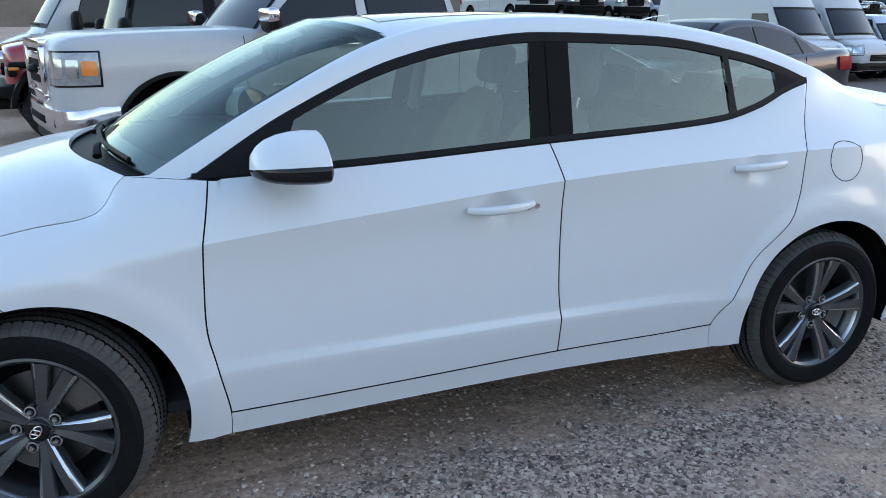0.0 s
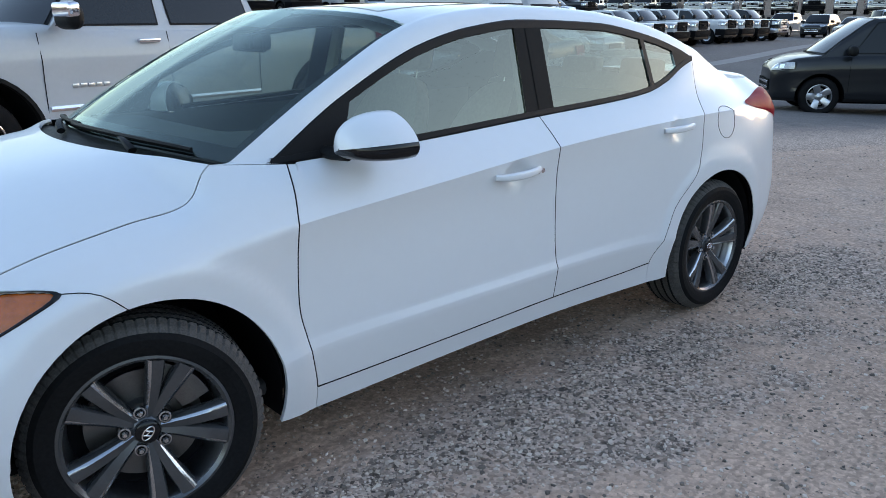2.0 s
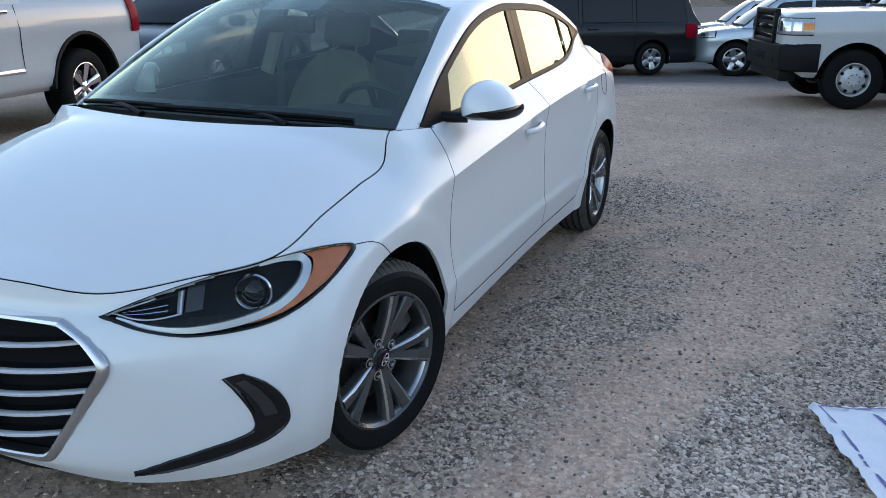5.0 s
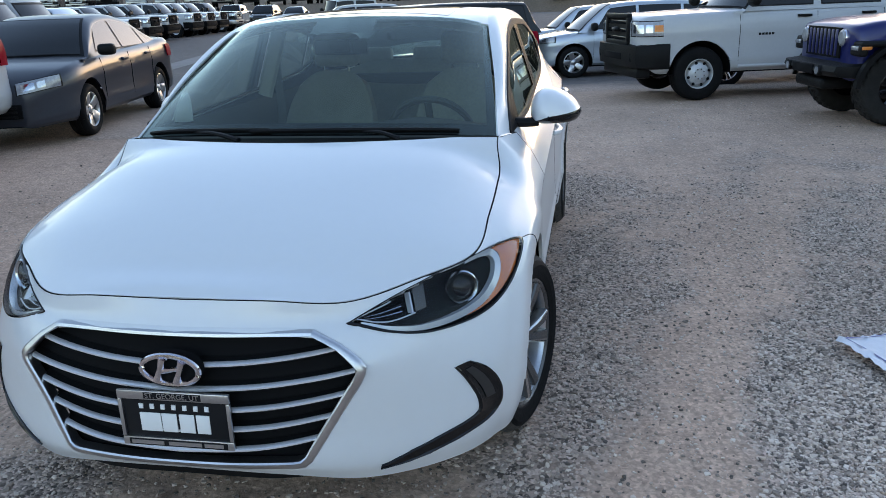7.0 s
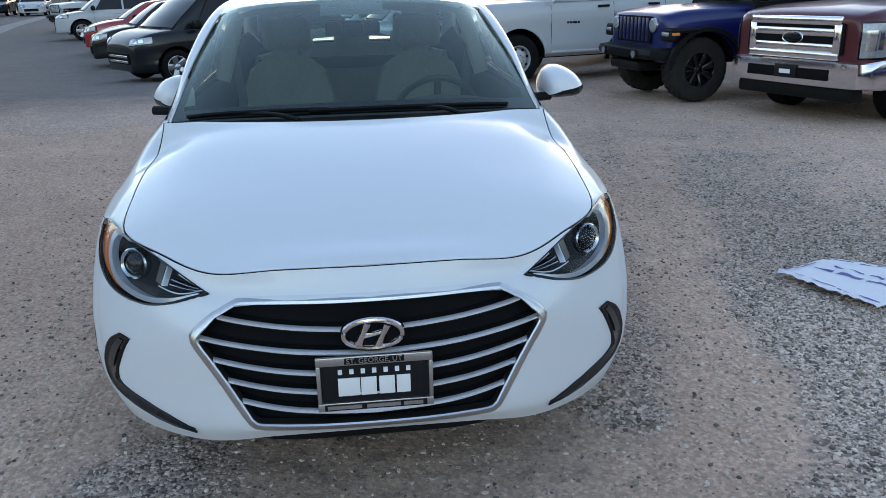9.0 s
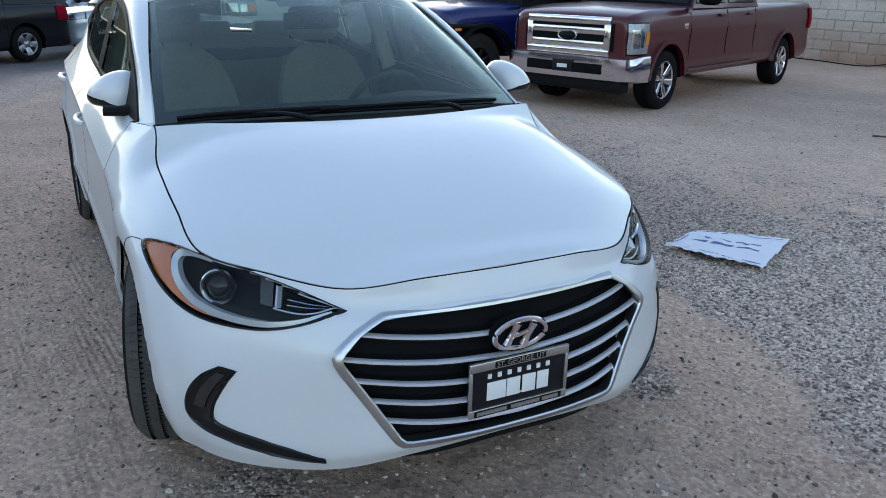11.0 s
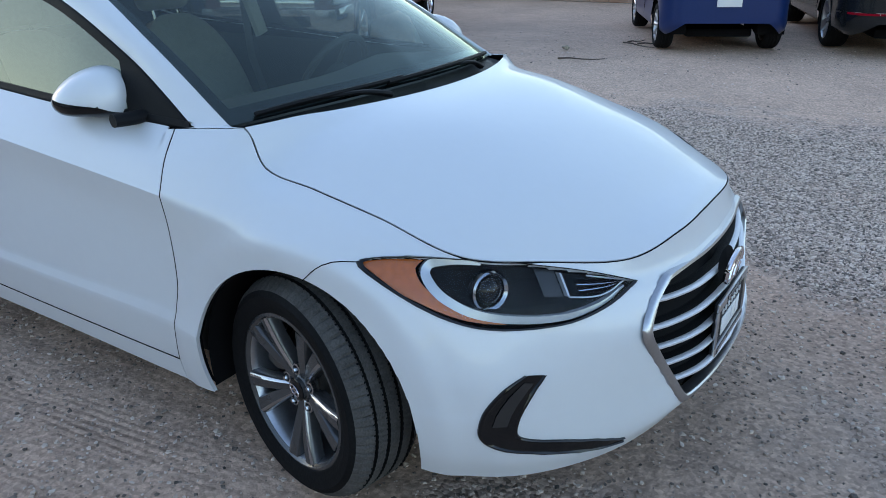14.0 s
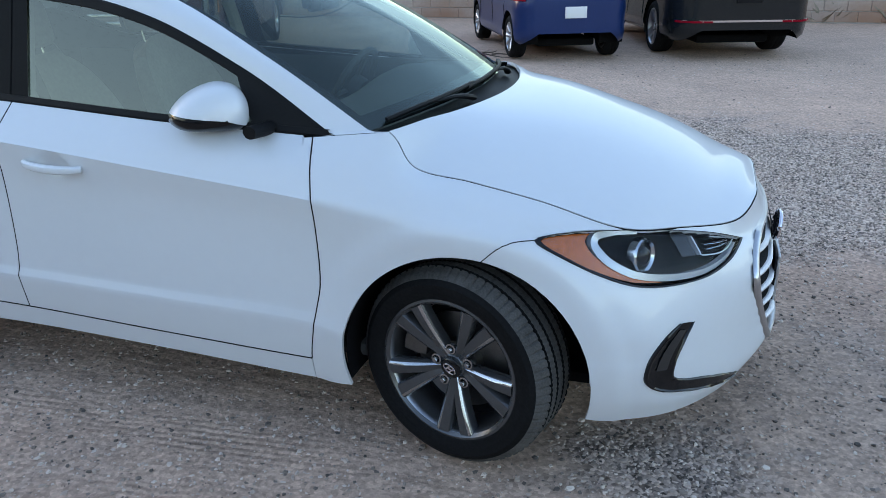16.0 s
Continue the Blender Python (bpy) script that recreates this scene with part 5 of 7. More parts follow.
def near_line(x, y, pts, w):
    """How close (x, y) lies to a bent line: 1 on it, 0 past about twice w."""
    best = 9.0
    for (ax, ay), (bx, by) in zip(pts, pts[1:]):
        t = max(0, min(1, ((x - ax) * (bx - ax) + (y - ay) * (by - ay)) / ((bx - ax) ** 2 + (by - ay) ** 2)))
        best = min(best, math.hypot(x - lerp(ax, bx, t), y - lerp(ay, by, t)))
    return math.exp(-(best / w) ** 2)


def gravel(x, y):
    """How thickly gravel lies: drifts beside and ahead of the car, swept bare along the wheel tracks."""
    d = .12 + .30 * noise.noise(Vector((x * .9, y * 1.3, 11))) + .26 * noise.noise(Vector((x * 2.3, y * 2.9, 17))) + .24 * noise.noise(Vector((x * 6, y * 7, 23)))
    for cx, cy, rx, ry, k in DRIFTS:
        d += k * math.exp(-((x - cx) / rx) ** 2 - ((y - cy) / ry) ** 2)
    d += .42 * near_line(x, y, ((.5, 1.0), (-.6, 1.02), (-2.2, 1.08)), .20)
    d -= .60 * near_line(x, y, ((1.6, .55), (.7, 1.08), (.25, 1.42), (-.9, 1.62), (-2.1, 2.0), (-4.5, 2.7)), .19)
    d -= .35 * near_line(x, y, ((2.6, 1.2), (.9, 2.75), (-.6, 3.35), (-3, 4.2)), .16)
    d -= .30 * sstep((-.55 - y) / .7) + .12 * sstep((-4 - x) / 3) + .38 * sstep((y - 3.6) / 2.4)
    return max(0.0, min(1.0, d))


# tone of earth and stones by place: paler ahead and across the yard
def paleness(x, y):
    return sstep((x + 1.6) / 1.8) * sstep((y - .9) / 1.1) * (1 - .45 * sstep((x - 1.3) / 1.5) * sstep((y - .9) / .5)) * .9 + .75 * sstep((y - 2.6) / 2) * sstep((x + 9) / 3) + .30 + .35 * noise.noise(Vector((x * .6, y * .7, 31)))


PRINTS = (((1.0, -1.45), (.35, -1.15), (-.15, -.97), (-1.2, -.95), (-3.5, -1.05)), ((.5, -1.75), (-.6, -1.24), (-1.6, -1.30), (-4, -1.55)), ((-.5, -2.3), (-2.2, -2.1), (-5, -2.5)), ((.6, 1.18), (.1, 1.55), (-1.2, 1.75), (-3, 2.3)))


def prints(x, y):
    return max(near_line(x, y, p, .10) for p in PRINTS) * .42 * max(0, min(1, .6 + 1.1 * noise.noise(Vector((x * 1.7, y * 1.7, 41)))))


def bumpy(x, y):
    near = sstep((x + 14) / 4) * sstep((12 - x) / 4) * sstep((y + 12) / 4) * sstep((18 - y) / 4)
    h = .020 * noise.noise(Vector((x * .7, y * .9, 1))) + .009 * noise.noise(Vector((x * 3.1, y * 3.7, 5))) + .005 * noise.noise(Vector((x * 9, y * 9, 9)))
    return ground_z(x, y) + (h - .012) * near


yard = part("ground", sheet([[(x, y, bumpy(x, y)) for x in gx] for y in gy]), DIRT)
yard.data.attributes.new("gravel", "FLOAT", "POINT").data.foreach_set("value", [gravel(v.co.x, v.co.y) for v in yard.data.vertices])
yard.data.attributes.new("paler", "FLOAT", "POINT").data.foreach_set("value", [max(0, min(1, paleness(v.co.x, v.co.y))) for v in yard.data.vertices])
yard.data.attributes.new("print", "FLOAT", "POINT").data.foreach_set("value", [prints(v.co.x, v.co.y) for v in yard.data.vertices])
tagged(bpy.data.objects["ground"], "grey-brown dirt yard with loose gravel and tyre marks", "ground", kind="structure")
ry = steps((-150, -40, 20), (-40, 6.2, 150))
rd = []
for y in ry:
    e = road_edge(y)
    rd.append([(lerp(-160, e, 1 - (1 - k / 40) ** 2.2), y, ground_z(lerp(-160, e, 1 - (1 - k / 40) ** 2.2), y) + (.012 if k < 38 else .012 - .015 * (k - 37))) for k in range(41)])
road = part("road", sheet(rd), TARMAC)
road.data.attributes.new("dirt", "FLOAT", "POINT").data.foreach_set("value", [1 - sstep((road_edge(v.co.y) - v.co.x) / 4.2) for v in road.data.vertices])
tagged(road, "worn grey tarmac aisle between rows of vehicles", "road", kind="structure")
CONCRETE = material("pale_concrete", (0.225, 0.205, 0.195), .9, 0, 0, .2, 1.5, .4, 40)
st = []
for i in range(41):
    t = i / 40
    x, y = lerp(-12, -75, t), lerp(-10.0, -24.5, t)
    st.append([(x, y + d, ground_z(x, y) + .02) for d in (-.45, 0, .45)])
tagged(part("gutter_strip", sheet(st, flip=True), CONCRETE), "pale concrete drain strip across the tarmac", "pavement", kind="structure")

# far bank and hills
hb = []
for i in range(161):
    a = radians(-200 + 400 * i / 160)
    row = []
    for d, hgt in ((330, 0), (380, .35), (450, .75), (520, 1.0), (640, .6)):
        k = 52 + 22 * noise.noise(Vector((math.cos(a) * 3, math.sin(a) * 3, 2))) + 7 * noise.noise(Vector((math.cos(a) * 11, math.sin(a) * 11, 4)))
        row.append((math.cos(a) * d, math.sin(a) * d, hgt * k * (1 + .2 * noise.noise(Vector((i * .5, d * .02, 1)))) - 1))
    hb.append(row)
tagged(part("far_hills", sheet(hb), HILL), "dry brown hills along the skyline", "backdrop", kind="structure")
bk = []
for i in range(121):
    y = lerp(-13, 60, i / 120)
    bk.append([(-84 - dx + .8 * noise.noise(Vector((y * .3, dx, 2))), y, ground_z(-84, y) - .05 + h * (1 + .5 * noise.noise(Vector((y * .25, 0, 8)))) + .25 * noise.noise(Vector((y * 1.3, dx * 1.1, 5))) * (h > .2)) for dx, h in ((0, 0), (1, .4), (2.2, 1.0), (3.6, 1.7), (5, 2.0), (9, 2.2), (16, 1.8))])
tagged(part("dirt_bank", sheet(bk, flip=True), HILL), "rough brown dirt bank behind the last cars", "bank", kind="structure")


def bushes(name, label, n, area, size, mat, seed, blades=26):
    """Low scrub: many thin blades and twigs leaning out from clumps, one joined mesh."""
    rnd = random.Random(seed)
    vs, fs = [], []
    for _ in range(n):
        cx, cy, cz = area(rnd)
        r = size * rnd.uniform(.5, 1.3)
        for _ in range(blades):
            a, lean, ln = rnd.uniform(0, 6.28), rnd.uniform(.1, 1.2), r * rnd.uniform(.5, 1.2)
            bx, by = cx + rnd.uniform(-.4, .4) * r, cy + rnd.uniform(-.4, .4) * r
            w = r * .05
            d = (math.cos(a) * math.sin(lean), math.sin(a) * math.sin(lean), math.cos(lean))
            k = len(vs)
            vs += [(bx - w * math.sin(a), by + w * math.cos(a), cz), (bx + w * math.sin(a), by - w * math.cos(a), cz), (bx + d[0] * ln * .6 + w, by + d[1] * ln * .6, cz + d[2] * ln * .6), (bx + d[0] * ln, by + d[1] * ln, cz + d[2] * ln * .9)]
            fs += [(k, k + 1, k + 2), (k, k + 2, k + 3), (k + 1, k + 3, k + 2)]
    me = bpy.data.meshes.new(name)
    me.from_pydata(vs, [], fs)
    me.materials.append(mat)
    return tagged(new(name, me), label, "scrub", kind="stuff")


STICK = material("dry_stick", (0.085, 0.060, 0.045), .9, 0, 0, .3, 8)
SCRUB = material("dry_scrub", (0.13, 0.115, 0.065), .9, 0, 0, .4, 3)
STRAW = material("straw_brush", (0.30, 0.26, 0.20), .9, 0, 0, .35, 6)


def on_bank(r):
    return (-85.5 - r.uniform(0, 6), r.uniform(-130, 45), ground_z(-47, 0) + .8 + r.uniform(0, .8))


bushes("bank_scrub", "dull green scrub scattered on the dirt bank", 260, on_bank, .9, SCRUB, 3)
bushes("dry_brush", "tangle of pale dry brush at the foot of the wall", 60, lambda r: (r.uniform(2.2, 9), r.uniform(14.2, 15.4), 0), .45, STRAW, 5, 40)

# block wall
wall_m = Matrix.Translation((-9, 13.55, 0)) @ Matrix.Rotation(radians(2.5), 4, "Z")
BLOCK = material("stained_block", (0.54, 0.49, 0.445), .92, 0, 0, .22, 1.2, .5, 60, per_object=.10)
bn, bl = BLOCK.node_tree.nodes, BLOCK.node_tree.links
pos, spl, low_, nz, mu_, mx_ = (bn.new("ShaderNode" + k) for k in ("NewGeometry", "SeparateXYZ", "MapRange", "TexNoise", "Math", "Mix"))
bl.new(pos.outputs["Position"], spl.inputs[0]); bl.new(pos.outputs["Position"], nz.inputs["Vector"])
nz.inputs["Scale"].default_value, nz.inputs["Detail"].default_value = .9, 5
low_.inputs[1].default_value, low_.inputs[2].default_value, low_.inputs[3].default_value, low_.inputs[4].default_value = .05, 1.1, 1.5, 0
bl.new(spl.outputs[2], low_.inputs[0])
mu_.operation, mu_.use_clamp = "MULTIPLY", True
bl.new(low_.outputs[0], mu_.inputs[0]); bl.new(nz.outputs[0], mu_.inputs[1])
mx_.data_type = "RGBA"
mx_.inputs[7].default_value = (.36, .19, .12, 1)
src = BLOCK.node_tree.nodes["Principled BSDF"].inputs["Base Color"].links[0].from_socket
bl.new(mu_.outputs[0], mx_.inputs[0]); bl.new(src, mx_.inputs[6])
bl.new(mx_.outputs[2], BLOCK.node_tree.nodes["Principled BSDF"].inputs["Base Color"])
MORTAR = material("grey_mortar", (0.47, 0.42, 0.38), .95, 0, 0, .15, 6, .3, 60)
wall = thing("wall_north", "tan concrete block wall stained with red dirt", "wall", wall_m, kind="structure")
part("mortar_core", box(-14, 26, .02, .18, -.3, 2.6), MORTAR, wall)
own = box(-.197, .197, 0, .10, .006, .194, .008, seg=1)
block_me = bpy.data.meshes.new("block")
own.to_mesh(block_me)
own.free()
block_me.materials.append(BLOCK)
for r in range(5):
    for c in range(58):
        o = new("block", block_me)
        o.parent = wall
        o.location = (-8 + c * .4 + (.2 if r % 2 else 0), .005 * math.sin(c * 7.3 + r * 3.1), r * .2)
rest = bmesh.new()
for r in range(13):
    for c in range(100):
        if r < 5 and 15 <= c < 73:
            continue
        x = -14 + c * .4 + (.2 if r % 2 else 0)
        vs = [rest.verts.new((x + sx, .005 * math.sin(c * 7.3 + r * 3.1), r * .2 + sz)) for sx, sz in ((-.195, .006), (.195, .006), (.195, .194), (-.195, .194))]
        f = rest.faces.new(vs)
        ex = bmesh.ops.extrude_face_region(rest, geom=[f])["geom"]
        for v in (g for g in ex if isinstance(g, bmesh.types.BMVert)):
            v.co.y += .05
tagged(part("block_courses", rest, BLOCK, wall, smooth=False), kind="stuff")
cable = spline([(-6.5, 13.62, 2.0), (-6.45, 13.60, .9), (-6.7, 13.5, .35), (-7.3, 13.3, .05), (-8.6, 13.1, .03), (-10.5, 13.2, .03)], 10)
tagged(part("cable", tube(cable, .012, 6), GAP), "black cable hanging down the block wall", "cable")
for (x, y, a, ln) in ((-2.4, 6.7, 20, .55), (-2.2, 8.1, -30, .6), (-2.05, 8.3, 15, .45), (-2.35, 8.45, 60, .3)):
    pts = [(x + math.cos(radians(a)) * ln * (t - .5), y + math.sin(radians(a)) * ln * (t - .5), .012 + .008 * math.sin(t * 7)) for t in (0, .25, .5, .75, 1)]
    tagged(part("stick", tube(pts, lambda t: .010 * (1.1 - t * .6), 6), STICK), "dry brown stick lying on the dirt", "stick", group="sticks on the dirt")
cl = bmesh.new()
rnd = random.Random(4)
for i in range(5):
    own = bmesh.new()
    bmesh.ops.create_icosphere(own, subdivisions=1, radius=.03 * rnd.uniform(.6, 1.2))
    for vtx in own.verts:
        vtx.co *= rnd.uniform(.7, 1.2)
    join(cl, own, Matrix.Translation((-2.9 + rnd.uniform(-.06, .06), 7.44 + rnd.uniform(-.05, .05), .02)))
tagged(part("rubble", cl, STRAW, smooth=False), "small heap of dirt clods and debris", "debris")

# crumpled paper banner on the gravel
PA, PB = Vector((-.79, 2.11, 0)), Vector((-.94, 2.50, 0))
pv = []
for i in range(25):
    r = []
    for j in range(17):
        u, w = i / 24, j / 16
        p = PA.lerp(PB, w).lerp(Vector((-.25, 2.30, 0)).lerp(Vector((-.57, 2.90, 0)), w), u)
        z = .012 + .020 * abs(noise.noise(Vector((u * 4, w * 5, 3)))) + .018 * abs(noise.noise(Vector((u * 9, w * 8, 6)))) + .05 * max(0, .22 - w) * u
        r.append(p + Vector((.015 * noise.noise(Vector((u * 6, w * 6, 1))), .02 * noise.noise(Vector((u * 5, w * 7, 2))), z)))
    pv.append(r)
banner = part("paper_banner", thicken(sheet(pv), .0015), PAPER)
tagged(banner, "crumpled white paper banner with blue print on the gravel", "banner")


def on_paper(u, w, lift=.003):
    i, j = u * 24, w * 16
    a, b = min(int(i), 23), min(int(j), 15)
    return pv[a][b].lerp(pv[a + 1][b], i - a).lerp(pv[a][b + 1].lerp(pv[a + 1][b + 1], i - a), j - b) + Vector((0, 0, lift))


for u0, u1, w0, w1 in ((.12, .30, .44, .50), (.34, .56, .44, .50), (.60, .84, .44, .50), (.2, .5, .62, .65), (.55, .8, .62, .65), (.05, .95, .07, .09), (.05, .95, .91, .93), (.03, .05, .1, .9)):
    part("printed_bar", sheet([[on_paper(lerp(u0, u1, a / 10), lerp(w0, w1, b / 3)) for b in range(4)] for a in range(11)]), INK, banner)


# ---- other vehicles ----
WINDOW = material("dark_window", (0.010, 0.011, 0.012), 0.06, 0, 0, 0.1, 3, spec=0.35)
WHITE2 = material("fleet_white", (0.440, 0.449, 0.462), 0.35, 0, 0.5, 0.03, 2.0, spec=.3)
CHARCOAL = material("charcoal_paint", (0.009, 0.010, 0.012), 0.3, 0.0, 0.35, 0.08, 3, spec=.25)
NAVY = material("navy_grey_paint", (0.034, 0.038, 0.050), 0.32, 0.15, 0.3, 0.08, 3, spec=.3)
SILVER = material("silver_paint", (0.42, 0.47, 0.53), 0.3, 0.5, 1.0, 0.05, 3)
DEEPBLUE = material("deep_blue_paint", (0.006, 0.012, 0.095), 0.3, 0.1, 0.4, 0.06, 3, spec=.3)
MIDBLUE = material("mid_blue_paint", (0.007, 0.028, 0.115), 0.3, 0.1, 0.3, 0.06, 3, spec=.3)
MAROON = material("maroon_paint", (0.085, 0.008, 0.013), 0.3, 0.1, 0.4, 0.08, 3)
REDPAINT = material("red_paint", (0.36, 0.015, 0.020), 0.3, 0, 1.0, 0.06, 3)
BLACKPAINT = material("black_paint", (0.008, 0.010, 0.012), 0.22, 0, 0.3, 0.08, 3, spec=.3)
AMBER2 = material("bright_amber", (0.75, 0.22, 0.03), 0.3, 0, 0.3, 0.15, 40)
CLEARLAMP = material("clear_lamp", (0.32, 0.33, 0.35), 0.18, 0.35, 0.4, 0.35, 30)


def vehicle(name, label, category, paint, P, m, group=""):
    """A parked vehicle heading along +x, its origin on the ground under the middle of the front axle."""
    v = thing(name, label, category, m, group)
    wb, fo, ro, W, zb = P["wb"], P["fo"], P["ro"], P["w"], P["zb"]
    R = P["R"]
    AR = P.get("arch", R + 0.07)
    x0, x1 = -wb - ro, fo
    rf, rr_ = P.get("round", (0.45, 0.35))
    nose_in, tail_in = P.get("taper", (0.30, 0.16))

    def half(x):
        w = W
        if x > x1 - rf:
            w -= W * nose_in * ((x - (x1 - rf)) / rf) ** 2.4
        if x < x0 + rr_:
            w -= W * tail_in * (((x0 + rr_) - x) / rr_) ** 2.4
        return w

    N = P.get("n", 72)
    soft = P.get("soft", .07)
    turn = [soft * (1 - math.sin(radians(a))) for a in (90, 72, 54, 36, 18)]
    xs = [x0 + d for d in turn] + [lerp(x0 + soft, x1 - soft, i / N) for i in range(N + 1)] + [x1 - d for d in reversed(turn)]
    sections = []
    for x in xs:
        q = max(0.0, soft - min(x - x0, x1 - x)) / soft
        e = soft * (1 - (1 - q * q) ** .5) * .8
        w, zt = half(x) - e, line(P["top"], x) - e * .7
        b = zb + P.get("chin", 0.0) * sstep((x - (x1 - 0.35)) / 0.35) + P.get("tuck", 0.0) * max(0, (x0 + .30 - x) / .30) ** 2 + e * .5
        h = zt - b
        pr = [(w * .90, b), (w * .975, b + h * .07), (w, b + h * .20), (w * .992, b + h * .35), (w * .990, b + h * .52), (w * 1.0, b + h * .68), (w * .988, b + h * .80), (w * .955, b + h * .93), (w * .90, zt - .012), (w * .82, zt), (w * .5, zt + P.get("crown", .02)), (0, zt + P.get("crown", .02) * 1.3)]
        fine = []
        for (ya, za), (yb, zb_) in zip(pr, pr[1:]):
            k = 3 if za < b + h * .8 else 2
            fine += [(lerp(ya, yb, i / k), lerp(za, zb_, i / k)) for i in range(k)]
        fine.append(pr[-1])
        sections.append([Vector((x, y, z)) for y, z in fine] + [Vector((x, -y, z)) for y, z in reversed(fine[:-1])])
    bm = sheet(sections)
    bm.faces.new([bm.verts.new(p) for p in sections[-1]])
    bm.faces.new([bm.verts.new(p) for p in reversed(sections[0])])
    bmesh.ops.remove_doubles(bm, verts=bm.verts[:], dist=0.0005)
    for cx in (0, -wb):
        def test(c):
            return math.hypot(c.x - cx, c.z - R) < AR and abs(c.y) > W * .6

        def snap(c):
            a = math.atan2(c.z - R, c.x - cx)
            return Vector((cx + AR * math.cos(a), c.y, R + AR * math.sin(a)))
        cut(bm, test, snap)
    bmesh.ops.recalc_face_normals(bm, faces=bm.faces[:])
    shell = BVHTree.FromBMesh(bm)
    part("body", bm, paint, v, angle=38)
    for cx in (0, -wb):
        for s in (1, -1):
            hb = bmesh.new()
            ring = [radians(-50 + 280 * i / 18) for i in range(19)]
            rows = [[(cx + math.cos(a) * AR * k, s * y, max(zb - .01, R + math.sin(a) * AR * k)) for a in ring] for k, y in ((1.0, W * .97), (1.0, W * .55), (.05, W * .55))]
            sheet(rows, hb)
            part("wheel_housing", hb, GAP, v)
            if P.get("flare"):
                fl = bmesh.new()
                ring = [radians(4 + 172 * i / 18) for i in range(19)]
                sheet([[(cx + math.cos(a) * AR * k, s * (W * y + P["flare"]), R + math.sin(a) * AR * k) for a in ring] for k, y in ((.99, .93), (.99, 1.0), (1 + P.get("flare_w", .13), 1.0), (1.02 + P.get("flare_w", .13), .93))], fl)
                part("wheel_flare", fl, P.get("flare_mat", BLACK), v)
            wheel("wheel", v, Matrix.Translation((cx, s * (W - P["tw"] / 2 - .03), R)) @ pose(0, 0, 0, 0, 17 * s + 31 * (cx < 0), 0), R, P["tw"], P["rim"], P["style"], s)
    part("chassis", box(x0 + .45, x1 - .40, -W * .52, W * .52, zb - .06, zb + .05, .03), GAP, v)
    # cabin shell: the side leans in, the roof line runs from cowl to tail
    xA, xB, xC, xD, zB, zR, wt = P["cab"]
    wbl = P.get("wbelt", W * .93)
    bow, rim_ = P.get("bow", .14), P.get("rim_h", .085)
    prof = [(xA + .02, zB - .09), (lerp(xA, xB, .5), lerp(zB, zR - .05, .53)), (xB, zR - .05), (lerp(xB, xC, .3), zR - .004), (lerp(xB, xC, .55), zR), (xC, zR - P.get("droop", .06)), (lerp(xC, xD, .55), lerp(zB, zR - .06, .47)), (xD - .02, zB - .03)]

    def side_y_at(z):
        return wbl - (wbl - wt) * (z - zB) / (zR - zB) - .012 * ((z - zB) / (zR - zB)) ** 3

    def roof_z(x, y):
        q = min(1, abs(y) / wbl)
        sh = bow * (q * q) * sstep((x - lerp(xB, xC, .5)) / (xA - lerp(xB, xC, .5)))
        return line(prof, x + sh) - .035 * q * q * sstep((line(prof, x) - zB) / .2)

    stations = [lerp(xA + .02, xB, i / 14) for i in range(14)] + [lerp(xB, xC, i / 10) for i in range(10)] + [lerp(xC, xD - .02, i / 12) for i in range(13)]
    shell_rows = []
    for x in stations:
        ze = roof_z(x, wbl * .9)
        rr = min(.10, max(.01, (ze - zB) * .4))
        pts = [(side_y_at(lerp(zB - .05, ze - rr, k / 5)), lerp(zB - .05, ze - rr, k / 5)) for k in range(6)]
        ys, yt = side_y_at(ze - rr), max(.1, side_y_at(ze) - rr * .9)
        zt_ = roof_z(x, yt)
        pts += [(lerp(yt, ys, math.cos(radians(a))), lerp(ze - rr, zt_, math.sin(radians(a)))) for a in (22, 45, 68)]
        pts += [(yt * k, max(roof_z(x, yt * k), zB - .05)) for k in (1, .85, .66, .44, .22, 0)]
        shell_rows.append([Vector((x, y, z)) for y, z in pts] + [Vector((x, -y, z)) for y, z in reversed(pts[:-1])])
    cb = sheet(shell_rows)
    bmesh.ops.remove_doubles(cb, verts=cb.verts[:], dist=0.0005)
    bmesh.ops.recalc_face_normals(cb, faces=cb.faces[:])
    part("cab", cb, P.get("cabmat", paint), v, angle=40)
    zlo = zB + P.get("vlo", .03)
    for a0, a1, b0, b1 in P["panes"]:
        for s in (1, -1):
            def pane(grow, lift, n=6, m=4):
                rows = []
                for j in range(m + 1):
                    r = []
                    for i in range(n + 1):
                        t = i / n
                        xt = lerp(b0 + grow, b1 - grow, t)
                        zt_ = min(line(prof, xt) - rim_ - .02 + grow, zB + P.get("vhi", 9))
                        z = lerp(zlo - grow, max(zlo, zt_), j / m)
                        r.append(Vector((lerp(lerp(a0 + grow, a1 - grow, t), xt, j / m), s * (side_y_at(z) + lift), z)))
                    rows.append(r)
                return sheet(rows, flip=s < 0)
            sw = part("side_window", pane(0, .008), WINDOW, v)
            part("window_seal", pane(.018, .004), BLACK, sw)
    top_v = P.get("wsv", .90)
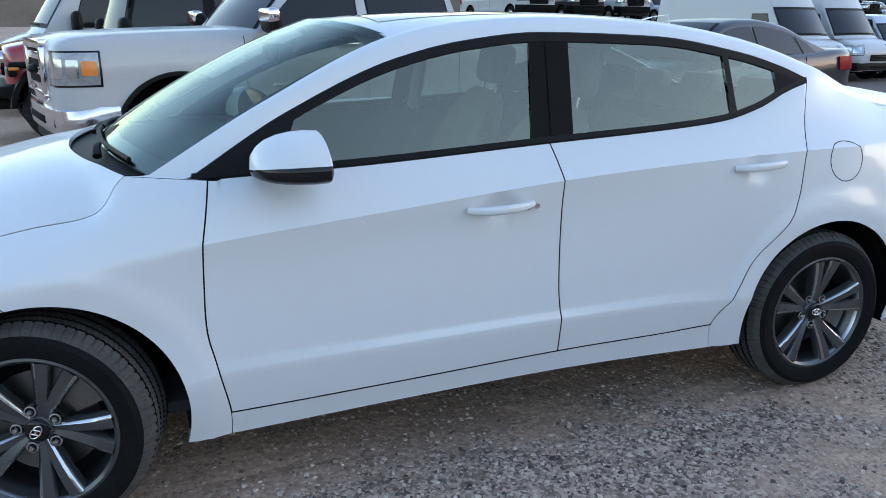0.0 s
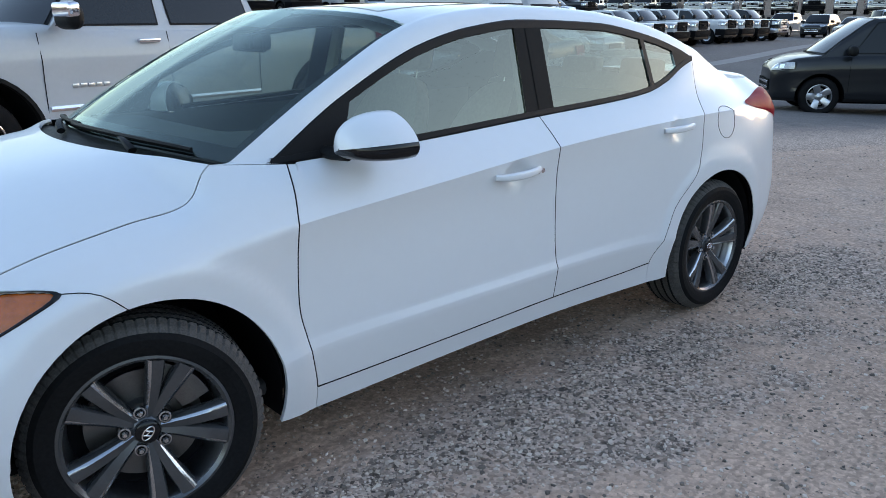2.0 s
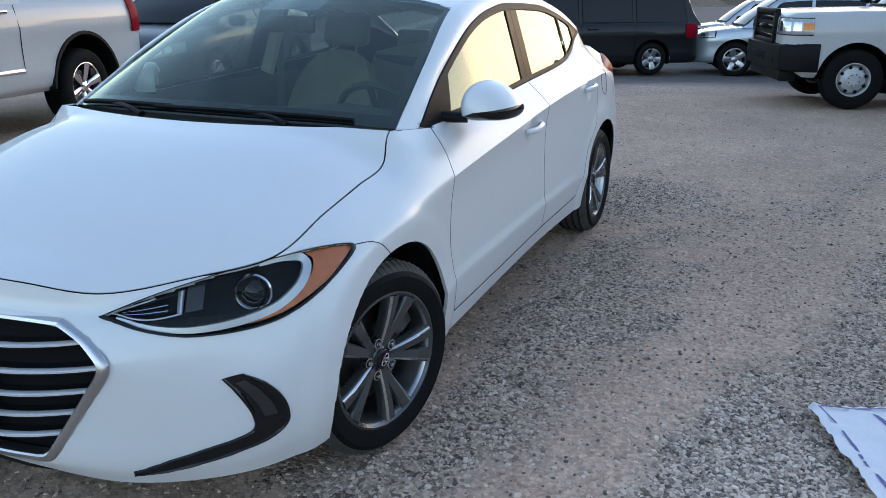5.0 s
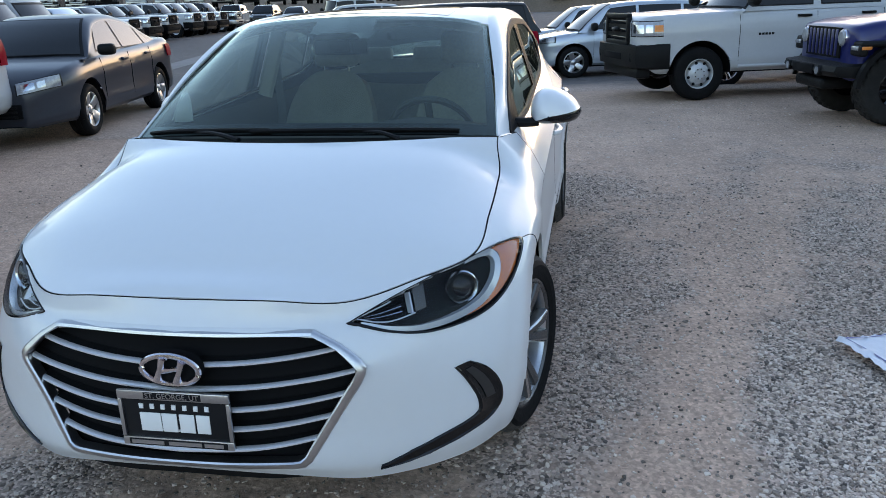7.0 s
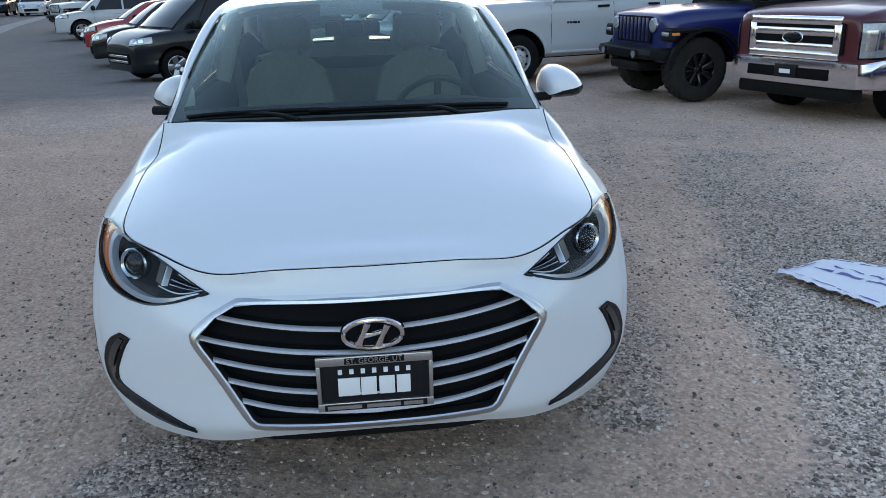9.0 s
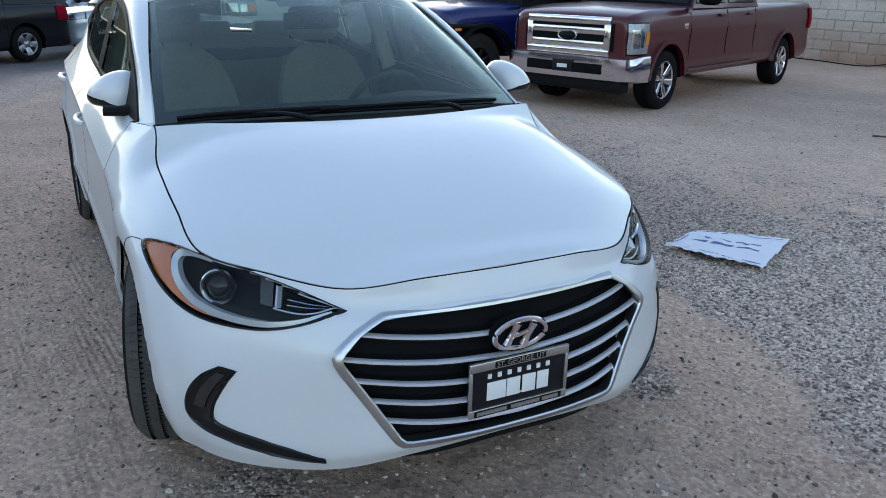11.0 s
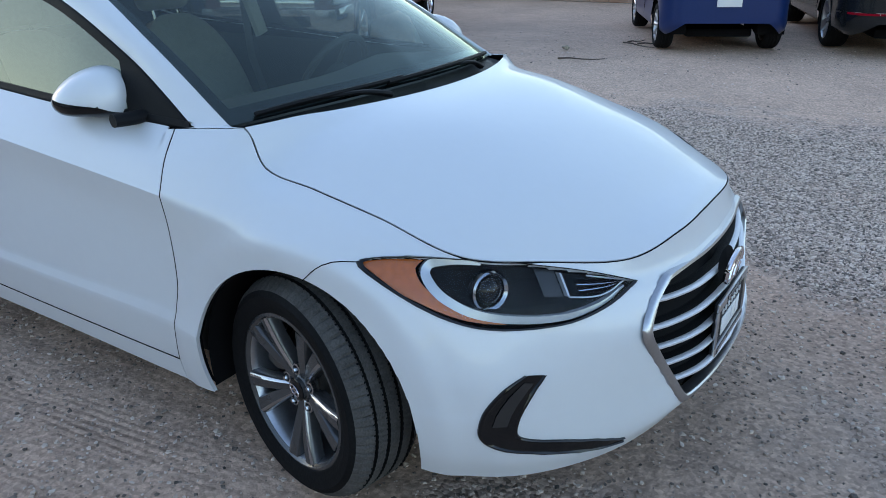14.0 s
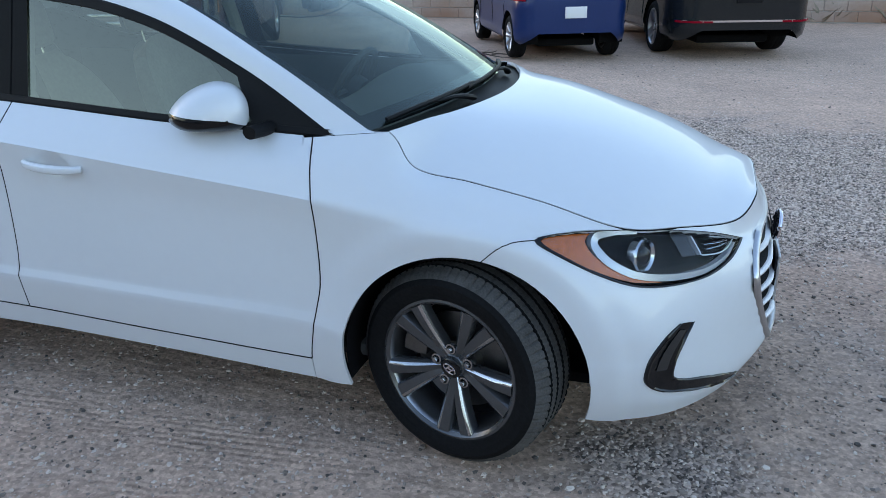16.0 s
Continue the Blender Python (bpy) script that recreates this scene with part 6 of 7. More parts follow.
    for nm, xa, xb, sg, hi_ in (("windscreen", xA, xB, 1, top_v), ("rear_window", xD, xC, -1, .88)):
        if sg < 0 and P.get("no_rear"):
            continue
        def screen(k, lo_, hi__, lift):
            rows = []
            for j in range(9):
                t = lerp(lo_, hi__, j / 8)
                r = []
                for i in range(-6, 7):
                    u = i / 6
                    x = lerp(xa, xb, t)
                    y = u * (side_y_at(line(prof, x)) - .075) * k
                    x -= bow * (y / wbl) ** 2 * (1 if sg > 0 else 0)
                    r.append(Vector((x + sg * lift * .7, y, roof_z(x, y) + lift)))
                rows.append(r)
            return sheet(rows, flip=sg < 0)
        gl = part(nm, screen(1, .12, hi_, .010), WINDOW, v)
        part("window_seal", screen(1.05, .08, min(.97, hi_ + .05), .005), BLACK, gl)
    if not P.get("far"):
        for k in (-.32, .28):
            part("wiper", tube([Vector((lerp(xA, xB, .10) + .012 - bow * (y / wbl) ** 2, y, roof_z(lerp(xA, xB, .10) - bow * (y / wbl) ** 2, y) + .022)) for y in [W * (k + d) for d in (-.28, -.1, .1, .28)]], .010, 5), BLACK, v)
    # seams and handles
    for sx, za, zz in P.get("seams", []):
        for s in (1, -1):
            zt = line(P["top"], sx)
            sb = tube([(sx, s * (half(sx) * k + .003), z) for k, z in ((.992, lerp(zb, zt, .18)), (.992, lerp(zb, zt, .5)), (1.0, lerp(zb, zt, .68)), (.958, lerp(zb, zt, .93)))], .004, 5)
            part("door_seam", sb, GAP, v)
    for hx, hz in P.get("handles", []):
        for s in (1, -1):
            part("door_handle", box(hx - .11, hx + .11, s * half(hx) * .985 - .01, s * half(hx) * .985 + .035 * s if s > 0 else s * half(hx) * .985 + .01, hz - .018, hz + .018, .008) if s > 0 else box(hx - .11, hx + .11, -half(hx) * .985 - .035, -half(hx) * .985 + .01, hz - .018, hz + .018, .008), P.get("handle_mat", paint), v)
    if "mirror" in P:
        mx, mz, mw, mh, mm = P["mirror"]
        for s in (1, -1):
            y0, y1 = sorted((s * (W * .96), s * (W + mw)))
            mo = part("door_mirror", box(mx - .09, mx + .06, y0, y1, mz - mh / 2, mz + mh / 2, min(mw, mh) * .36, seg=4), BLACK if mm is not paint else paint, v)
            if mm is not BLACK and mm is not paint:
                part("mirror_cap", box(mx - .04, mx + .07, y0 + (.03 if s > 0 else -.004), y1 + (.004 if s > 0 else -.03), mz - .01, mz + mh / 2 + .01, .03, seg=3), mm, mo, "chrome mirror cap")
    if "badge" in P:
        bx, bz, bl_, bh, bmat = P["badge"]
        for s in (1, -1):
            for k in range(5):
                xa = bx + bl_ * (k / 5 - .5)
                part("badge", box(xa, xa + bl_ * .15, s * half(bx) * .994 - .006, s * half(bx) * .994 + .006, bz - bh / 2, bz + bh / 2, .002), bmat, v, "plain badge bar")
    if "mould" in P:
        z, mat, x_a, x_b = P["mould"]
        for s in (1, -1):
            part("side_moulding", tube([(x, s * (half(x) * .995 + .004), z) for x in [lerp(x_a, x_b, i / 8) for i in range(9)]], .016, 6, flat=1.6), mat, v)

    def face(y0, y1, z0, z1, lift, n=12, xend=1):
        """A patch laid on the nose (xend 1) or tail (-1), following its corners."""
        reach = (rf if xend > 0 else rr_) + .1
        cx = x1 - reach if xend > 0 else x0 + reach
        rows = []
        for j in range(7):
            z = lerp(z0, z1, j / 6)
            r = []
            for i in range(n + 1):
                y = lerp(y0, y1, i / n)
                a = math.atan2(y, max(.03, reach * (1 - (abs(y) / W) ** 4)))
                d = Vector((xend * math.cos(a), math.sin(a), 0))
                hit = shell.ray_cast(Vector((cx, 0, z)) + d * 6, -d)[0]
                if hit is None:
                    hit = Vector((x1 if xend > 0 else x0, y, z))
                r.append(hit + d * lift)
            rows.append(r)
        return sheet(rows, flip=xend < 0)
    G = P.get("grille")
    if G:
        gy, z0, z1, back, barm, nb, vert, framem = G
        gr = part("grille", thicken(face(-gy, gy, z0, z1, .008, 8), -.02), back, v)
        for i in range(nb):
            t = (i + .5) / nb
            if vert:
                y = lerp(-gy, gy, t)
                part("grille_bar", box(x1 + .01, x1 + .035, y - gy / nb * .55, y + gy / nb * .55, z0 + .02, z1 - .02, .012), barm, gr)
            else:
                z = lerp(z0, z1, t)
                part("grille_bar", box(x1 + .005, x1 + .035, -gy + .02, gy - .02, z - .35 * (z1 - z0) / nb, z + .18 * (z1 - z0) / nb, .012), barm, gr)
        if framem:
            fr_ = P.get("frame_r", .028)
            fm = bmesh.new()
            for y0_, y1_, za_, zb_ in ((-gy - fr_, gy + fr_, z1 - fr_ * .4, z1 + fr_ * 1.4), (-gy - fr_, gy + fr_, z0 - fr_ * 1.2, z0 + fr_ * .5), (-gy - fr_ * 1.2, -gy + fr_ * .6, z0, z1), (gy - fr_ * .6, gy + fr_ * 1.2, z0, z1)):
                box(x1 - .03, x1 + .05, y0_, y1_, za_, zb_, fr_ * .35, fm)
            part("grille_frame", fm, framem, gr)
            if P.get("oval"):
                ov = [[(x1 + d, math.cos(2 * math.pi * k / 28) * .155 * q, (z0 + z1) / 2 + math.sin(2 * math.pi * k / 28) * .070 * q) for k in range(29)] for q, d in ((1.0, .02), (1.0, .048), (.95, .054), (.84, .050))]
                part("emblem_ring", sheet(ov), CHROME, gr, "chrome oval ring")
            part("grille_emblem", tube([(x1 + .045, y, (z0 + z1) / 2) for y in (-.13, -.09, 0, .09, .13)], lambda t: .055 * max(.25, 1 - abs(2 * t - 1) ** 3), 12, flat=.8), BLACK, gr, "plain dark badge")
    for y0, y1, z0, z1, amber, *rise in P.get("lamps", []):
        up = rise[0] if rise else 0.0
        for s in (1, -1):
            def patch(a, b, c, d, lift, nn=16):
                ya, yb = sorted((s * lerp(y0, y1, a), s * lerp(y0, y1, b)))
                bm = face(ya, yb, lerp(z0, z1, c), lerp(z0, z1, d), lift, nn)
                for vt in bm.verts:
                    vt.co.z += up * (abs(vt.co.y) - y0) / (y1 - y0)
                return bm
            la = part("headlamp", patch(-.04, 1.03, -.06, 1.06, .006), GLOSSBLACK, v, "clear headlamp in a dark housing")
            part("lens", patch(0, 1, 0, 1, .012), CLEARLAMP, la)
            part("reflector", patch(.12, .48, .20, .80, .016), LAMPSILVER, la)
            part("reflector", patch(.54, .72, .22, .78, .016), LAMPSILVER, la)
            if amber:
                part("amber_lens", patch(.76, .97, .30, .74, .020), AMBER2, la)
    if "round_lamps" in P:
        ly, lz, lr_ = P["round_lamps"]
        for s in (1, -1):
            la = part("headlamp", tube([(x1 - .02, s * ly, lz), (x1 + .03, s * ly, lz)], lr_, 20), CHROME, v)
            part("lens", tube([(x1 + .03, s * ly, lz), (x1 + .045, s * ly, lz)], lambda t: lr_ * (.9 - .2 * t), 20), CLEARLAMP, la)
    if P.get("wings"):
        for s in (1, -1):
            ya, yb = sorted((s * W * .78, s * (W + .13)))
            wg = part("wing", box(x1 - .42, x1 - .02, ya, yb, .90, .965, .03, seg=3), BLACK, v, "black plastic wing")
            part("wing_front", box(x1 - .10, x1 - .01, ya, yb, .80, .93, .03, seg=3), BLACK, wg)
            part("turn_lamp", box(x1 - .03, x1 + .006, s * W - .10, s * W + .06, .865, .915, .012), CLEARLAMP, wg)
            part("side_lamp", box(x1 - .13, x1 - .02, s * W + .105 if s > 0 else -W - .137, s * W + .137 if s > 0 else -W - .105, .875, .912, .01), AMBER2, wg)
            fg = part("fog_lamp", tube([(x1 + .20, s * .44, .63), (x1 + .248, s * .44, .63)], .062, 16), BLACK, v)
            part("lens", tube([(x1 + .244, s * .44, .63), (x1 + .256, s * .44, .63)], .044, 16), CLEARLAMP, fg)
        part("skid_plate", box(x1 - .30, x1 + .16, -.40, .40, .40, .53, .04, seg=3), BLACK, v)
    B = P.get("bumper")
    if B:
        bmat, z0, z1, dep = B
        rows = []
        for z, d in ((z0, -.08), (z0 + .03, dep * .8), (lerp(z0, z1, .5), dep), (z1 - .03, dep * .9), (z1, -.02)):
            r = []
            for i in range(25):
                q = abs(i / 12 - 1)
                sg = -1 if i < 12 else 1
                if q <= .75:
                    y, x = q / .75 * W * .93, x1 - .06 * (q / .75) ** 4 + d
                else:
                    t = (q - .75) / .25
                    y, x = lerp(W * .93, W + .014, t ** .45) + d * .1, x1 - .06 - P.get("wrap", .40) * t + d * (1 - t)
                r.append(Vector((x, sg * y, z)))
            rows.append(r)
        bp = part("front_bumper", sheet(rows), bmat, v)
        sw_, sa_, sb_ = P.get("slot", (.42, .35, .62))
        part("bumper_slot", box(x1 + dep - .06, x1 + dep + .004, -sw_, sw_, lerp(z0, z1, sa_), lerp(z0, z1, sb_), .01), GAP, bp)
        for s in (1, -1) if not P.get("no_fog") else ():
            part("fog_recess", box(x1 + dep - .20, x1 + dep - .03, s * W * .70 - .10, s * W * .70 + .10, lerp(z0, z1, .3), lerp(z0, z1, .66), .02), GAP, bp)
        if P.get("front_plate"):
            fp = part("number_plate", box(x1 + dep, x1 + dep + .02, -.16, .16, lerp(z0, z1, .30), lerp(z0, z1, .30) + .16, .004), PLATEBLACK, v, "black dealer plate")
            part("lettering_bar", box(x1 + dep + .018, x1 + dep + .024, -.08, .08, lerp(z0, z1, .30) + .05, lerp(z0, z1, .30) + .10), PLATEWHITE, fp)
        if P.get("lower_lip"):
            part("air_dam", box(x1 - .25, x1 - .02, -W * .85, W * .85, z0 - .14, z0 + .02, .03), BLACK, v)
    for y0, y1, z0, z1 in P.get("tails", []):
        for s in (1, -1):
            part("tail_lamp", thicken(face(s * y0, s * y1, z0, z1, .012, 5, -1) if s > 0 else face(s * y1, s * y0, z0, z1, .012, 5, -1), -.012), RED, v, "red tail lamp")
    if "rear_bumper" in P:
        bmat, z0, z1 = P["rear_bumper"]
        part("rear_bumper", box(x0 - .05, x0 + .25, -W * .93, W * .93, z0, z1, .04, seg=3), bmat, v)
    if "rear_plate" in P:
        z, mat = P["rear_plate"]
        part("number_plate", box(x0 - .016, x0 + .01, -.16, .16, z - .08, z + .08, .004), mat, v, "plain temporary plate")
    if "chrome_strip" in P:
        z = P["chrome_strip"]
        part("chrome_strip", thicken(face(-W * .92, W * .92, z - .012, z + .012, .014, 10, -1), -.01), CHROME, v, "chrome bumper strip")
        for s in (1, -1):
            part("reflector", thicken(face(min(s * W * .45, s * W * .8), max(s * W * .45, s * W * .8), z - .018, z + .006, .018, 4, -1), -.008), RED, v)
    return v


def at(wx, wy, hx, hy, P, side=1, axle="front"):
    """Pose that puts the wheel of that side over (wx, wy), heading along (hx, hy)."""
    n = math.hypot(hx, hy)
    hx, hy = hx / n, hy / n
    off = side * (P["w"] - P["tw"] / 2 - .03)
    cx, cy = wx + hy * off, wy - hx * off
    if axle == "rear":
        cx, cy = cx + hx * P["wb"], cy + hy * P["wb"]
    return pose(cx, cy, ground_z(wx, wy), 0, 0, math.degrees(math.atan2(hy, hx)))


def spot(x, y, yaw, size=1.0):
    return pose(x, y, ground_z(x, y), 0, 0, yaw) @ Matrix.Scale(size, 4)


PICKUP = dict(badge=(-1.0, .84, .36, .035, SATIN), chin=.20, wb=3.89, fo=.98, ro=1.15, w=.995, zb=.42, R=.405, tw=.27, rim=.255, arch=.56, style="chrome", round=(.30, .18), taper=(.10, .05),
              top=[(-4.8, 1.34), (-3.1, 1.34), (-2.95, 1.34), (-.75, 1.35), (-.5, 1.345), (.3, 1.32), (.80, 1.285), (.98, 1.22)], cab=(-.52, -1.22, -2.86, -3.02, 1.32, 1.885, .74), wbelt=.93,
              panes=[(-.80, -1.76, -1.22, -1.78), (-1.92, -2.86, -1.90, -2.80)], seams=[(-.60, 0, 0), (-1.84, 0, 0), (-2.92, 0, 0)], handles=[(-1.62, 1.20), (-2.66, 1.21)], handle_mat=CHROME,
              mirror=(-.80, 1.41, .27, .21, CHROME), mould=(.66, CHROME, -.62, -2.9), grille=(.46, .80, 1.20, GAP, CHROME, 3, False, CHROME), frame_r=.045, lamps=[(.56, .95, .90, 1.16, True)], bumper=(CHROME, .46, .72, .06),
              lower_lip=True, tails=[(.80, .995, .95, 1.30)], rear_bumper=(CHROME, .5, .68), flare=.010, flare_mat=BLACK, flare_w=.05)
RAM = dict(PICKUP, badge=(-1.02, .97, .26, .035, BLACK), wb=3.80, wrap=.42, R=.405, tw=.26, rim=.225, style="steel", handle_mat=BLACK, mirror=(-.72, 1.50, .26, .24, BLACK), mould=(.50, WHITE2, -.6, -2.9), grille=(.50, .90, 1.27, BLACK, GLOSSBLACK, 3, False, BLACK),
           lamps=[(.56, .985, 1.0, 1.21, True)], bumper=(BLACK, .50, .88, .10), flare=0.0, arch=.50,
           top=[(-5.0, 1.36), (-3.1, 1.36), (-.75, 1.34), (-.5, 1.33), (.3, 1.31), (.80, 1.29), (.98, 1.22)], cab=(-.52, -1.22, -2.86, -3.02, 1.36, 1.95, .74), handles=[(-1.62, 1.22), (-2.66, 1.23)])
SUPERDUTY = dict(PICKUP, oval=True, no_fog=True, slot=(.60, .30, .68), arch=.50, frame_r=.058, badge=(-.45, 1.12, .10, .07, CHROME), wb=4.37, fo=1.0, ro=1.25, style="chrome", handle_mat=MAROON, mirror=(-.8, 1.55, .30, .30, BLACK), mould=(.50, MAROON, -.6, -2.9), grille=(.60, .82, 1.17, GAP, CHROME, 2, False, CHROME), lamps=[(.70, .99, .80, 1.18, True)],
                 bumper=(CHROME, .42, .76, .10), front_plate=True, flare=.025, flare_w=.12, flare_mat=MAROON, top=[(-5.5, 1.40), (-3.1, 1.40), (-.75, 1.38), (-.5, 1.38), (.3, 1.36), (.80, 1.31), (1.0, 1.25)],
                 cab=(-.52, -1.15, -2.86, -3.02, 1.40, 1.98, .74), handles=[(-1.62, 1.25), (-2.66, 1.25)])
FARBLACK = material("far_black_trim", (0.006, 0.006, 0.007), 0.7, 0, 0, 0.1, 8, spec=.05)
FARRAM = dict({k: q for k, q in RAM.items() if k != "badge"}, n=36, style="far", far=True, grille=(.46, .92, 1.24, FARBLACK, FARBLACK, 2, False, FARBLACK), bumper=(FARBLACK, .50, .84, .10), lamps=[(.50, .97, 1.0, 1.2, False)])
JEEP = dict(wrap=.05, wb=2.46, fo=.55, ro=.62, w=.80, zb=.52, R=.42, tw=.29, rim=.215, arch=.50, style="mud", round=(.12, .10), taper=(.14, .04), crown=.015,
            top=[(-3.1, 1.22), (-.9, 1.22), (-.55, 1.21), (.2, 1.18), (.55, 1.12)], cab=(-.62, -.85, -2.92, -3.02, 1.22, 1.83, .68), wbelt=.76, cabmat=BLACK,
            panes=[(-.82, -1.75, -.95, -1.75), (-1.9, -2.85, -1.9, -2.8)], seams=[(-.70, 0, 0), (-1.80, 0, 0)], handles=[(-1.55, 1.12)], handle_mat=BLACK, mirror=(-.75, 1.36, .22, .20, BLACK),
            grille=(.42, .76, 1.10, GAP, DEEPBLUE, 8, True, None), round_lamps=(.52, .99, .095), bumper=(BLACK, .54, .72, .24), slot=(.30, .2, .8), no_fog=True, flare=.12, flare_w=.10, wings=True)
SEDAN = dict(wb=2.69, fo=.92, ro=.98, w=.895, zb=.24, R=.32, tw=.21, rim=.212, style="five", round=(.75, .55), taper=(.42, .26), chin=-.02,
             top=[(-3.67, .96), (-3.45, 1.06), (-3.1, 1.06), (-2.6, 1.03), (-.4, .97), (0, .94), (.5, .86), (.80, .74), (.92, .64)], cab=(.02, -.92, -2.05, -3.12, .98, 1.47, .57), wbelt=.81,
             panes=[(-.52, -1.40, -.86, -1.40), (-1.47, -2.32, -1.47, -2.20), (-2.38, -2.66, -2.27, -2.42)], seams=[(-.45, 0, 0), (-1.46, 0, 0), (-2.35, 0, 0)], handles=[(-1.25, .86), (-2.2, .88)], mirror=(-.45, 1.02, .18, .14, BLACK),
             grille=(.42, .34, .50, GAP, BLACK, 3, False, None), lamps=[(.40, .72, .60, .73, False, .06)], tails=[(.50, .88, .78, .96)], rear_plate=(.72, PLATEWHITE))
MINIVAN = dict(wb=3.08, fo=.80, ro=1.10, w=.98, zb=.25, R=.34, tw=.22, rim=.215, style="five", round=(.70, .30), taper=(.36, .12), top=[(-4.18, 1.10), (-3.8, 1.12), (-.4, 1.08), (0, 1.06), (.40, 1.01), (.66, .91), (.80, .80)],
               cab=(.22, -.85, -3.85, -4.16, 1.07, 1.75, .72), droop=.03, wbelt=.90, panes=[(-.50, -1.42, -.86, -1.42), (-1.52, -2.62, -1.52, -2.62), (-2.72, -3.86, -2.72, -3.78)],
               seams=[(-.45, 0, 0), (-1.48, 0, 0), (-2.67, 0, 0)], handles=[(-1.28, .96), (-1.72, .97)], mirror=(-.42, 1.14, .22, .18, BLACK), grille=(.50, .42, .62, GAP, CHROME, 2, False, None),
               lamps=[(.52, .82, .77, .89, False, .04)], tails=[(.78, .97, .78, 1.06)], rear_plate=(.9, PLATEWHITE))
SUV = dict(MINIVAN, wb=2.75, fo=.90, ro=1.0, w=.93, zb=.28, R=.36, tw=.23, rim=.235, top=[(-3.75, 1.05), (-3.3, 1.10), (-.4, 1.05), (0, 1.02), (.5, .95), (.85, .82), (.90, .72)], cab=(.08, -.85, -3.05, -3.66, 1.06, 1.68, .66), wbelt=.86, droop=.05,
           panes=[(-.52, -1.42, -.85, -1.42), (-1.52, -2.45, -1.52, -2.45), (-2.55, -3.25, -2.55, -3.0)], tails=[(.70, .93, .90, 1.08)], handles=[(-1.28, .94), (-2.25, .96)])
HATCH = dict(SEDAN, tuck=.14, wb=2.60, fo=.85, ro=.68, w=.86, R=.315, style="cap", round=(.7, .42), taper=(.4, .24), top=[(-3.28, .98), (-2.6, .99), (-.4, .96), (0, .93), (.5, .84), (.8, .68), (.85, .62)], cab=(.05, -.85, -2.75, -3.2, .97, 1.52, .60), wbelt=.80,
             tails=[(.62, .86, .86, 1.12)], rear_plate=(.70, PLATEWHITE))
BIGSEDAN = dict(SEDAN, tuck=.12, wb=2.84, fo=.95, ro=1.12, w=.93, R=.345, tw=.24, rim=.245, style="five", top=[(-3.96, 1.02), (-3.5, 1.06), (-2.6, 1.03), (-.4, 1.0), (0, .96), (.5, .88), (.9, .72), (.95, .62)], cab=(-.05, -1.0, -2.5, -3.3, 1.0, 1.50, .60),
                tails=[(.55, .92, .80, .98)], chrome_strip=.50, rear_plate=(.80, PLATEBLACK))
VAN = dict(wb=4.0, fo=.98, ro=1.1, w=1.02, zb=.30, R=.36, tw=.23, rim=.21, style="cap", round=(.55, .12), taper=(.22, .02), top=[(-5.1, 1.30), (-.2, 1.28), (.3, 1.22), (.75, 1.05), (.98, .85)], cab=(.30, -.65, -4.95, -5.05, 1.28, 2.55, .86), wbelt=.98,
           panes=[(-.30, -1.05, -.52, -1.05)], vlo=.06, vhi=.66, wsv=.58, droop=.02, rim_h=.1, seams=[(-.2, 0, 0), (-1.1, 0, 0), (-2.3, 0, 0)], handles=[(-.95, 1.1)], mirror=(-.30, 1.40, .25, .34, BLACK), grille=(.40, .60, .78, GAP, BLACK, 2, False, None),
           lamps=[(.62, 1.02, .78, 1.05, False)], bumper=(BLACK, .32, .56, .06), no_rear=True)

vehicle("pickup_truck", "white crew-cab pickup with chrome bumper, grille and mirrors", "pickup truck", WHITE2, PICKUP, spot(-.46, -5.30, 12.4))
vehicle("pickup_truck", "maroon heavy pickup with broad chrome grille and bumper", "pickup truck", MAROON, SUPERDUTY, spot(-5.63, 5.45, -69.5, .86))
vehicle("pickup_truck", "white work pickup with black bumper and steel wheels", "pickup truck", WHITE2, RAM, spot(-10.09, 2.26, -73.4, .906))
vehicle("off_roader", "deep blue off-roader with black bumper and mud tyres", "off-roader", DEEPBLUE, JEEP, spot(-7.44, 4.14, -81.5, .94))
vehicle("compact_sedan", "dark grey-blue compact sedan parked nose outwards", "car", NAVY, SEDAN, at(-6.5, -5.2, .98, .20, SEDAN))
vehicle("minivan", "dark charcoal minivan standing on the tarmac aisle", "minivan", CHARCOAL, MINIVAN, spot(-13.49, -3.70, -54.5, .927))
vehicle("hatchback", "blue hatchback seen from behind with a blank plate", "car", MIDBLUE, HATCH, spot(-2.33, 10.45, 116, .89))
vehicle("large_sedan", "black sedan with chrome bumper strip seen from behind", "car", BLACKPAINT, BIGSEDAN, at(-.06, 9.2, -.33, .94, BIGSEDAN, 1, "rear"))
suv = vehicle("suv", "silver-blue SUV parked in the row", "car", SILVER, SUV, spot(-16.1, .45, -78, .94), "parked row by the aisle")
copy_thing(suv, spot(-19.6, -.2, -78, .94))
vehicle("pickup_truck", "dark pickup with upright chrome grille in the row", "pickup truck", CHARCOAL, PICKUP, spot(-13.2, 3.0, -68, .94))
vehicle("off_roader", "red off-roader with black wings beside the pickup", "off-roader", REDPAINT, dict(JEEP, grille=(.40, .80, 1.10, GAP, REDPAINT, 8, True, None)), at(.55, -7.6, .984, .177, JEEP))
ROWH = (-.12, .99)
van = vehicle("cargo_van", "white high-roof cargo van in the far row", "van", WHITE2, VAN, at(-19.9, -15.9, *ROWH, VAN, -1), "vans in the far row")
copy_thing(van, at(-17.3, -15.2, *ROWH, VAN, -1))
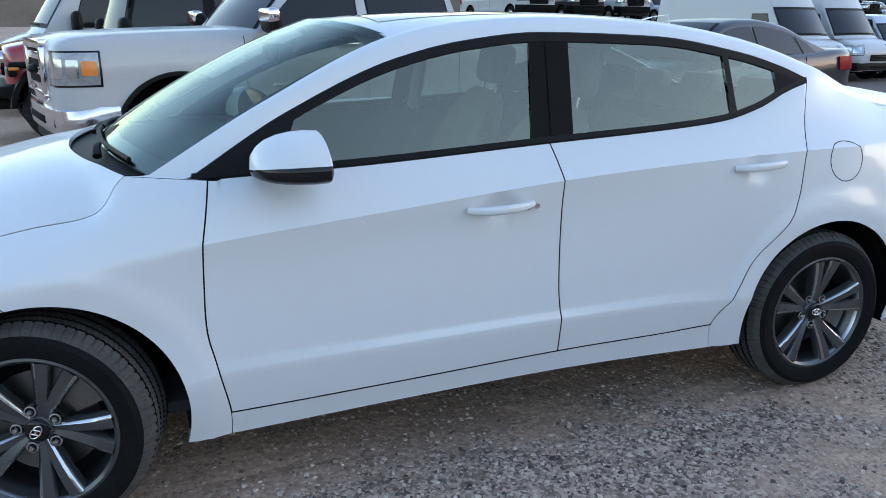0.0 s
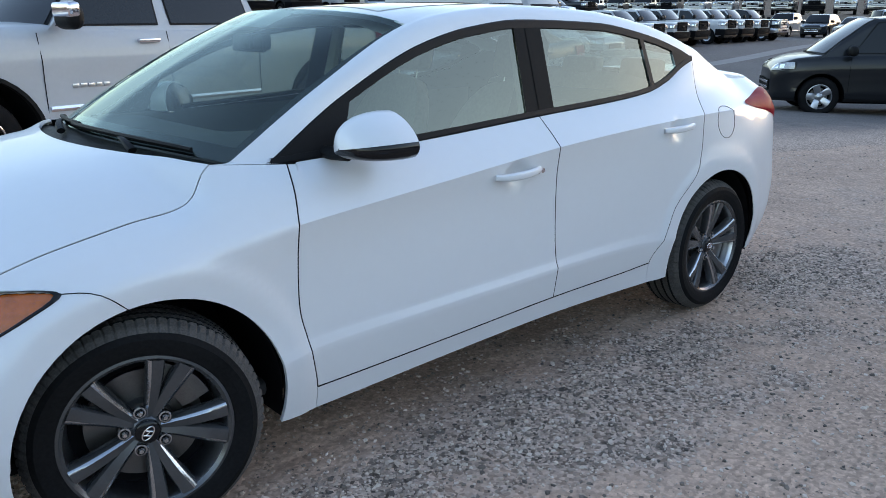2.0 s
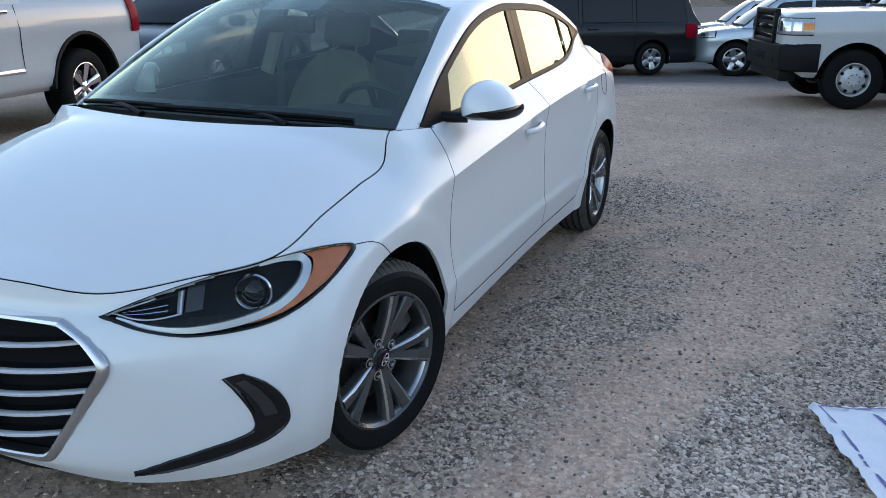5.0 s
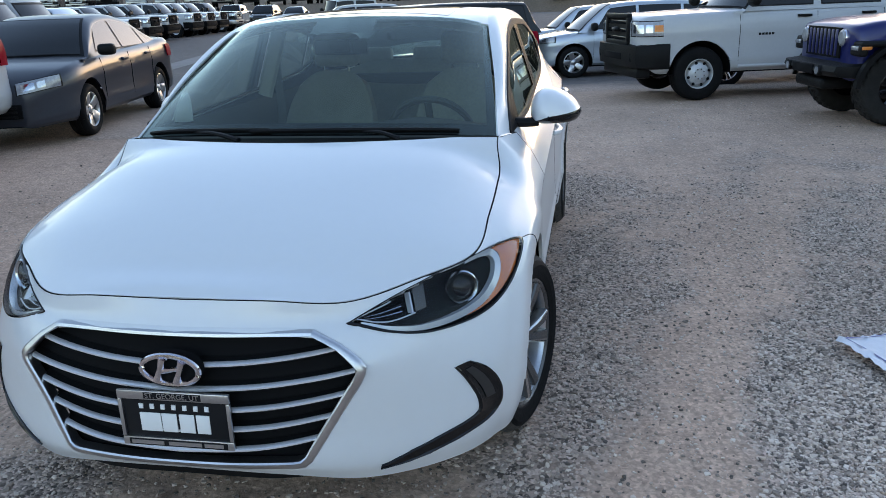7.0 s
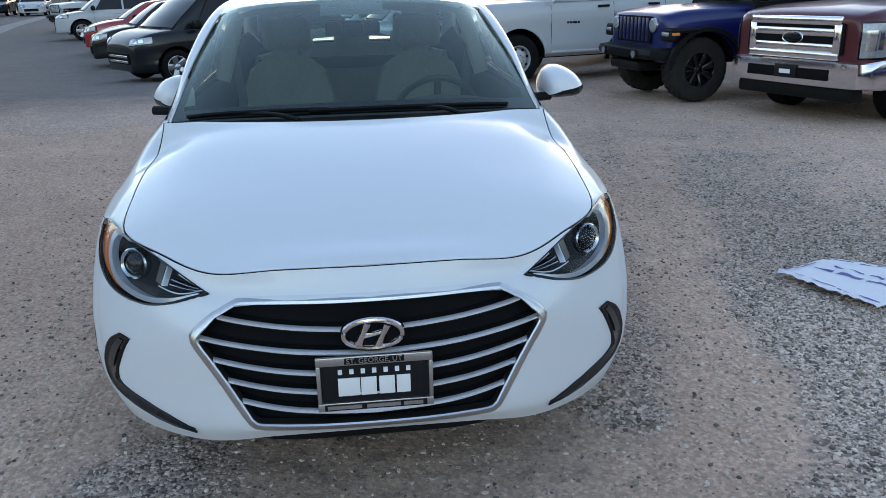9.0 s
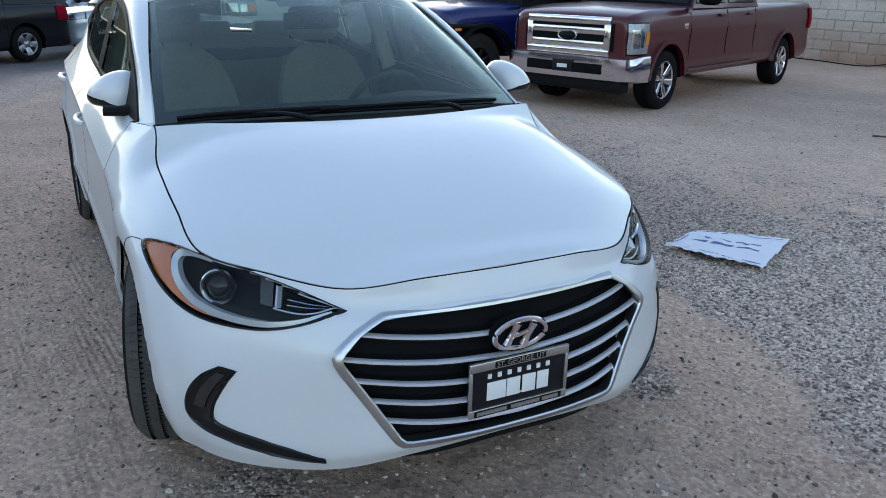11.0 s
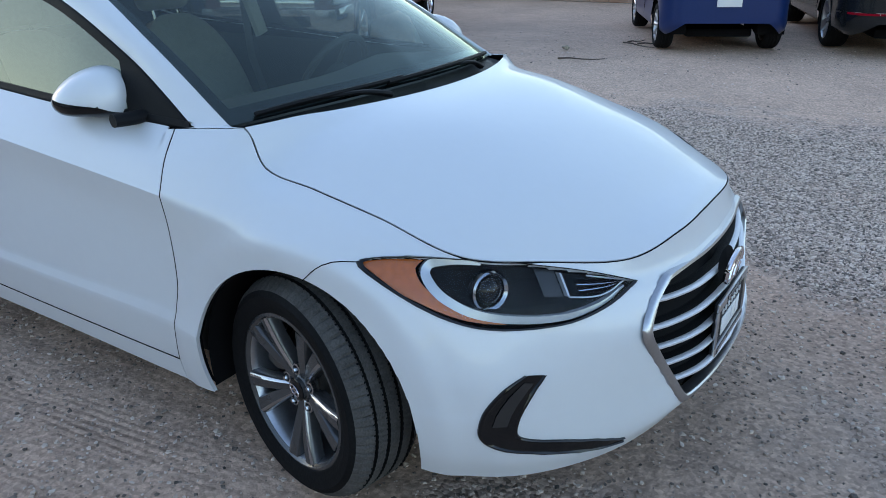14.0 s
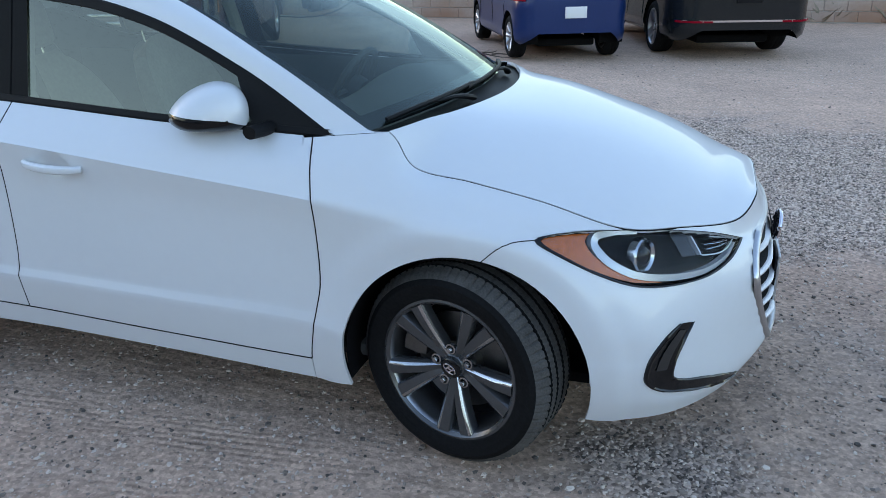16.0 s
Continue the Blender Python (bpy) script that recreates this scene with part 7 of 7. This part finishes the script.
vehicle("cargo_van", "silver panel van at the end of the van row", "van", SILVER, dict(VAN, top=[(-4.6, 1.15), (-.2, 1.13), (.3, 1.08), (.75, .98), (.98, .80)], cab=(.25, -.60, -4.5, -4.6, 1.14, 1.98, .82), wb=3.5, lamps=[(.62, 1.02, .74, .95, False)]), at(-22.3, -16.2, *ROWH, VAN, -1))
ram2 = vehicle("pickup_truck", "white crew-cab pickup with black bumper in a far row", "pickup truck", WHITE2, FARRAM, spot(-30.6, -20.9, 97), "pickups in the far row")
for i in range(1, 7):
    copy_thing(ram2, spot(-30.6 - 2.5 * i - (1.0 if i > 3 else 0), -20.9 - .36 * i, 97))
dark2 = vehicle("pickup_truck", "dark crew-cab pickup in a far row", "pickup truck", CHARCOAL, dict(FARRAM, mould=(.50, CHARCOAL, -.6, -2.9)), at(-5.4, -24.5, *ROWH, RAM, -1), "dark pickups behind")
for i in range(1, 6):
    copy_thing(dark2, at(-5.4 - 2.6 * i, -24.5 - .75 * i, *ROWH, RAM, -1))
# raised terrace with a second row of vehicles
UPROW = Vector((-.970, -.243, 0))
INROW = Vector((.243, -.970, 0))
def bank(origin, along, inward, length, n, rise):
    """Rows of a raised dirt platform: a rough slope up to a level top that climbs again far behind."""
    return [[Vector(origin) + along * lerp(0, length, i / n) + inward * (d + .5 * noise.noise(Vector((i * .4, d, 3)))) + Vector((0, 0, z + .10 * noise.noise(Vector((i * .7, d, 9))))) for d, z in rise] for i in range(n + 1)]


terrace = bank((-17, -27.2, 0), UPROW, INROW, 44, 32, ((0, -.40), (.8, .35), (1.7, 1.05), (2.4, 1.32), (8, 1.36), (20, 1.4), (45, 2.2), (80, 3.4)))
tagged(part("terrace", sheet(terrace), HILL), "raised dirt terrace behind the parked row", "bank", kind="structure")
for i in range(12):
    p = Vector((-17, -27.2, 0)) + UPROW * (2.5 + 3.3 * i) + INROW * 5.2
    src = dark2 if i % 5 in (1, 4) else (suv if i % 7 == 3 else ram2)
    copy_thing(src, Matrix.Translation((p.x, p.y, 1.42)) @ pose(0, 0, 0, 0, 0, 97 + 4 * math.sin(i * 5.1)))
# platform across the end of the aisle, with a full row of pickups facing it
ENDROW, ENDIN = Vector((-.412, .911, 0)), Vector((-.911, -.412, 0))
platform = bank((-66, -58.5, 0), ENDROW, ENDIN, 53, 48, ((-15, -.15), (-13, .10), (-9, .55), (-5, 1.15), (-2.6, 1.55), (-1.5, 1.62), (6, 1.66), (20, 2.0), (45, 6), (80, 13)))
tagged(part("end_platform", sheet(platform), HILL), "raised dirt platform across the end of the aisle", "bank", kind="structure")
CHROMERAM = dict(FARRAM, grille=(.52, .86, 1.24, FARBLACK, ALLOY, 3, False, ALLOY), bumper=(ALLOY, .50, .78, .10))
bright2 = vehicle("pickup_truck", "silver crew-cab pickup with bright grille and bumper in a far row", "pickup truck", SILVER, dict(CHROMERAM, mould=(.50, SILVER, -.6, -2.9)), spot(-30.6 - 3 * 2.5 - .1, -20.9 - 3 * .36 - .5, 97), "bright-grilled pickups")
black2 = vehicle("pickup_truck", "black crew-cab pickup with bright grille and bumper in a far row", "pickup truck", BLACKPAINT, dict(CHROMERAM, mould=(.50, BLACKPAINT, -.6, -2.9)), spot(-30.6 - 7 * 2.5 - 1.6, -20.9 - 7 * .36, 97), "bright-grilled pickups")
for i in range(17):
    p = Vector((-66, -58.5, 0)) + ENDROW * (3 + 2.72 * i) + ENDIN * .8
    src = (bright2, black2, black2, bright2, ram2, dark2, black2, bright2)[(i * 3 + i // 4) % 8]
    copy_thing(src, Matrix.Translation((p.x, p.y, 1.64)) @ pose(0, 0, 0, 0, 0, 24 + 3 * math.sin(i * 3.7)))
vehicle("cargo_van", "white high-roof cargo van beside the red off-roader", "van", WHITE2, VAN, at(.8, -10.9, .984, .177, VAN))
far = vehicle("sedan", "white sedan standing on the tarmac before the platform", "car", WHITE2, dict(SEDAN, n=36, style="far"), spot(-57.8, -21.6, 12), "cars before the platform")
copy_thing(far, spot(-59.4, -18.6, 14))
vehicle("suv", "black SUV standing on the tarmac before the platform", "car", BLACKPAINT, dict(SUV, n=36, style="far"), spot(-58.9, -24.6, 10), "cars before the platform")
vehicle("pickup_truck", "silver pickup with dark grille standing before the platform", "pickup truck", SILVER, dict(FARRAM, mould=(.50, SILVER, -.6, -2.9), bumper=(SILVER, .46, .70, .08)), spot(-60.1, -28.0, 8, .92), "cars before the platform")
vehicle("suv", "dark green SUV parked beside the last pickup", "car", CHARCOAL, dict(SUV, n=36, style="far"), spot(-57.0, -29.6, 52), "cars before the platform")
vehicle("hatchback", "grey hatchback parked beyond the minivan", "car", CHARCOAL, HATCH, at(-17.2, -5.1, .31, -.95, HATCH), "row beyond the minivan")
vehicle("sedan", "red sedan parked beyond the hatchback", "car", REDPAINT, SEDAN, at(-21.6, -6.5, .31, -.95, SEDAN), "row beyond the minivan")
vehicle("suv", "white SUV parked beyond the minivan", "car", WHITE2, dict(SUV, n=36), spot(-29.5, -9.9, -72), "row beyond the minivan")
vehicle("off_roader", "white off-roader at the end of the row", "off-roader", WHITE2, dict(JEEP, cabmat=WHITE2, grille=(.40, .80, 1.10, GAP, WHITE2, 8, True, None)), spot(-34.6, -11.9, -50), "row beyond the minivan")



# ---- loose gravel ----
def stone_material():
    m = bpy.data.materials.new("gravel_stone")
    m.use_nodes = True
    n, l = m.node_tree.nodes, m.node_tree.links
    b = n["Principled BSDF"]
    b.inputs["Roughness"].default_value = .9
    g = n.new("ShaderNodeNewGeometry")
    r = n.new("ShaderNodeValToRGB")
    r.color_ramp.elements[0].color = (.075, .060, .052, 1)
    r.color_ramp.elements[1].color = (.66, .545, .465, 1)
    e = r.color_ramp.elements.new(.55)
    e.color = (.455, .345, .280, 1)
    l.new(g.outputs["Random Per Island"], r.inputs[0])
    at_, mr, sc = n.new("ShaderNodeAttribute"), n.new("ShaderNodeMapRange"), n.new("ShaderNodeVectorMath")
    at_.attribute_name, sc.operation = "paler", "SCALE"
    mr.inputs[3].default_value, mr.inputs[4].default_value = .86, 1.25
    l.new(at_.outputs["Fac"], mr.inputs[0]); l.new(r.outputs[0], sc.inputs[0]); l.new(mr.outputs[0], sc.inputs[3])
    l.new(sc.outputs[0], b.inputs["Base Color"])
    return m


STONE = stone_material()


def pebbles(name, label, n, x0, x1, y0, y1, small, big, seed, floor_):
    """Loose stones strewn in drifts over a stretch of ground, as one joined mesh."""
    rg = np.random.default_rng(seed)
    ang = np.arange(4) * np.pi / 2
    base = np.vstack([np.stack([np.cos(ang), np.sin(ang), -.5 + 0 * ang], -1), np.stack([np.cos(ang + .6) * .8, np.sin(ang + .6) * .8, .55 + 0 * ang], -1)])
    tris = [t for i in range(4) for t in ((i, (i + 1) % 4, 4 + i), ((i + 1) % 4, 4 + (i + 1) % 4, 4 + i))] + [(4, 5, 6), (4, 6, 7)]
    P = []
    while len(P) < n:
        x, y = rg.uniform(x0, x1), rg.uniform(y0, y1)
        keep = floor_ + .9 * sstep((gravel(x, y) - .05) / .85) ** 1.3
        keep *= sstep(min(x - x0, x1 - x, y - y0, y1 - y) / 1.1)
        if rg.random() < keep:
            P.append((x, y))
    P = np.array(P)
    s = small + (big - small) * rg.random(n) ** 2.6
    V = base[None] * (1 + rg.uniform(-.36, .36, (n, len(base), 3)))
    V[:, 4:, 2] *= rg.uniform(.25, 1.35, (n, 4))
    V *= (s[:, None] * rg.uniform(.6, 1.3, (n, 3)))[:, None, :] * np.array([1, 1, .72])
    a = rg.uniform(0, 2 * np.pi, n)
    ca, sa = np.cos(a)[:, None], np.sin(a)[:, None]
    X, Y = V[..., 0] * ca - V[..., 1] * sa, V[..., 0] * sa + V[..., 1] * ca
    Z = np.array([bumpy(x, y) for x, y in P])
    V = np.stack([X + P[:, :1], Y + P[:, 1:], V[..., 2] + (Z + s * .22)[:, None]], -1).reshape(-1, 3)
    F = (np.array(tris)[None] + (np.arange(n) * len(base))[:, None, None]).reshape(-1, 3)
    me = bpy.data.meshes.new(name)
    me.from_pydata(V.tolist(), [], F.tolist())
    me.materials.append(STONE)
    me.attributes.new("paler", "FLOAT", "POINT").data.foreach_set("value", np.repeat([max(0, min(1, paleness(x, y))) for x, y in P], len(base)))
    return tagged(new(name, me), label, "gravel", kind="stuff")


pebbles("loose_gravel", "loose grey gravel strewn round the sedan", 100000, -4.6, 3.0, -2.4, 4.8, .0028, .0100, 7, .16)
pebbles("far_gravel", "scattered gravel across the open yard", 24000, -9.5, 4.5, -4.5, 9.5, .005, .013, 8, .06)
pebbles("gravel_drift", "thick drift of grey gravel ahead of the sedan", 52000, -1.6, 3.2, .7, 4.6, .0040, .0120, 9, .01)
